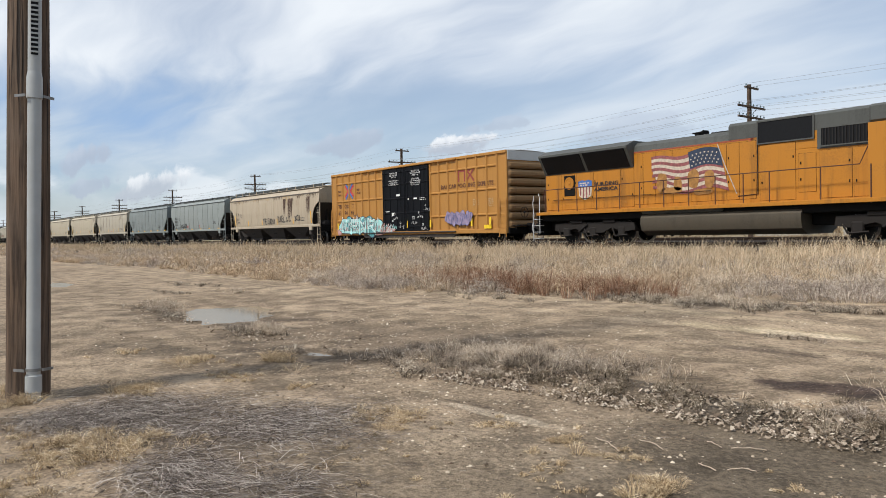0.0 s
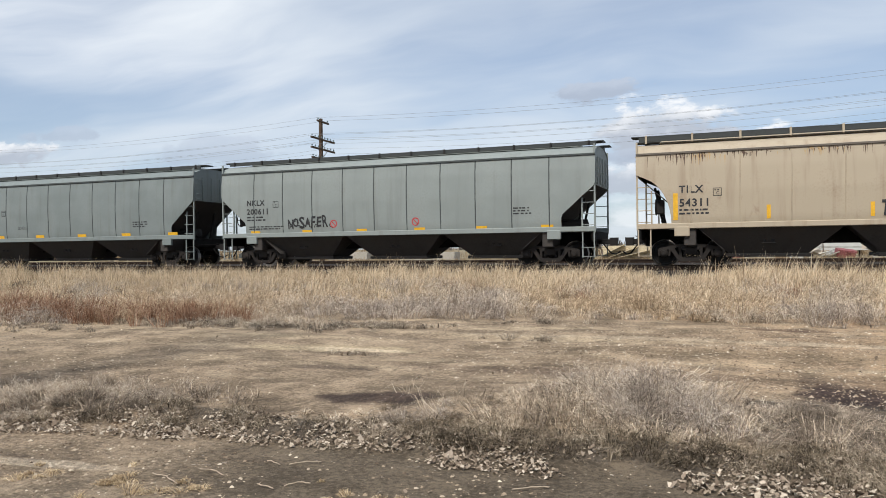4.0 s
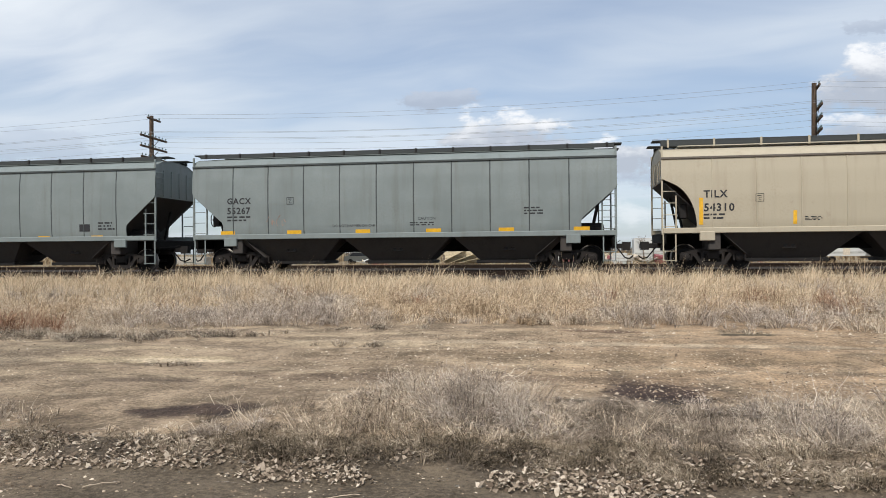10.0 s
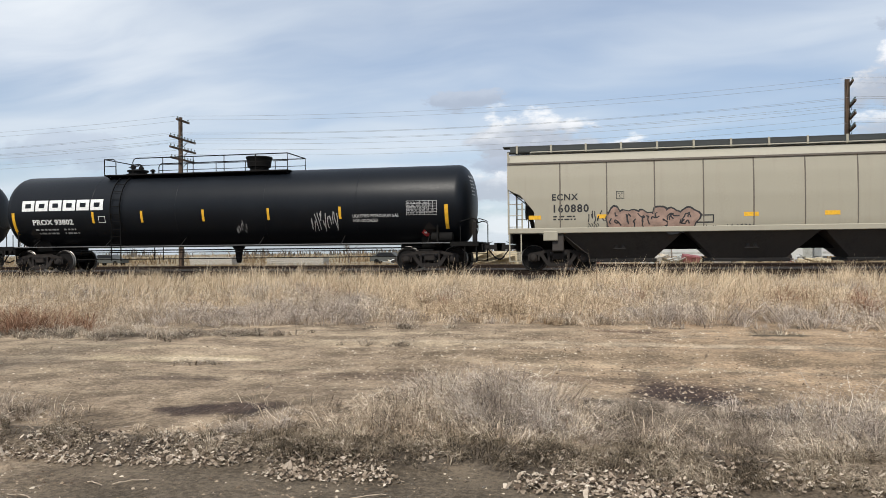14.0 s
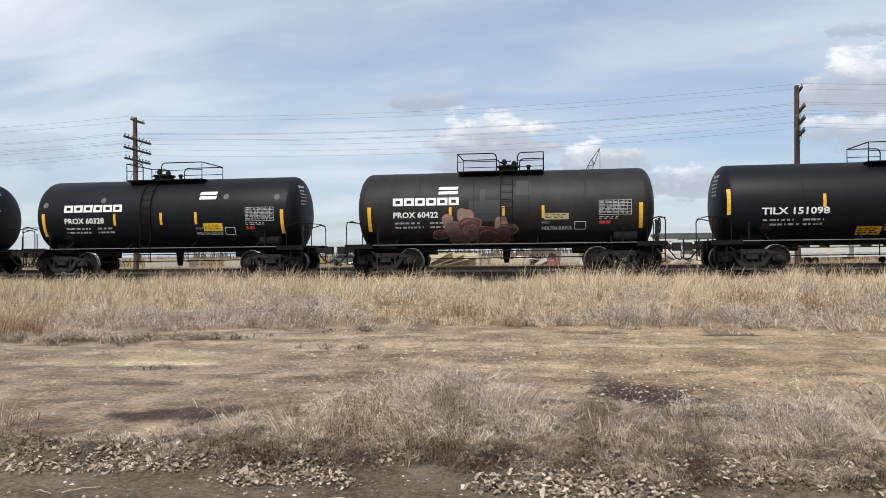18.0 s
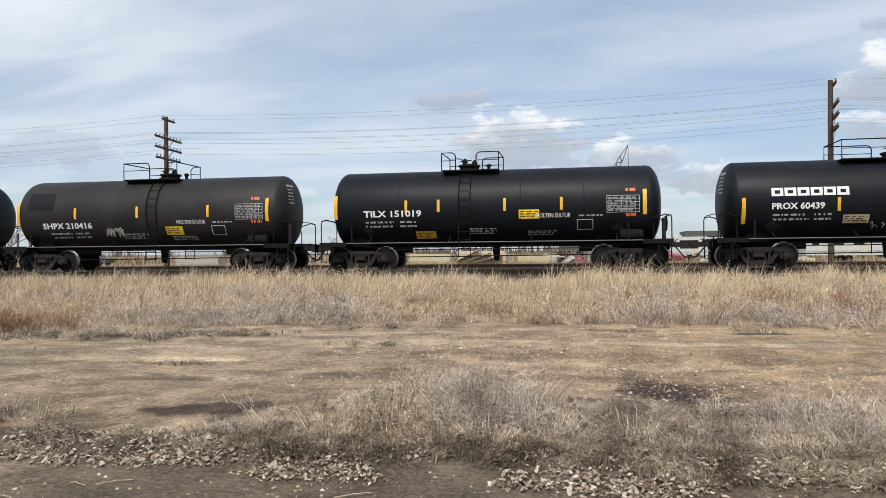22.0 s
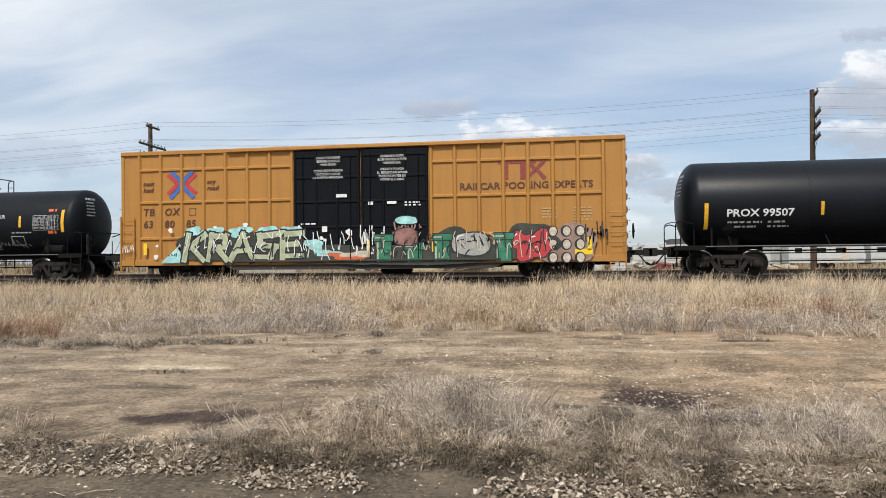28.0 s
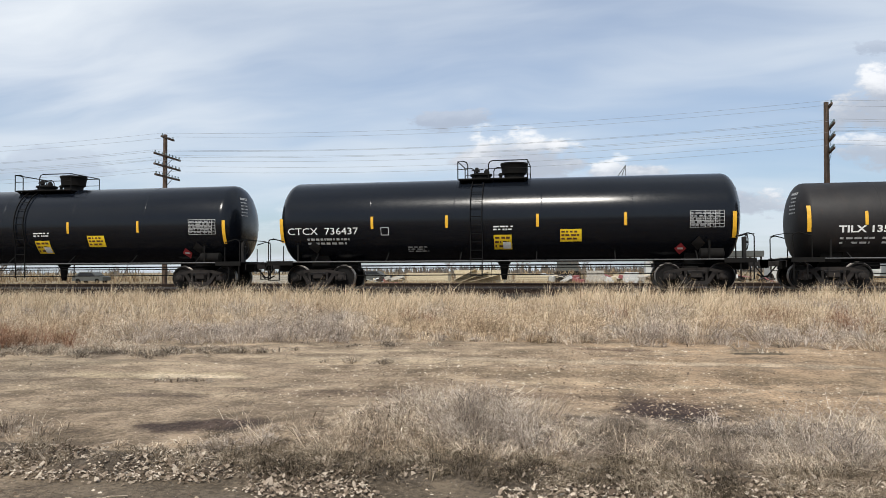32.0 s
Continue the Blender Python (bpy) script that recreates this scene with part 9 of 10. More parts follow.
def bank():
    r = np.random.default_rng(11)
    sets = []
    # tall golden grass towards the track
    for x0, x1, n, k, wide in ((-30, 24, 5400, 18, 0.0134), (-75, -30, 2500, 14, 0.026), (-230, -75, 2000, 11, 0.06), (24, 60, 500, 12, 0.026)):
        x, y = scatter(n, x0, x1, lambda q, u: np.maximum(grass_edge(q) + 0.7 + 2.0 * u, 26.1 - 9.5 * u ** 1.1), r, 1.0, 3, 1.2, 0.36)
        g = np.clip((y - 17.5) / 5.0, 0, 1)
        h = (0.26 + 0.50 * g) * r.uniform(0.55, 1.3, len(x)) * (0.2 + 1.65 * fbm(x, y, 1.3, 31, 3)) * np.interp(y, [20.5, 24.0], [1.0, 0.85])
        sets.append(clumps(x, y, k, r.uniform(0.06, 0.20, len(x)), h, wide, 0.1, 1.0, r, 0.4))
    x = r.uniform(-45, 30, 1500)
    y = r.uniform(24.6, 26.0, 1500)
    sets.append(clumps(x, y, 24, r.uniform(0.08, 0.2, 1500), 0.14 + 0.75 * fbm(x, y, 1.1, 37, 2) ** 1.5 * r.uniform(0.6, 1.3, 1500), 0.012, 0.05, 0.7, r, 0.5))
    bulk("bank_grass", *merge(sets), G_GOLD, "tall golden dry grass on the railway bank", "grass")
    # fuzzy weeds along the foot of the bank, in patches of three shades
    shades = [[], [], []]

    def spread(x, y, h, rad, k, twigs, wide, droop):
        q = fbm(x, y, 2.4, 53, 2) + r.normal(0, 0.06, len(x))
        for i, (lo, hi) in enumerate(((-9, 0.40), (0.40, 0.55), (0.55, 9))):
            p = (q > lo) & (q <= hi)
            shades[i].append(bushes(x[p], y[p], rad[p], h[p], k, twigs, wide, r, droop))

    for x0, x1, n, k, wide in ((-30, 24, 1700, 15, 0.0088), (-75, -30, 900, 11, 0.018), (-230, -75, 800, 8, 0.045)):
        x, y = scatter(n, x0, x1, lambda q, u: grass_edge(q) + 0.1 + (np.clip(23.0 - grass_edge(q), 3, 12)) * u ** 0.9, r, 1.0, 9, 1.1, 0.34)
        near = np.clip((y - grass_edge(x)) / 1.0, 0.45, 1)
        h = (0.16 + 0.50 * fbm(x, y, 1.6, 41, 2)) * near * r.uniform(0.7, 1.3, len(x))
        spread(x, y, h, h * r.uniform(0.9, 1.5, len(x)), k, 4, wide, 0.45)
    for x0, x1, n, k, wide in ((-26, 20, 800, 24, 0.0088), (-60, -26, 300, 15, 0.027)):
        x = r.uniform(x0, x1, n)
        y = grass_edge(x) + 0.2 + 5.0 * r.random(n) ** 1.5
        h = (0.14 + 0.55 * fbm(x, y, 1.5, 43, 2)) * r.uniform(0.6, 1.2, n) * np.clip((y - grass_edge(x)) / 0.8, 0.45, 1)
        spread(x, y, h, h * r.uniform(0.9, 1.7, n), k, 4, wide, 0.5)
    x = r.uniform(-24, 18, 170)
    y = grass_edge(x) + 0.4 + 5.0 * r.random(170) ** 1.3
    h = r.uniform(0.28, 0.66, 170) * np.clip((y - grass_edge(x)) / 1.5, 0.5, 1)
    spread(x, y, h, h * r.uniform(0.8, 1.2, 170), 50, 5, 0.0095, 0.6)
    for i, (name, m, label) in enumerate((("ashen_weeds", G_LILAC, "ashen dead weeds at the foot of the bank"), ("bank_weeds", G_GREY, "pale grey dry weeds at the foot of the bank"), ("tan_weeds", G_TANW, "tan dry weeds at the foot of the bank"))):
        bulk(name, *merge(shades[i]), m, label, "weeds")
    sets = []
    for cx, cy, rx, ry, n, hh in ((-11.0, 13.3, 2.0, 0.6, 50, 0.45), (-15.3, 12.8, 3.4, 0.8, 150, 0.55), (6.3, 17.6, 1.0, 0.4, 12, 0.5), (1.4, 19.5, 0.35, 0.25, 7, 0.6), (5.2, 18.6, 1.5, 0.5, 16, 0.5), (-7.2, 20.0, 0.8, 0.3, 5, 0.5), (-3.5, 18.3, 0.5, 0.3, 4, 0.45), (10.5, 18.5, 1.2, 0.5, 8, 0.5)):
        x, y = r.normal(cx, rx * 0.5, n), r.normal(cy, ry * 0.5, n)
        h = hh * r.uniform(0.5, 1.2, n)
        sets.append(bushes(x, y, h * r.uniform(0.4, 0.9, n), h, 26, 2, 0.011, r, 0.1))
    bulk("red_stalks", *merge(sets), G_RED, "reddish brown dead dock stalks in the bank", "weeds")
    # low scrub on the road's verge
    sets = []
    for cx, cy, rx, ry, n in ((-9.3, 12.8, 2.2, 0.5, 210), (-6.1, 13.0, 1.1, 0.3, 80), (-3.5, 14.3, 1.0, 0.2, 16), (-2.9, 12.2, 0.7, 0.12, 9), (-13.0, 11.2, 1.5, 0.4, 30), (3.4, 14.0, 0.5, 0.12, 6), (-16.3, 4.75, 1.5, 0.25, 60), (-11.6, 4.9, 1.0, 0.2, 34), (-9.3, 4.5, 0.35, 0.1, 9), (-24, 8.2, 1.5, 0.4, 20), (-21, 6.6, 1.0, 0.3, 10), (-5.0, 10.0, 0.6, 0.1, 6), (-7.0, 4.85, 0.6, 0.12, 18)):
        x, y = r.normal(cx, rx * 0.55, n), r.normal(cy, ry * 0.6, n)
        h = r.uniform(0.03, 0.14, n)
        sets.append(bushes(x, y, h * r.uniform(1.2, 2.6, n), h, 20, 3, 0.0092, r, 0.5))
    bulk("verge_scrub", *merge(sets), G_SCRUB, "low grey scrub on the verge of the dirt road", "weeds")
    sets = []
    for cx, cy, rx, ry, n, hh in ((-17.2, 5.05, 1.3, 0.3, 36, 0.20), (-11.3, 5.0, 0.6, 0.2, 22, 0.18), (-9.0, 12.9, 1.8, 0.4, 40, 0.2), (-20.3, 8.0, 0.8, 0.3, 12, 0.14), (-6.0, 13.1, 0.9, 0.3, 16, 0.16), (-6.6, 5.9, 0.9, 0.3, 30, 0.2)):
        x, y = r.normal(cx, rx * 0.5, n), r.normal(cy, ry * 0.5, n)
        h = hh * r.uniform(0.5, 1.2, n)
        sets.append(bushes(x, y, h * r.uniform(0.8, 1.6, n), h, 26, 4, 0.0062, r, 0.4))
    bulk("verge_fuzz", *merge(sets), G_GREY, "pale fuzzy dry weeds on the verge of the dirt road", "weeds")


bank()


def far_bank():
    """Rough brown growth on the far side of the track."""
    r = np.random.default_rng(67)
    n = 800
    x, y = r.uniform(-75, 45, n), r.uniform(38.9, 43.5, n)
    keep = fbm(x, y, 6.0, 15, 2) > 0.36
    x, y = x[keep], y[keep]
    h = r.uniform(0.2, 0.62, len(x)) * (0.4 + 1.0 * fbm(x, y, 5.0, 19, 2)) * np.interp(x, [-12, -4, 14, 30], [1.0, 0.55, 0.45, 0.35])
    bulk("far_bank_weeds", *merge([bushes(x, y, h * r.uniform(0.6, 1.0, len(x)), h, 26, 2, 0.024, r, 0.2)]), G_FAR, "rough brown dead weeds behind the railway track", "weeds")


G_FAR = blades_mat("rough brown weeds", (0.09, 0.065, 0.042), (0.26, 0.19, 0.115), (0.46, 0.36, 0.24))
far_bank()


def foreground_weeds():
    r = np.random.default_rng(23)
    sets = []
    # bushy tangle along the row
    n = 3600
    x, y = r.uniform(-4.6, 13.0, n), r.uniform(6.05, 8.8, n)
    top = np.interp(x, [-4.7, -3.5, -2.6, -1.6, 0.1, 0.5, 0.95, 1.5, 2.2, 2.6, 3.2, 6, 13], [5.9, 6.0, 6.6, 7.9, 7.9, 7.3, 6.9, 7.2, 7.9, 7.2, 7.6, 8.0, 8.6])
    keep = (y < top + r.normal(0, 0.12, n)) & (fbm(x, y, 0.9, 77, 2) > 0.30)
    x, y, top = x[keep][:820], y[keep][:820], top[keep][:820]
    h = (0.05 + 0.72 * np.clip(fbm(x, y, 0.8, 55, 2) - 0.26, 0, 0.5)) * r.uniform(0.5, 1.25, len(x)) * np.clip((y - 5.2) / 1.3, 0.4, 1.1) * np.interp(x, [-4.6, -2.8, -1.6, 0.2, 0.7, 1.8, 2.3], [0.5, 0.65, 0.84, 0.84, 0.7, 0.7, 1.0])
    rad = h * r.uniform(1.0, 2.1, len(x))
    sort = fbm(x, y, 0.7, 66, 2) + r.normal(0, 0.07, len(x))
    for lo, hi, k, w, droop, m, name, label in ((-1, 0.36, 36, 0.0054, 0.35, G_LILAC, "ashen_brush", "ashen dead brush in the row of weeds"), (0.36, 0.50, 36, 0.0054, 0.5, G_WEED, "dead_weeds", "tangle of dead grey weeds beside the dirt road"), (0.50, 2, 36, 0.0058, 0.85, G_PALE, "pale_weeds", "pale arching dead grass among the weeds")):
        s = (sort > lo) & (sort <= hi)
        sets = [bushes(x[s], y[s], rad[s], h[s], k, 5, w, r, droop)]
        if name == "dead_weeds":
            bx, by = r.uniform(0.3, 2.5, 90), r.uniform(6.0, 7.35, 90)
            bh = r.uniform(0.08, 0.18, 90)
            sets.append(bushes(bx, by, bh * r.uniform(1.0, 1.9, 90), bh, 36, 4, 0.0052, r, 0.4))
            # the heap of stalks farther along the row
            u = r.random(190)
            bx, by = -7.9 + 2.8 * u + r.normal(0, 0.22, 190), 5.5 + 0.9 * u + r.normal(0, 0.42, 190)
            bh = r.uniform(0.05, 0.19, 190)
            sets.append(bushes(bx, by, bh * r.uniform(0.7, 1.5, 190), bh, 36, 4, 0.006, r, 0.4))
        elif name == "pale_weeds":
            bx, by = np.concatenate([r.uniform(-3.2, 0.1, 45), r.uniform(2.2, 11, 85)]), r.uniform(6.0, 7.6, 130)
            sets.append(clumps(bx, by, 7, r.uniform(0.05, 0.18, 130), r.uniform(0.20, 0.36, 130), 0.0055, 0.7, 1.6, r))
            u = r.random(40)
            sets.append(clumps(-8.2 + 3.6 * u, 5.2 + 1.4 * u + r.normal(0, 0.3, 40), 6, np.full(40, 0.12), r.uniform(0.14, 0.30, 40), 0.008, 0.2, 1.2, r))
            # sheaves that arch over one way
            n = 95
            bx = np.concatenate([r.uniform(-2.4, 0.3, 24), r.uniform(1.9, 11, n - 24)])
            by = np.interp(bx, [-2.4, -1.6, 0.3, 2.0, 11], [6.3, 7.0, 6.9, 6.7, 7.3]) + r.normal(0, 0.35, n)
            way = r.choice([0.2, 2.9, -0.5, 3.6], n) + r.normal(0, 0.4, n)
            i = np.repeat(np.arange(n), 26)
            k = len(i)
            x1, y1 = bx[i] + r.normal(0, 0.07, k), by[i] + r.normal(0, 0.05, k)
            sets.append(blades(x1, y1, ground_z(x1, y1) + r.uniform(0.0, 0.08, k), r.uniform(0.7, 1.2, k) * r.uniform(0.20, 0.36, n)[i], r.uniform(0.0035, 0.007, k), r.uniform(0.7, 1.5, k), way[i] + r.normal(0, 0.35, k), r))
        bulk(name, *merge(sets), m, label, "weeds")
    # low brown bushes over the leaves
    n = 1000
    x = np.concatenate([r.uniform(-6.2, 10.0, 400), r.uniform(-2.6, 9.0, 600)])
    y = 5.42 + np.abs(r.normal(0, 0.38, n)) + np.interp(x, [-6.2, -5, -3], [-0.25, -0.05, 0.0])
    keep = fbm(x, y, 0.8, 88, 2) > np.where(x > -1.5, 0.27, 0.36)
    x, y = x[keep], y[keep]
    h = r.uniform(0.05, 0.13, len(x)) * (1 + 0.7 * np.clip(y - 5.6, 0, 1))
    bulk("brown_weeds", *merge([bushes(x, y, h * r.uniform(1.0, 2.2, len(x)), h, 20, 4, 0.0058, r, 0.5)]), G_BROWN, "low brown dead weeds growing through dry leaves", "weeds")
    # straw tufts in the bare dirt
    tufts = []
    for cx, cy, n, rad, hh in ((-9.4, 3.2, 16, 0.34, 0.16), (-8.68, 4.0, 16, 0.30, 0.20), (-8.06, 2.08, 18, 0.28, 0.19), (-8.2, 3.25, 14, 0.40, 0.09), (-10.7, 2.6, 8, 0.3, 0.10), (-5.40, 3.42, 18, 0.34, 0.12), (-5.0, 3.3, 8, 0.24, 0.08), (-5.86, 1.36, 30, 0.34, 0.16), (-5.95, 0.95, 24, 0.36, 0.12), (-5.2, 0.75, 14, 0.4, 0.09), (-6.6, 0.9, 12, 0.35, 0.10),
                               (-4.5, 3.95, 8, 0.25, 0.08), (-3.75, 3.9, 14, 0.35, 0.10), (-3.2, 4.1, 8, 0.25, 0.07), (-2.75, 3.65, 14, 0.26, 0.14), (-8.15, 1.02, 8, 0.16, 0.20), (-8.85, 1.1, 6, 0.18, 0.17), (-3.3, 3.3, 14, 0.5, 0.06), (-4.6, 2.6, 14, 0.6, 0.06), (-6.9, 3.4, 8, 0.3, 0.08), (-2.0, 4.2, 7, 0.3, 0.06)):
        x, y = r.normal(cx, rad * 0.6, n), r.normal(cy, rad * 0.45, n)
        h = 0.62 * hh * r.uniform(0.5, 1.25, n)
        tufts.append(bushes(x, y, h * r.uniform(1.2, 2.2, n), h, 44, 3, 0.0044, r, 0.5))
    bulk("straw_tufts", *merge(tufts), G_STRAW, "straw-coloured grass tufts in bare dirt", "grass")

    # twigs lying flat by the pole
    def flat(x, y, ln, w):
        n = len(x)
        return blades(x, y, ground_z(x, y) + 0.012 + 0.045 * r.random(n), ln * 0.25, w, np.full(n, 4.0), r.normal(0.35, 0.75, n), r)

    mats = []
    for cx, cy, rx, ry, n in ((-6.9, 1.85, 1.0, 0.65, 5200), (-5.75, 2.65, 0.8, 0.6, 3800), (-7.2, 1.25, 0.5, 0.4, 1800), (-4.9, 1.5, 0.6, 0.35, 2300), (-4.3, 2.0, 0.5, 0.3, 700)):
        x, y = r.normal(cx, rx * 0.55, n), r.normal(cy, ry * 0.6, n)
        mats.append(flat(x, y, r.uniform(0.10, 0.46, n), r.uniform(0.004, 0.0085, n)))
    x, y = r.uniform(-9, 9, 1300), r.uniform(2.2, 12, 1300)
    mats.append(flat(x, y, r.uniform(0.05, 0.22, 1300), r.uniform(0.004, 0.007, 1300)))
    bulk("twig_mat", *merge(mats), G_TWIG, "mat of dead grey twigs on the dirt", "twigs")


foreground_weeds()


def leaf_shape(n, x, y, z, size, r):
    """Crumpled dead leaves: a ragged rim round a sunken middle."""
    k = 8
    a = (np.arange(k) / k * 2 * math.pi)[None] + r.normal(0, 0.22, (n, k))
    q = r.uniform(0.55, 1.25, (n, k)) * size[:, None]
    vx, vy = q * np.cos(a) * 1.2, q * np.sin(a) * 0.9
    tilt = r.normal(0, 0.42, (n, 2))
    vz = vx * tilt[:, :1] + vy * tilt[:, 1:] + r.normal(0, 0.22, (n, k)) * size[:, None]
    mid = np.stack([r.normal(0, 0.15, n), r.normal(0, 0.15, n), r.normal(-0.1, 0.35, n)], 1) * size[:, None]
    t = r.uniform(0, 2 * math.pi, n)
    c, s = np.cos(t)[:, None], np.sin(t)[:, None]
    rim = np.stack([vx * c - vy * s, vx * s + vy * c, vz], -1)
    v = np.concatenate([rim, mid[:, None]], 1)
    v += np.stack([x, y, z + size * 0.35], -1)[:, None]
    b = np.arange(n)[:, None] * (k + 1)
    tris = np.concatenate([b + np.array([i, (i + 1) % k, k]) for i in range(k)])
    return v.reshape(-1, 3), [tris]


def leaf_row():
    r = np.random.default_rng(31)
    row = empty("leaf_windrow", 0, 0, 0, "windrow of pale dry crumpled leaves along the dirt road", "leaf litter")

    def places(n):
        x = r.uniform(-6.5, 9.0, n * 4)
        y = np.interp(x, [-6.5, -5.8, -4.8, -3.5, -2.2, -1.9, -0.6, 0.75, 9], [4.70, 4.88, 5.05, 5.14, 5.26, 5.06, 5.05, 5.06, 5.08]) + 0.74 * r.random(n * 4) ** 1.2 + r.normal(0, 0.04, n * 4)
        keep = fbm(x, y, 0.40, 97, 3) + r.normal(0, 0.05, n * 4) > 0.40 + 0.05 * np.clip((x + 0.6) / 0.5, 0, 1)
        return x[keep][:n], y[keep][:n]
    x, y = places(10500)
    sz = r.uniform(0.006, 0.019, len(x)) * np.where(r.random(len(x)) < 0.12, 1.35, 1.0)
    hx, hy = r.normal(0.62, 0.22, 200), r.normal(5.24, 0.11, 200)
    tx, ty = np.concatenate([r.normal(-6.6, 0.9, 110), r.uniform(-14, 6, 260), r.normal(-8.6, 1.3, 150), r.normal(-15.8, 1.0, 220), r.normal(-11.3, 0.6, 130), r.normal(-6.6, 0.9, 320)]), np.concatenate([r.normal(1.3, 0.5, 110), r.uniform(2.5, 12.0, 260), r.normal(5.6, 0.8, 150), r.normal(4.75, 0.2, 220), r.normal(4.7, 0.15, 130), r.normal(6.2, 0.35, 320)])
    x, y = np.concatenate([x, hx, tx]), np.concatenate([y, hy, ty])
    sz = np.concatenate([sz, r.uniform(0.010, 0.024, 200), r.uniform(0.010, 0.024, 1190)])
    v, f = leaf_shape(len(x), x, y, ground_z(x, y) + 0.03 * r.random(len(x)), sz, r)
    ob = bulk("leaf_litter", v, f, G_LEAF, "drift of dry leaves", "")
    ob.parent = row
    shapes = []
    for k in range(10):
        v, f = leaf_shape(1, np.zeros(1), np.zeros(1), np.zeros(1), np.array([0.024]), r)
        me = bpy.data.meshes.new("leaf")
        me.from_pydata([tuple(p) for p in v], [], [tuple(int(i) for i in q) for q in f[0]])
        me.materials.append(M_LEAF1)
        shapes.append(me)
    x, y = places(290)
    z = ground_z(x, y)
    for k in range(len(x)):
        same_mesh("leaf", shapes[k % 10], row, pose(x[k], y[k], z[k] + 0.02, 0, 0, r.uniform(0, 360)) @ Matrix.Scale(r.uniform(0.6, 1.3), 4))


def leaf_material():
    m, n = material("single dry leaf")
    rnd = n.add("ShaderNodeObjectInfo").outputs["Random"]
    co = n.add("ShaderNodeTexCoord").outputs["Object"]
    col = n.mix(rnd, (0.17, 0.125, 0.09), (0.60, 0.51, 0.40))
    col = n.mix(n.math("MULTIPLY", n.ramp(n.noise(co, 60.0), 0.4, 0.7), 0.4), col, (0.22, 0.16, 0.11))
    finish(n, col, 0.8, 0.0, n.noise(co, 90.0), 0.002, 0.5, 0.3)
    return m


M_LEAF1 = leaf_material()
leaf_row()


def stones():
    r = np.random.default_rng(41)
    n = 39000
    x = np.concatenate([r.uniform(-16, 10, n - 24000), r.uniform(-4.0, 9, 15000), r.normal(-9.2, 1.8, 5000), r.uniform(-7, -1, 4000)])
    y = np.concatenate([r.uniform(2.0, 15.5, n - 24000), r.uniform(7.8, 14.6, 15000), r.normal(6.3, 1.2, 5000), r.uniform(0.6, 5.0, 4000)])
    keep = fbm(x, y, 2.0, 91, 3) + r.normal(0, 0.08, n) > 0.42
    x, y = x[keep], y[keep]
    n = len(x)
    s = 0.006 + 0.016 * r.random(n) ** 2.6 + np.where((r.random(n) < 0.012) & (y > 6.0), 0.016, 0)
    base = np.array([[1, 0, 0.1], [0.3, 0.9, 0], [-0.8, 0.6, 0.1], [-0.7, -0.7, 0], [0.4, -0.9, 0.1], [0.1, 0.1, 0.75], [-0.3, -0.2, 0.6]])
    v = base[None] * r.uniform(0.7, 1.3, (n, 7, 3)) * s[:, None, None]
    a = r.uniform(0, 6.3, n)
    c, q = np.cos(a)[:, None], np.sin(a)[:, None]
    out = np.stack([v[:, :, 0] * c - v[:, :, 1] * q + x[:, None], v[:, :, 0] * q + v[:, :, 1] * c + y[:, None], v[:, :, 2] + ground_z(x, y)[:, None] - s[:, None] * 0.15], -1).reshape(-1, 3)
    b = np.arange(n)[:, None] * 7
    tris = np.concatenate([b + np.array(t) for t in ([0, 1, 5], [1, 2, 5], [2, 6, 5], [2, 3, 6], [3, 4, 6], [4, 5, 6], [4, 0, 5])])
    bulk("pebbles", out, [tris], blades_mat("pale pebbles", (0.10, 0.07, 0.05), (0.40, 0.31, 0.22), (0.74, 0.65, 0.52)), "scattered pale pebbles on the dirt", "pebbles")


stones()


def sticks():
    r = random.Random(8)
    m = plain("bleached stick", (0.48, 0.38, 0.28), 0.85, vary=0.25, scale=20)
    for x0, y0, x1, y1 in ((-2.86, 4.29, -2.69, 4.23), (-2.66, 4.30, -2.50, 4.40), (-3.68, 4.22, -3.36, 4.10), (-3.47, 4.45, -3.18, 4.37), (-3.10, 4.76, -2.95, 4.70), (-2.90, 4.74, -2.70, 4.87), (-1.2, 4.7, -1.0, 4.82)):
        pts = []
        for k in range(7):
            u = k / 6
            x, y = x0 + (x1 - x0) * u + r.uniform(-0.012, 0.012), y0 + (y1 - y0) * u + r.uniform(-0.012, 0.012)
            pts.append((x, y, float(ground_z(x, y)) + 0.012 + 0.012 * math.sin(3.1 * u)))
        mb = Mesh().tube(pts, 0.0042, 5)
        a = Vector(pts[r.randint(1, 4)])
        mb.tube([a, a + Vector((r.uniform(-0.03, 0.03), r.uniform(-0.03, 0.03), 0.006))], 0.0025, 4)
        tagged(part("dead_stick", mb, m), "bleached dead stick lying on bare dirt", "stick", "sticks on the dirt")


sticks()


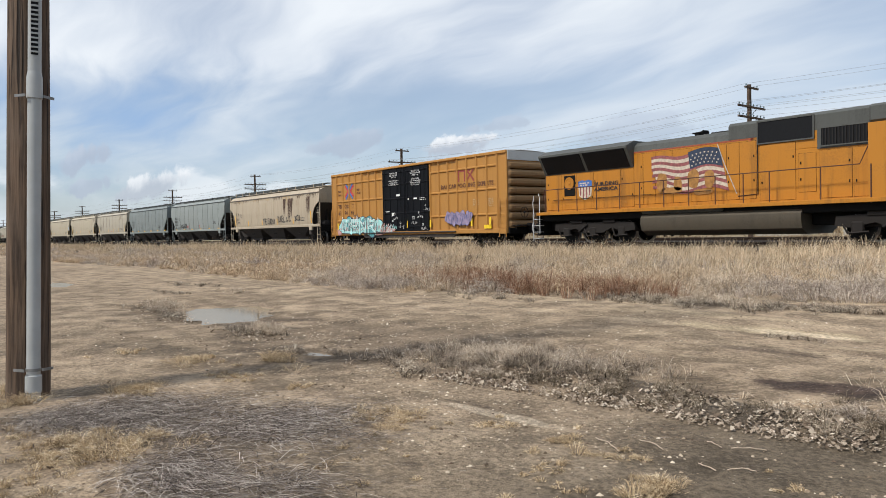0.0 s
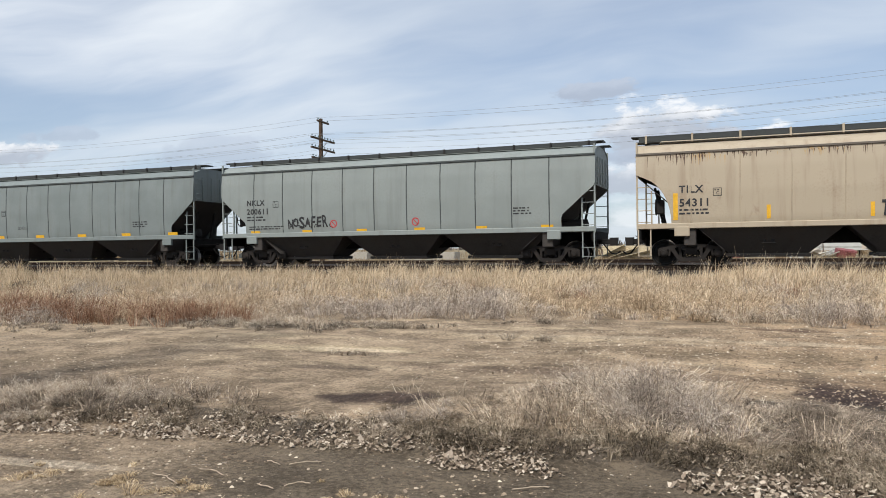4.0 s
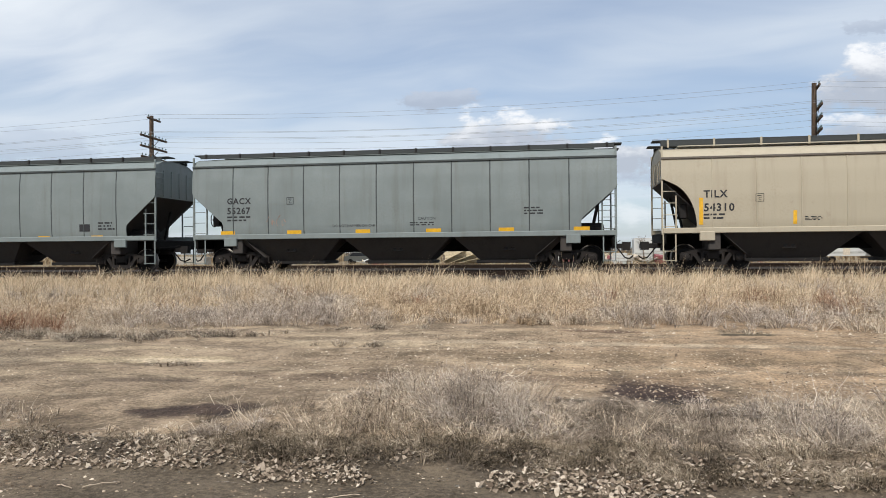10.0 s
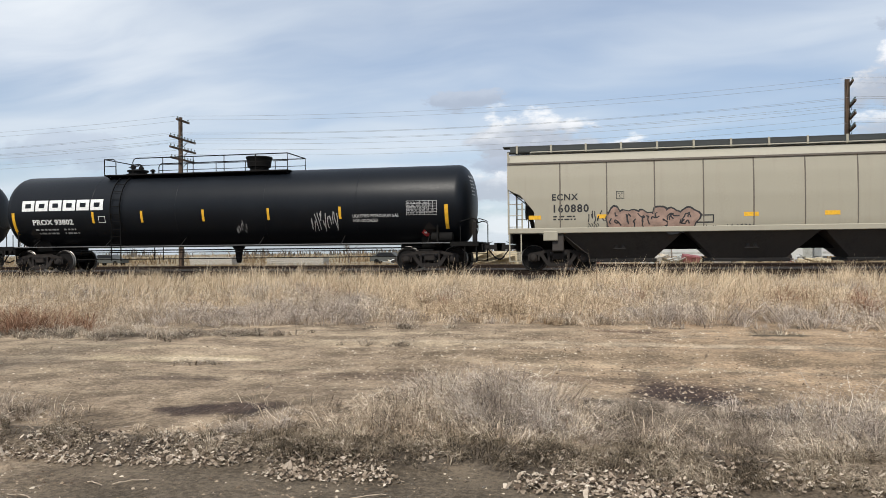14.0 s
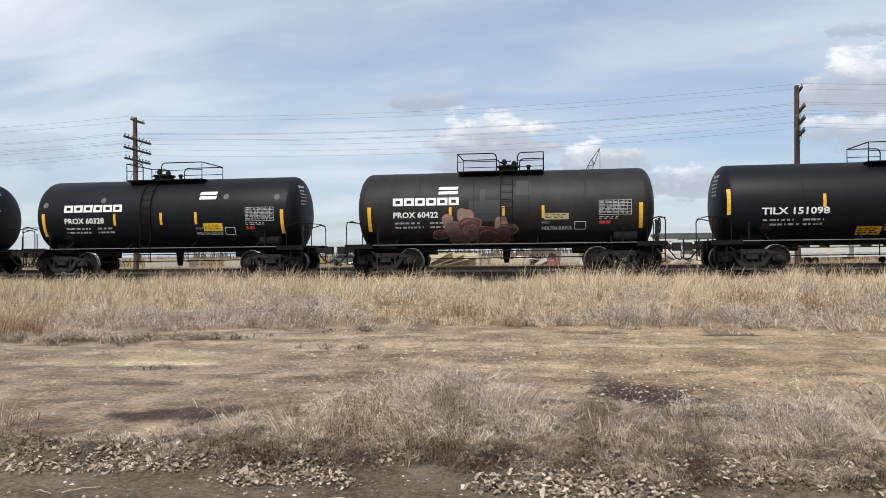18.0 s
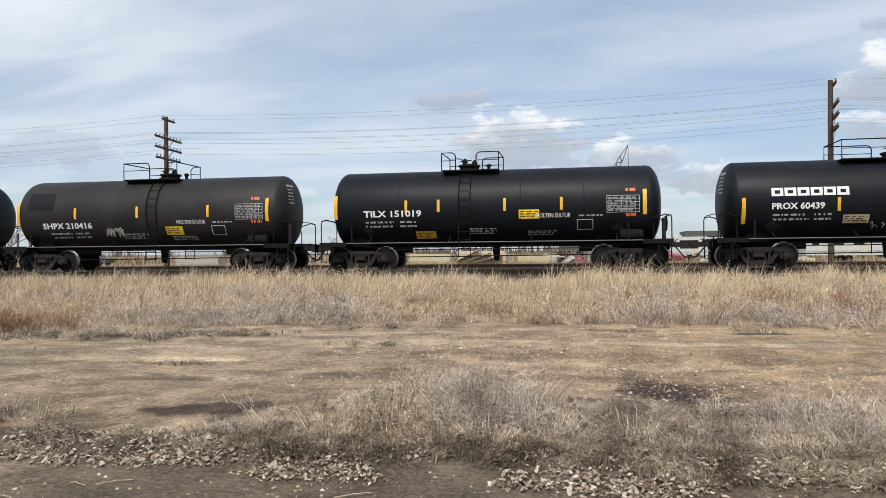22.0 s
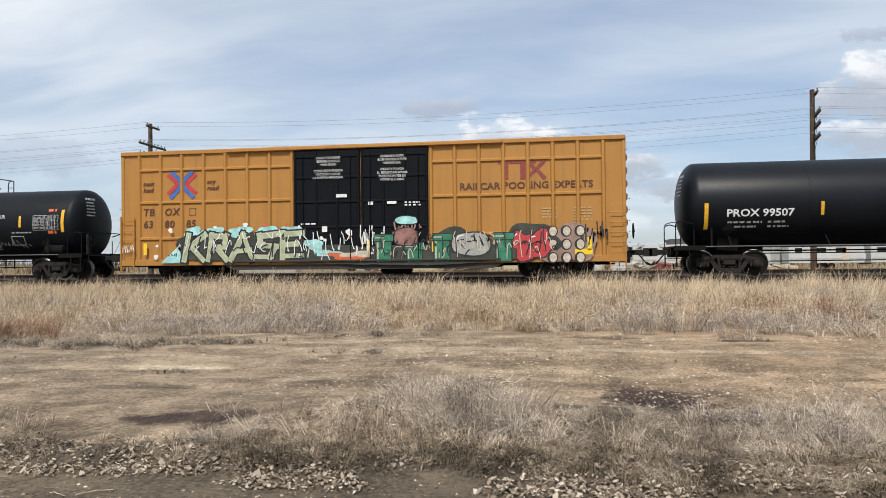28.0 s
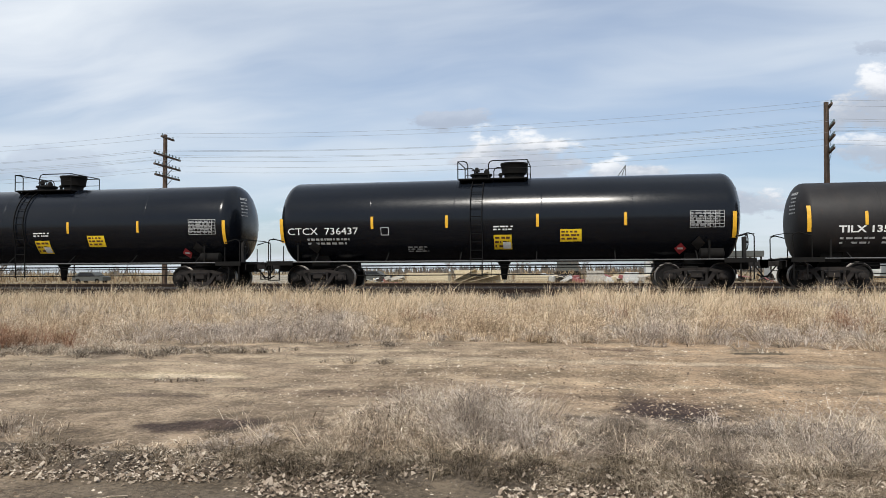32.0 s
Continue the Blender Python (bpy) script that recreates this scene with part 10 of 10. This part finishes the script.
# ---- wooden pole with a conduit, close to the camera ----
def wood_material():
    m, n = material("weathered pole wood")
    co = n.add("ShaderNodeTexCoord").outputs["Object"]
    grain = n.noise(n.scale(co, (26, 26, 1.1)), 1.0, 6.0, 0.65)
    crack = n.noise(n.scale(co, (11, 11, 0.35), (2, 3, 1)), 1.0, 4.0, 0.6)
    blot = n.noise(co, 1.3, 4.0)
    col = n.mix(n.ramp(grain, 0.3, 0.7), (0.030, 0.019, 0.013), (0.150, 0.098, 0.064))
    col = n.mix(n.math("MULTIPLY", n.ramp(blot, 0.4, 0.7), 0.35), col, (0.17, 0.13, 0.10))
    col = n.mix(n.ramp(crack, 0.555, 0.60), col, (0.022, 0.015, 0.011))
    finish(n, col, 0.85, 0.0, n.math("SUBTRACT", grain, n.ramp(crack, 0.56, 0.68)), 0.02, 0.8, 0.3)
    return m


M_POLE = wood_material()
M_PVC = plain("grey conduit", (0.36, 0.37, 0.365), 0.45, vary=0.08, scale=3)
M_ZINC = plain("galvanised strap", (0.24, 0.24, 0.235), 0.5, 0.6)


def near_pole():
    e = empty("utility_pole", -8.53, 1.23, 0, "weathered wooden utility pole with a grey conduit up its side", "utility pole")
    e.matrix_basis = pose(-8.53, 1.185, 0, -1.9, 0, 0)
    mb = Mesh()
    k = 40
    rows = []
    for j in range(31):
        z = -0.3 + j * 0.5
        rr = 0.202 - 0.0040 * z
        rows.append([((rr + 0.006 * math.sin(5 * a + 0.4 * j) + 0.004 * math.sin(11 * a)) * math.cos(a), (rr + 0.006 * math.sin(5 * a + 0.4 * j)) * math.sin(a), z) for a in [2 * math.pi * i / k for i in range(k + 1)]])
    mb.grid(rows)
    mb.add([rows[-1][i] for i in range(k)], [tuple(range(k))])
    part("pole", mb, M_POLE, e, smooth=60)
    cx, cy = 0.272, 0.01
    con = Mesh().lathe([(-0.1, 0.066), (0.10, 0.066), (0.11, 0.076), (0.27, 0.076), (0.28, 0.063), (3.02, 0.063)], "z", (cx, cy, 0), 24)
    part("conduit", con, M_PVC, e, "grey plastic conduit", smooth=40)
    part("conduit_collar", Mesh().lathe([(3.0, 0.073), (3.2, 0.073), (3.26, 0.063)], "z", (cx, cy, 0), 24), M_PVC, e, smooth=40)
    up = Mesh().lathe([(3.2, 0.061), (12.0, 0.061)], "z", (cx, cy, 0), 24)
    part("u_guard", up, M_PVC, e, "grey cable guard", smooth=40)
    face = Vector((8.0, -1.3, 0)).normalized()
    side = Vector((-face.y, face.x, 0))
    slot = Mesh()
    p = Vector((cx, cy, 0)) + face * 0.054
    vs = [p + side * a + Vector((0, 0, z)) + face * 0.008 for a, z in ((-0.032, 3.42), (0.032, 3.42), (0.032, 6.2), (-0.032, 6.2))]
    slot.add(vs, [(0, 1, 2, 3)])
    part("slot", slot, M_GRILLE, e, "dark slotted opening")
    for kz in range(60):
        z = 3.45 + kz * 0.045
        rung = Mesh()
        q = p + face * 0.012
        rung.beam(q - side * 0.034 + Vector((0, 0, z)), q + side * 0.034 + Vector((0, 0, z)), 0.016, 0.016)
        part("slot_bar", rung, M_PVC, e)
    for z in (0.33, 3.02):
        st = Mesh()
        a = Vector((cx, cy, z)) + face * 0.02
        st.beam(a - side * 0.17 - face * 0.06, a - side * 0.08 + face * 0.04, 0.010, 0.026)
        st.beam(a + side * 0.17 - face * 0.06, a + side * 0.08 + face * 0.04, 0.010, 0.026)
        st.lathe([(z - 0.014, 0.070), (z + 0.014, 0.070)], "z", (cx, cy, 0), 24)
        st.box(cx - 0.30, cx - 0.05, cy - 0.02, cy + 0.02, z - 0.02, z + 0.02)
        part("strap", st, M_ZINC, e, "galvanised strap")


near_pole()


# ---- telegraph line behind the track ----
def pole_line():
    xs = [48.6, 12.8, -23.4, -59.1, -93.6, -128.0, -162.5, -197, -232, -267, -302, -337, -372]
    tops = [9.5, 9.8, 9.5, 9.4] + [9.45] * 9
    for i, (x, top) in enumerate(zip(xs, tops)):
        e = empty("telegraph_pole", x, 40.3, 0.2, "old wooden telegraph pole with four crossarms and insulators", "telegraph pole", "telegraph poles along the track")
        e.matrix_basis = pose(x, 40.3, 0.2, 0, (0.0, 0.4, 0.0, 0.5)[i % 4], -10.0 if i == 1 else (3.5, 0, 3.0, -2.0)[i % 4])
        part("pole", Mesh().tube([(0, 0, -0.2), (0, 0, top * 0.5), (0, 0, top)], [0.155, 0.14, 0.115], 12), M_POLE, e, smooth=50)
        arms = ((top - 0.22, 0.75, 2), (top - 1.32, 1.55, 8), (top - 1.92, 1.55, 8), (top - 2.52, 1.45, 8))
        for z, half, k in arms:
            arm = part("crossarm", Mesh().box(0.10, 0.20, -half, half, z - 0.055, z + 0.055, 0.01), M_POLE, e)
            if half > 1:
                part("arm_brace", Mesh().beam((0.15, 0.62, z - 0.02), (0.13, 0.0, z - 0.45), 0.012, 0.035), M_IRON, arm)
                part("arm_brace", Mesh().beam((0.15, -0.62, z - 0.02), (0.13, 0.0, z - 0.45), 0.012, 0.035), M_IRON, arm)
            for q in range(k):
                y = -half + 0.12 + (2 * half - 0.24) * q / (k - 1)
                part("insulator", Mesh().lathe([(z + 0.05, 0.012), (z + 0.10, 0.015), (z + 0.105, 0.045), (z + 0.15, 0.04), (z + 0.19, 0.02)], "z", (0.15, y, 0), 8), M_GLASSI, arm)
    # wires that are still strung, one span after another
    strung = ((0.03, -0.63), (0.03, 0.63), (1.13, -1.43), (1.13, -0.95), (1.13, 0.6), (1.13, 1.43), (1.73, -1.43), (1.73, 0.9), (2.33, -1.2))
    spans = list(zip(xs, tops))
    for (a, ta), (b, tb) in zip(spans, spans[1:]):
        if b < -300:
            break
        for down, y in strung:
            mb = Mesh()
            pts = []
            for k in range(13):
                u = k / 12
                pts.append((a + (b - a) * u + 0.15, 40.3 + y, ta + (tb - ta) * u + 0.2 - down - 0.52 * 4 * u * (1 - u) * (1.0 + 0.10 * math.sin(down * 9 + y * 5))))
            mb.tube(pts, 0.0055, 4, caps=False)
            tagged(part("telegraph_wire", mb, M_WIRE), "thin sagging telegraph wire between poles", "wire", "wires of the telegraph line")
    # stay wire of one pole
    g = Mesh().tube([(-23.5, 40.3, 6.6), (-27.2, 41.2, 0.3)], 0.012, 5)
    tagged(part("guy_wire", g, M_IRON), "slanting guy wire of a telegraph pole", "wire")


M_GLASSI = plain("dull glass insulator", (0.10, 0.15, 0.15), 0.3, vary=0.1)
pole_line()


# ---- yard behind the track ----
def trailer(x, y, length, h, label, seed):
    r = random.Random(seed)
    e = empty("travel_trailer", x, y, float(ground_z(x, y)), label, "travel trailer", "parked trailers behind the track")
    hl = length / 2
    part("body", Mesh().prism([(-hl, 0.7), (hl * 0.94, 0.7), (hl, 1.3), (hl * 0.9, h), (-hl * 0.97, h), (-hl, h - 0.2)], -1.2, 1.2), M_RVW, e)
    part("skirt_stripe", Mesh().box(-hl + 0.1, hl - 0.2, -1.215, -1.2, 0.95, 1.15), M_GREYS, e, "grey side stripe")
    for k in range(3):
        a = -hl + 0.6 + k * (length - 1.5) / 3
        part("window", Mesh().box(a, a + r.uniform(0.6, 1.1), -1.22, -1.19, 1.7, 2.2, 0.01), M_GLASS, e, "dark window")
    part("door", Mesh().box(hl - 2.2, hl - 1.55, -1.22, -1.19, 0.8, 2.4, 0.01), M_CREAM, e)
    part("roof_unit", Mesh().box(-0.5, 0.4, -0.4, 0.4, h, h + 0.25, 0.05), M_RVW, e)
    for s in (-1, 1):
        for dx in (-0.45, 0.45):
            part("wheel", Mesh().lathe([(s * 1.0 - 0.1, 0.2), (s * 1.0 - 0.1, 0.34), (s * 1.0 + 0.1, 0.34), (s * 1.0 + 0.1, 0.2)], "y", (dx, 0, 0.34), 16), M_UNDER, e)
    part("hitch", Mesh().box(hl * 0.94, hl + 0.9, -0.08, 0.08, 0.5, 0.65), M_IRON, e)
    return e


trailer(26.2, 80.5, 7.2, 3.0, "white travel trailer parked on the yard", 1)
trailer(34.8, 82.0, 8.0, 3.1, "white travel trailer with grey stripe on the yard", 2)
trailer(12.0, 92.0, 7.0, 2.9, "white travel trailer parked by brush", 3)
trailer(43.5, 86.0, 8.5, 3.2, "long white travel trailer on the yard", 4)


def yard():
    r = random.Random(5)
    # shed
    e = empty("storage_shed", 22.2, 84, 0.2, "small pale storage shed on the yard", "shed")
    part("wall", Mesh().box(-1.8, 1.8, -1.5, 1.5, 0, 2.2, 0.02), M_RVW, e)
    part("roof", Mesh().prism([(-2.0, 2.18), (2.0, 2.18), (0, 2.75)], -1.7, 1.7), M_GREYS, e)
    part("door", Mesh().box(-0.5, 0.5, -1.53, -1.5, 0, 1.9, 0.01), M_GREYS, e)
    # dark open carport
    e = empty("open_carport", 17.5, 95, 0.2, "dark roofed open carport", "carport")
    part("roof", Mesh().box(-4.5, 4.5, -3, 3, 2.9, 3.6, 0.03), M_LGREY, e)
    for x in (-4.2, -1.4, 1.4, 4.2):
        for y in (-2.7, 2.7):
            part("post", Mesh().box(x - 0.08, x + 0.08, y - 0.08, y + 0.08, 0, 2.9), M_IRON, e)
    # lumber and concrete stacks
    for x, y, a, b, h, mat, nm, lb in ((-9.5, 78, 5.0, 2.5, 1.5, M_LUMBER, "lumber_stack", "stack of pale sawn lumber"), (-4.2, 80, 3.5, 2.0, 0.9, M_LUMBER, "lumber_stack", "low stack of pale lumber"), (2.5, 84, 2.0, 1.5, 1.4, M_CONC, "concrete_block", "pale cast concrete block"), (6.0, 80, 1.4, 1.2, 1.2, M_RVW, "white_tank", "white plastic box tank"), (-34, 84, 7.0, 2.0, 1.0, M_CONC, "concrete_barrier", "long pale concrete barrier"), (-48, 90, 6.0, 2.0, 1.1, M_CONC, "concrete_barrier", "long pale concrete barrier"), (-17, 88, 5.0, 2.0, 1.2, M_LUMBER, "lumber_stack", "stack of weathered lumber")):
        e = empty(nm, x, y, 0.2, lb, nm.replace("_", " "))
        k = 4
        for j in range(k):
            part("layer", Mesh().box(-a / 2 + r.uniform(-0.1, 0.1), a / 2 + r.uniform(-0.1, 0.1), -b / 2, b / 2, h * j / k, h * (j + 0.9) / k, 0.01), mat, e)
    # lean-to of pale panels
    e = empty("tilted_panels", -10.5, 76, 0.2, "pale tilted sheets leaning on a frame", "panels")
    for k in range(3):
        part("sheet", Mesh().beam((-2.2 + k * 1.2, 0, 0.1 + 0.1 * k), (0.8 + k * 1.2, 0.2, 1.6 - 0.3 * k), 2.0, 0.05, up=(0, 0, 1)), M_LUMBER, e)
    # parked cars, far off
    for k, (x, y, mat) in enumerate(((-62, 88, M_LGREY), (-25, 92, M_LGREY))):
        e = empty("parked_car", x, y, 0.2, ("dark grey", "grey")[k] + " car parked far behind the track", "car", "parked cars behind the track")
        part("body", Mesh().prism([(-2.2, 0.35), (2.2, 0.35), (2.25, 0.85), (1.3, 0.98), (0.7, 1.45), (-1.1, 1.48), (-1.9, 1.0), (-2.2, 0.95)], -0.85, 0.85), mat, e)
        part("window", Mesh().prism([(-1.5, 1.0), (1.05, 1.0), (0.62, 1.38), (-1.05, 1.40)], -0.86, 0.86), M_GLASS, e)
        for dx in (-1.35, 1.4):
            for s in (-0.8, 0.8):
                part("wheel", Mesh().lathe([(s - 0.1, 0.15), (s - 0.1, 0.32), (s + 0.1, 0.32), (s + 0.1, 0.15)], "y", (dx, 0, 0.32), 14), M_UNDER, e)
    # heaps of boards, sheets and boxes
    for k, (x, y, wide) in enumerate(((9.0, 82, 4.5), (-1.0, 86, 4.0), (15.0, 80, 5.0), (4.5, 88, 3.0), (20.5, 78, 4.0), (-20.0, 82, 4.0))):
        e = empty("scrap_heap", x, y, float(ground_z(x, y)), "heap of pale boards, sheets and boxes", "scrap heap", "scrap heaps behind the track")
        for j in range(16):
            a, b, h = r.uniform(0.5, 1.8), r.uniform(0.3, 0.9), r.choice((0.05, 0.08, 0.4, 0.6))
            mat = r.choice((M_RVW, M_RVW, M_CONC, M_LUMBER, M_GREYS, M_PINKW, M_TIE, M_CREAM))
            m = pose(r.uniform(-wide, wide) / 2, r.uniform(-1.2, 1.2), r.uniform(0.05, 0.75), r.uniform(-20, 20), r.uniform(-28, 28), r.uniform(-30, 30))
            part("board" if h < 0.1 else "box", Mesh().box(-a / 2, a / 2, -b / 2, b / 2, -h / 2, h / 2, 0.01, m), mat, e)
    # crane with a lattice boom
    e = empty("lattice_crane", 6.0, 160, 0.2, "distant crawler crane with a grey lattice boom", "crane")
    part("cab", Mesh().box(-9.5, -5.0, -1.6, 1.6, 1.2, 3.6, 0.1), M_LGREY, e)
    part("crawler", Mesh().box(-10.0, -4.5, -1.9, 1.9, 0, 1.2, 0.2), M_UNDER, e)
    a, b = Vector((-6.0, 0, 2.5)), Vector((4.9, 0, 23.4))
    boom = Mesh()
    d = (b - a).normalized()
    s = Vector((d.z, 0, -d.x))
    for sx in (-1, 1):
        for sy in (-1, 1):
            boom.tube([a + s * sx * 0.35 + Vector((0, sy * 0.5, 0)), a.lerp(b, 0.12) + s * sx * 0.55 + Vector((0, sy * 0.55, 0)), a.lerp(b, 0.85) + s * sx * 0.5 + Vector((0, sy * 0.5, 0)), b], 0.07, 4)
    k = 22
    for j in range(k):
        p, q = a.lerp(b, 0.1 + 0.78 * j / k), a.lerp(b, 0.1 + 0.78 * (j + 1) / k)
        sg = 1 if j % 2 else -1
        boom.tube([p + s * sg * 0.52 + Vector((0, -0.52, 0)), q - s * sg * 0.52 + Vector((0, -0.52, 0))], 0.045, 4)
        boom.tube([p + s * sg * 0.52 + Vector((0, 0.52, 0)), q - s * sg * 0.52 + Vector((0, 0.52, 0))], 0.045, 4)
    part("boom", boom, M_LGREY, e, "grey lattice boom")
    part("hoist_line", Mesh().tube([b, (4.9, 0, 6.0)], 0.05, 4), M_IRON, e)
    part("hook_block", Mesh().box(4.6, 5.2, -0.3, 0.3, 5.0, 6.0, 0.1), M_IRON, e)


yard()


def bare_tree(x, y, h, seed, label, name="bare_tree"):
    r = random.Random(seed)
    e = empty(name, x, y, float(ground_z(x, y)), label, "tree")
    trunk, crown = Mesh(), Mesh()

    def grow(p, d, ln, rad, depth):
        pts = [p]
        q = p
        for k in range(3):
            d = (d + Vector((r.uniform(-0.18, 0.18), r.uniform(-0.18, 0.18), r.uniform(-0.02, 0.12)))).normalized()
            q = q + d * ln / 3
            pts.append(q)
        (trunk if depth < 2 else crown).tube(pts, [rad, rad * 0.9, rad * 0.78, rad * 0.65], 5 if depth < 2 else 3, caps=False)
        if depth >= 5:
            return
        for k in range(r.choice((2, 3, 3)) if depth < 4 else 3):
            a, t = r.uniform(0, 6.3), r.uniform(0.35, 0.8)
            s = Vector((math.cos(a), math.sin(a), 0))
            grow(pts[r.choice((2, 3))], (d * math.cos(t) + s * math.sin(t)).normalized(), ln * r.uniform(0.62, 0.82), rad * 0.58, depth + 1)

    grow(Vector((0, 0, -0.1)), Vector((0, 0, 1)), h * 0.28, h * 0.022, 0)
    part("trunk", trunk, M_BARK, e)
    part("crown", crown, M_BARK, e, "bare twigs")


M_BARK = plain("grey bark", (0.17, 0.135, 0.105), 0.9, vary=0.3)
bare_tree(-62, 62, 8.5, 1, "bare leafless tree behind the track")
bare_tree(-57, 66, 7.0, 2, "bare leafless tree behind the track")
bare_tree(-75, 70, 8.0, 3, "bare leafless tree behind the track")
bare_tree(1.5, 98, 5.5, 4, "small bare tree in the yard")
bare_tree(-7.0, 100, 6.0, 5, "small bare tree in the yard")
bare_tree(9.5, 90, 4.5, 6, "bare shrub tree in the yard")
bare_tree(-15, 96, 5.0, 7, "bare shrub tree in the yard")
bare_tree(38, 110, 6.0, 8, "bare tree far behind the trailers")
bare_tree(-33, 100, 5.5, 9, "bare shrub tree behind the track")


def brush():
    r = np.random.default_rng(51)
    sets = []
    for x0, x1, y0, y1, n, hh, w in ((-90, 60, 41, 54, 26000, 0.34, 0.03), (-120, 60, 60, 76, 16000, 0.6, 0.06), (-200, 90, 95, 130, 9000, 1.8, 0.14)):
        x, y = r.uniform(x0, x1, n), r.uniform(y0, y1, n)
        keep = fbm(x, y, 6.0, 61, 3) > 0.44
        x, y = x[keep], y[keep]
        h = hh * r.uniform(0.3, 1.2, len(x))
        v, f = blades(x, y, ground_z(x, y), h, np.full(len(x), w), r.uniform(0.1, 0.8, len(x)), r.uniform(0, 6.3, len(x)), r)
        sets.append((v, f))
    bulk("yard_brush", *merge(sets), blades_mat("brown brush", (0.13, 0.09, 0.06), (0.30, 0.215, 0.13), (0.45, 0.36, 0.22)), "brown dry brush behind the track", "brush")
    # far belt of trees on the horizon
    sets = []
    n = 9000
    x = r.uniform(-900, 700, n)
    y = r.uniform(420, 470, n)
    keep = fbm(x, y, 60.0, 71, 3) > 0.42
    x, y = x[keep], y[keep]
    v, f = blades(x, y, np.full(len(x), 0.2), 5.5 * r.uniform(0.3, 1.2, len(x)) * (0.4 + fbm(x, y, 30, 81, 2)), np.full(len(x), 1.0), r.uniform(0, 0.5, len(x)), r.uniform(0, 6.3, len(x)), r)
    bulk("far_trees", v, f, blades_mat("far trees", (0.10, 0.09, 0.08), (0.16, 0.14, 0.12), (0.22, 0.2, 0.17)), "belt of bare trees on the horizon", "trees")


brush()




def motions():
    """The train rolls by at an even pace; its wheels turn while it is near."""
    for car, x in TRAIN:
        walk(car, [(t, pose(x + advance(t), TRACK_Y, CAR_Z)) for t in (0, 4, 8, 12, 16, 20, 24, 28, 32)])
    where = dict((car.name, x) for car, x in TRAIN)
    for ws, car, off, place, r in WHEELS:
        x = where[car.name] + off
        ks = [k for k in range(0, 961) if -58 < x + advance(k / 30) < 30]
        if not ks:
            continue
        times = ([0.0] if ks[0] > 0 else []) + [k / 30 for k in ks] + ([32.0] if ks[-1] < 960 else [])
        rows = []
        for t in times:
            k = min(max(round(t * 30), ks[0]), ks[-1])
            rows.append((t, Matrix.Translation(place) @ Matrix.Rotation((advance(k / 30) / r) % (2 * math.pi), 4, "Y")))
        walk(ws, rows)


motions()
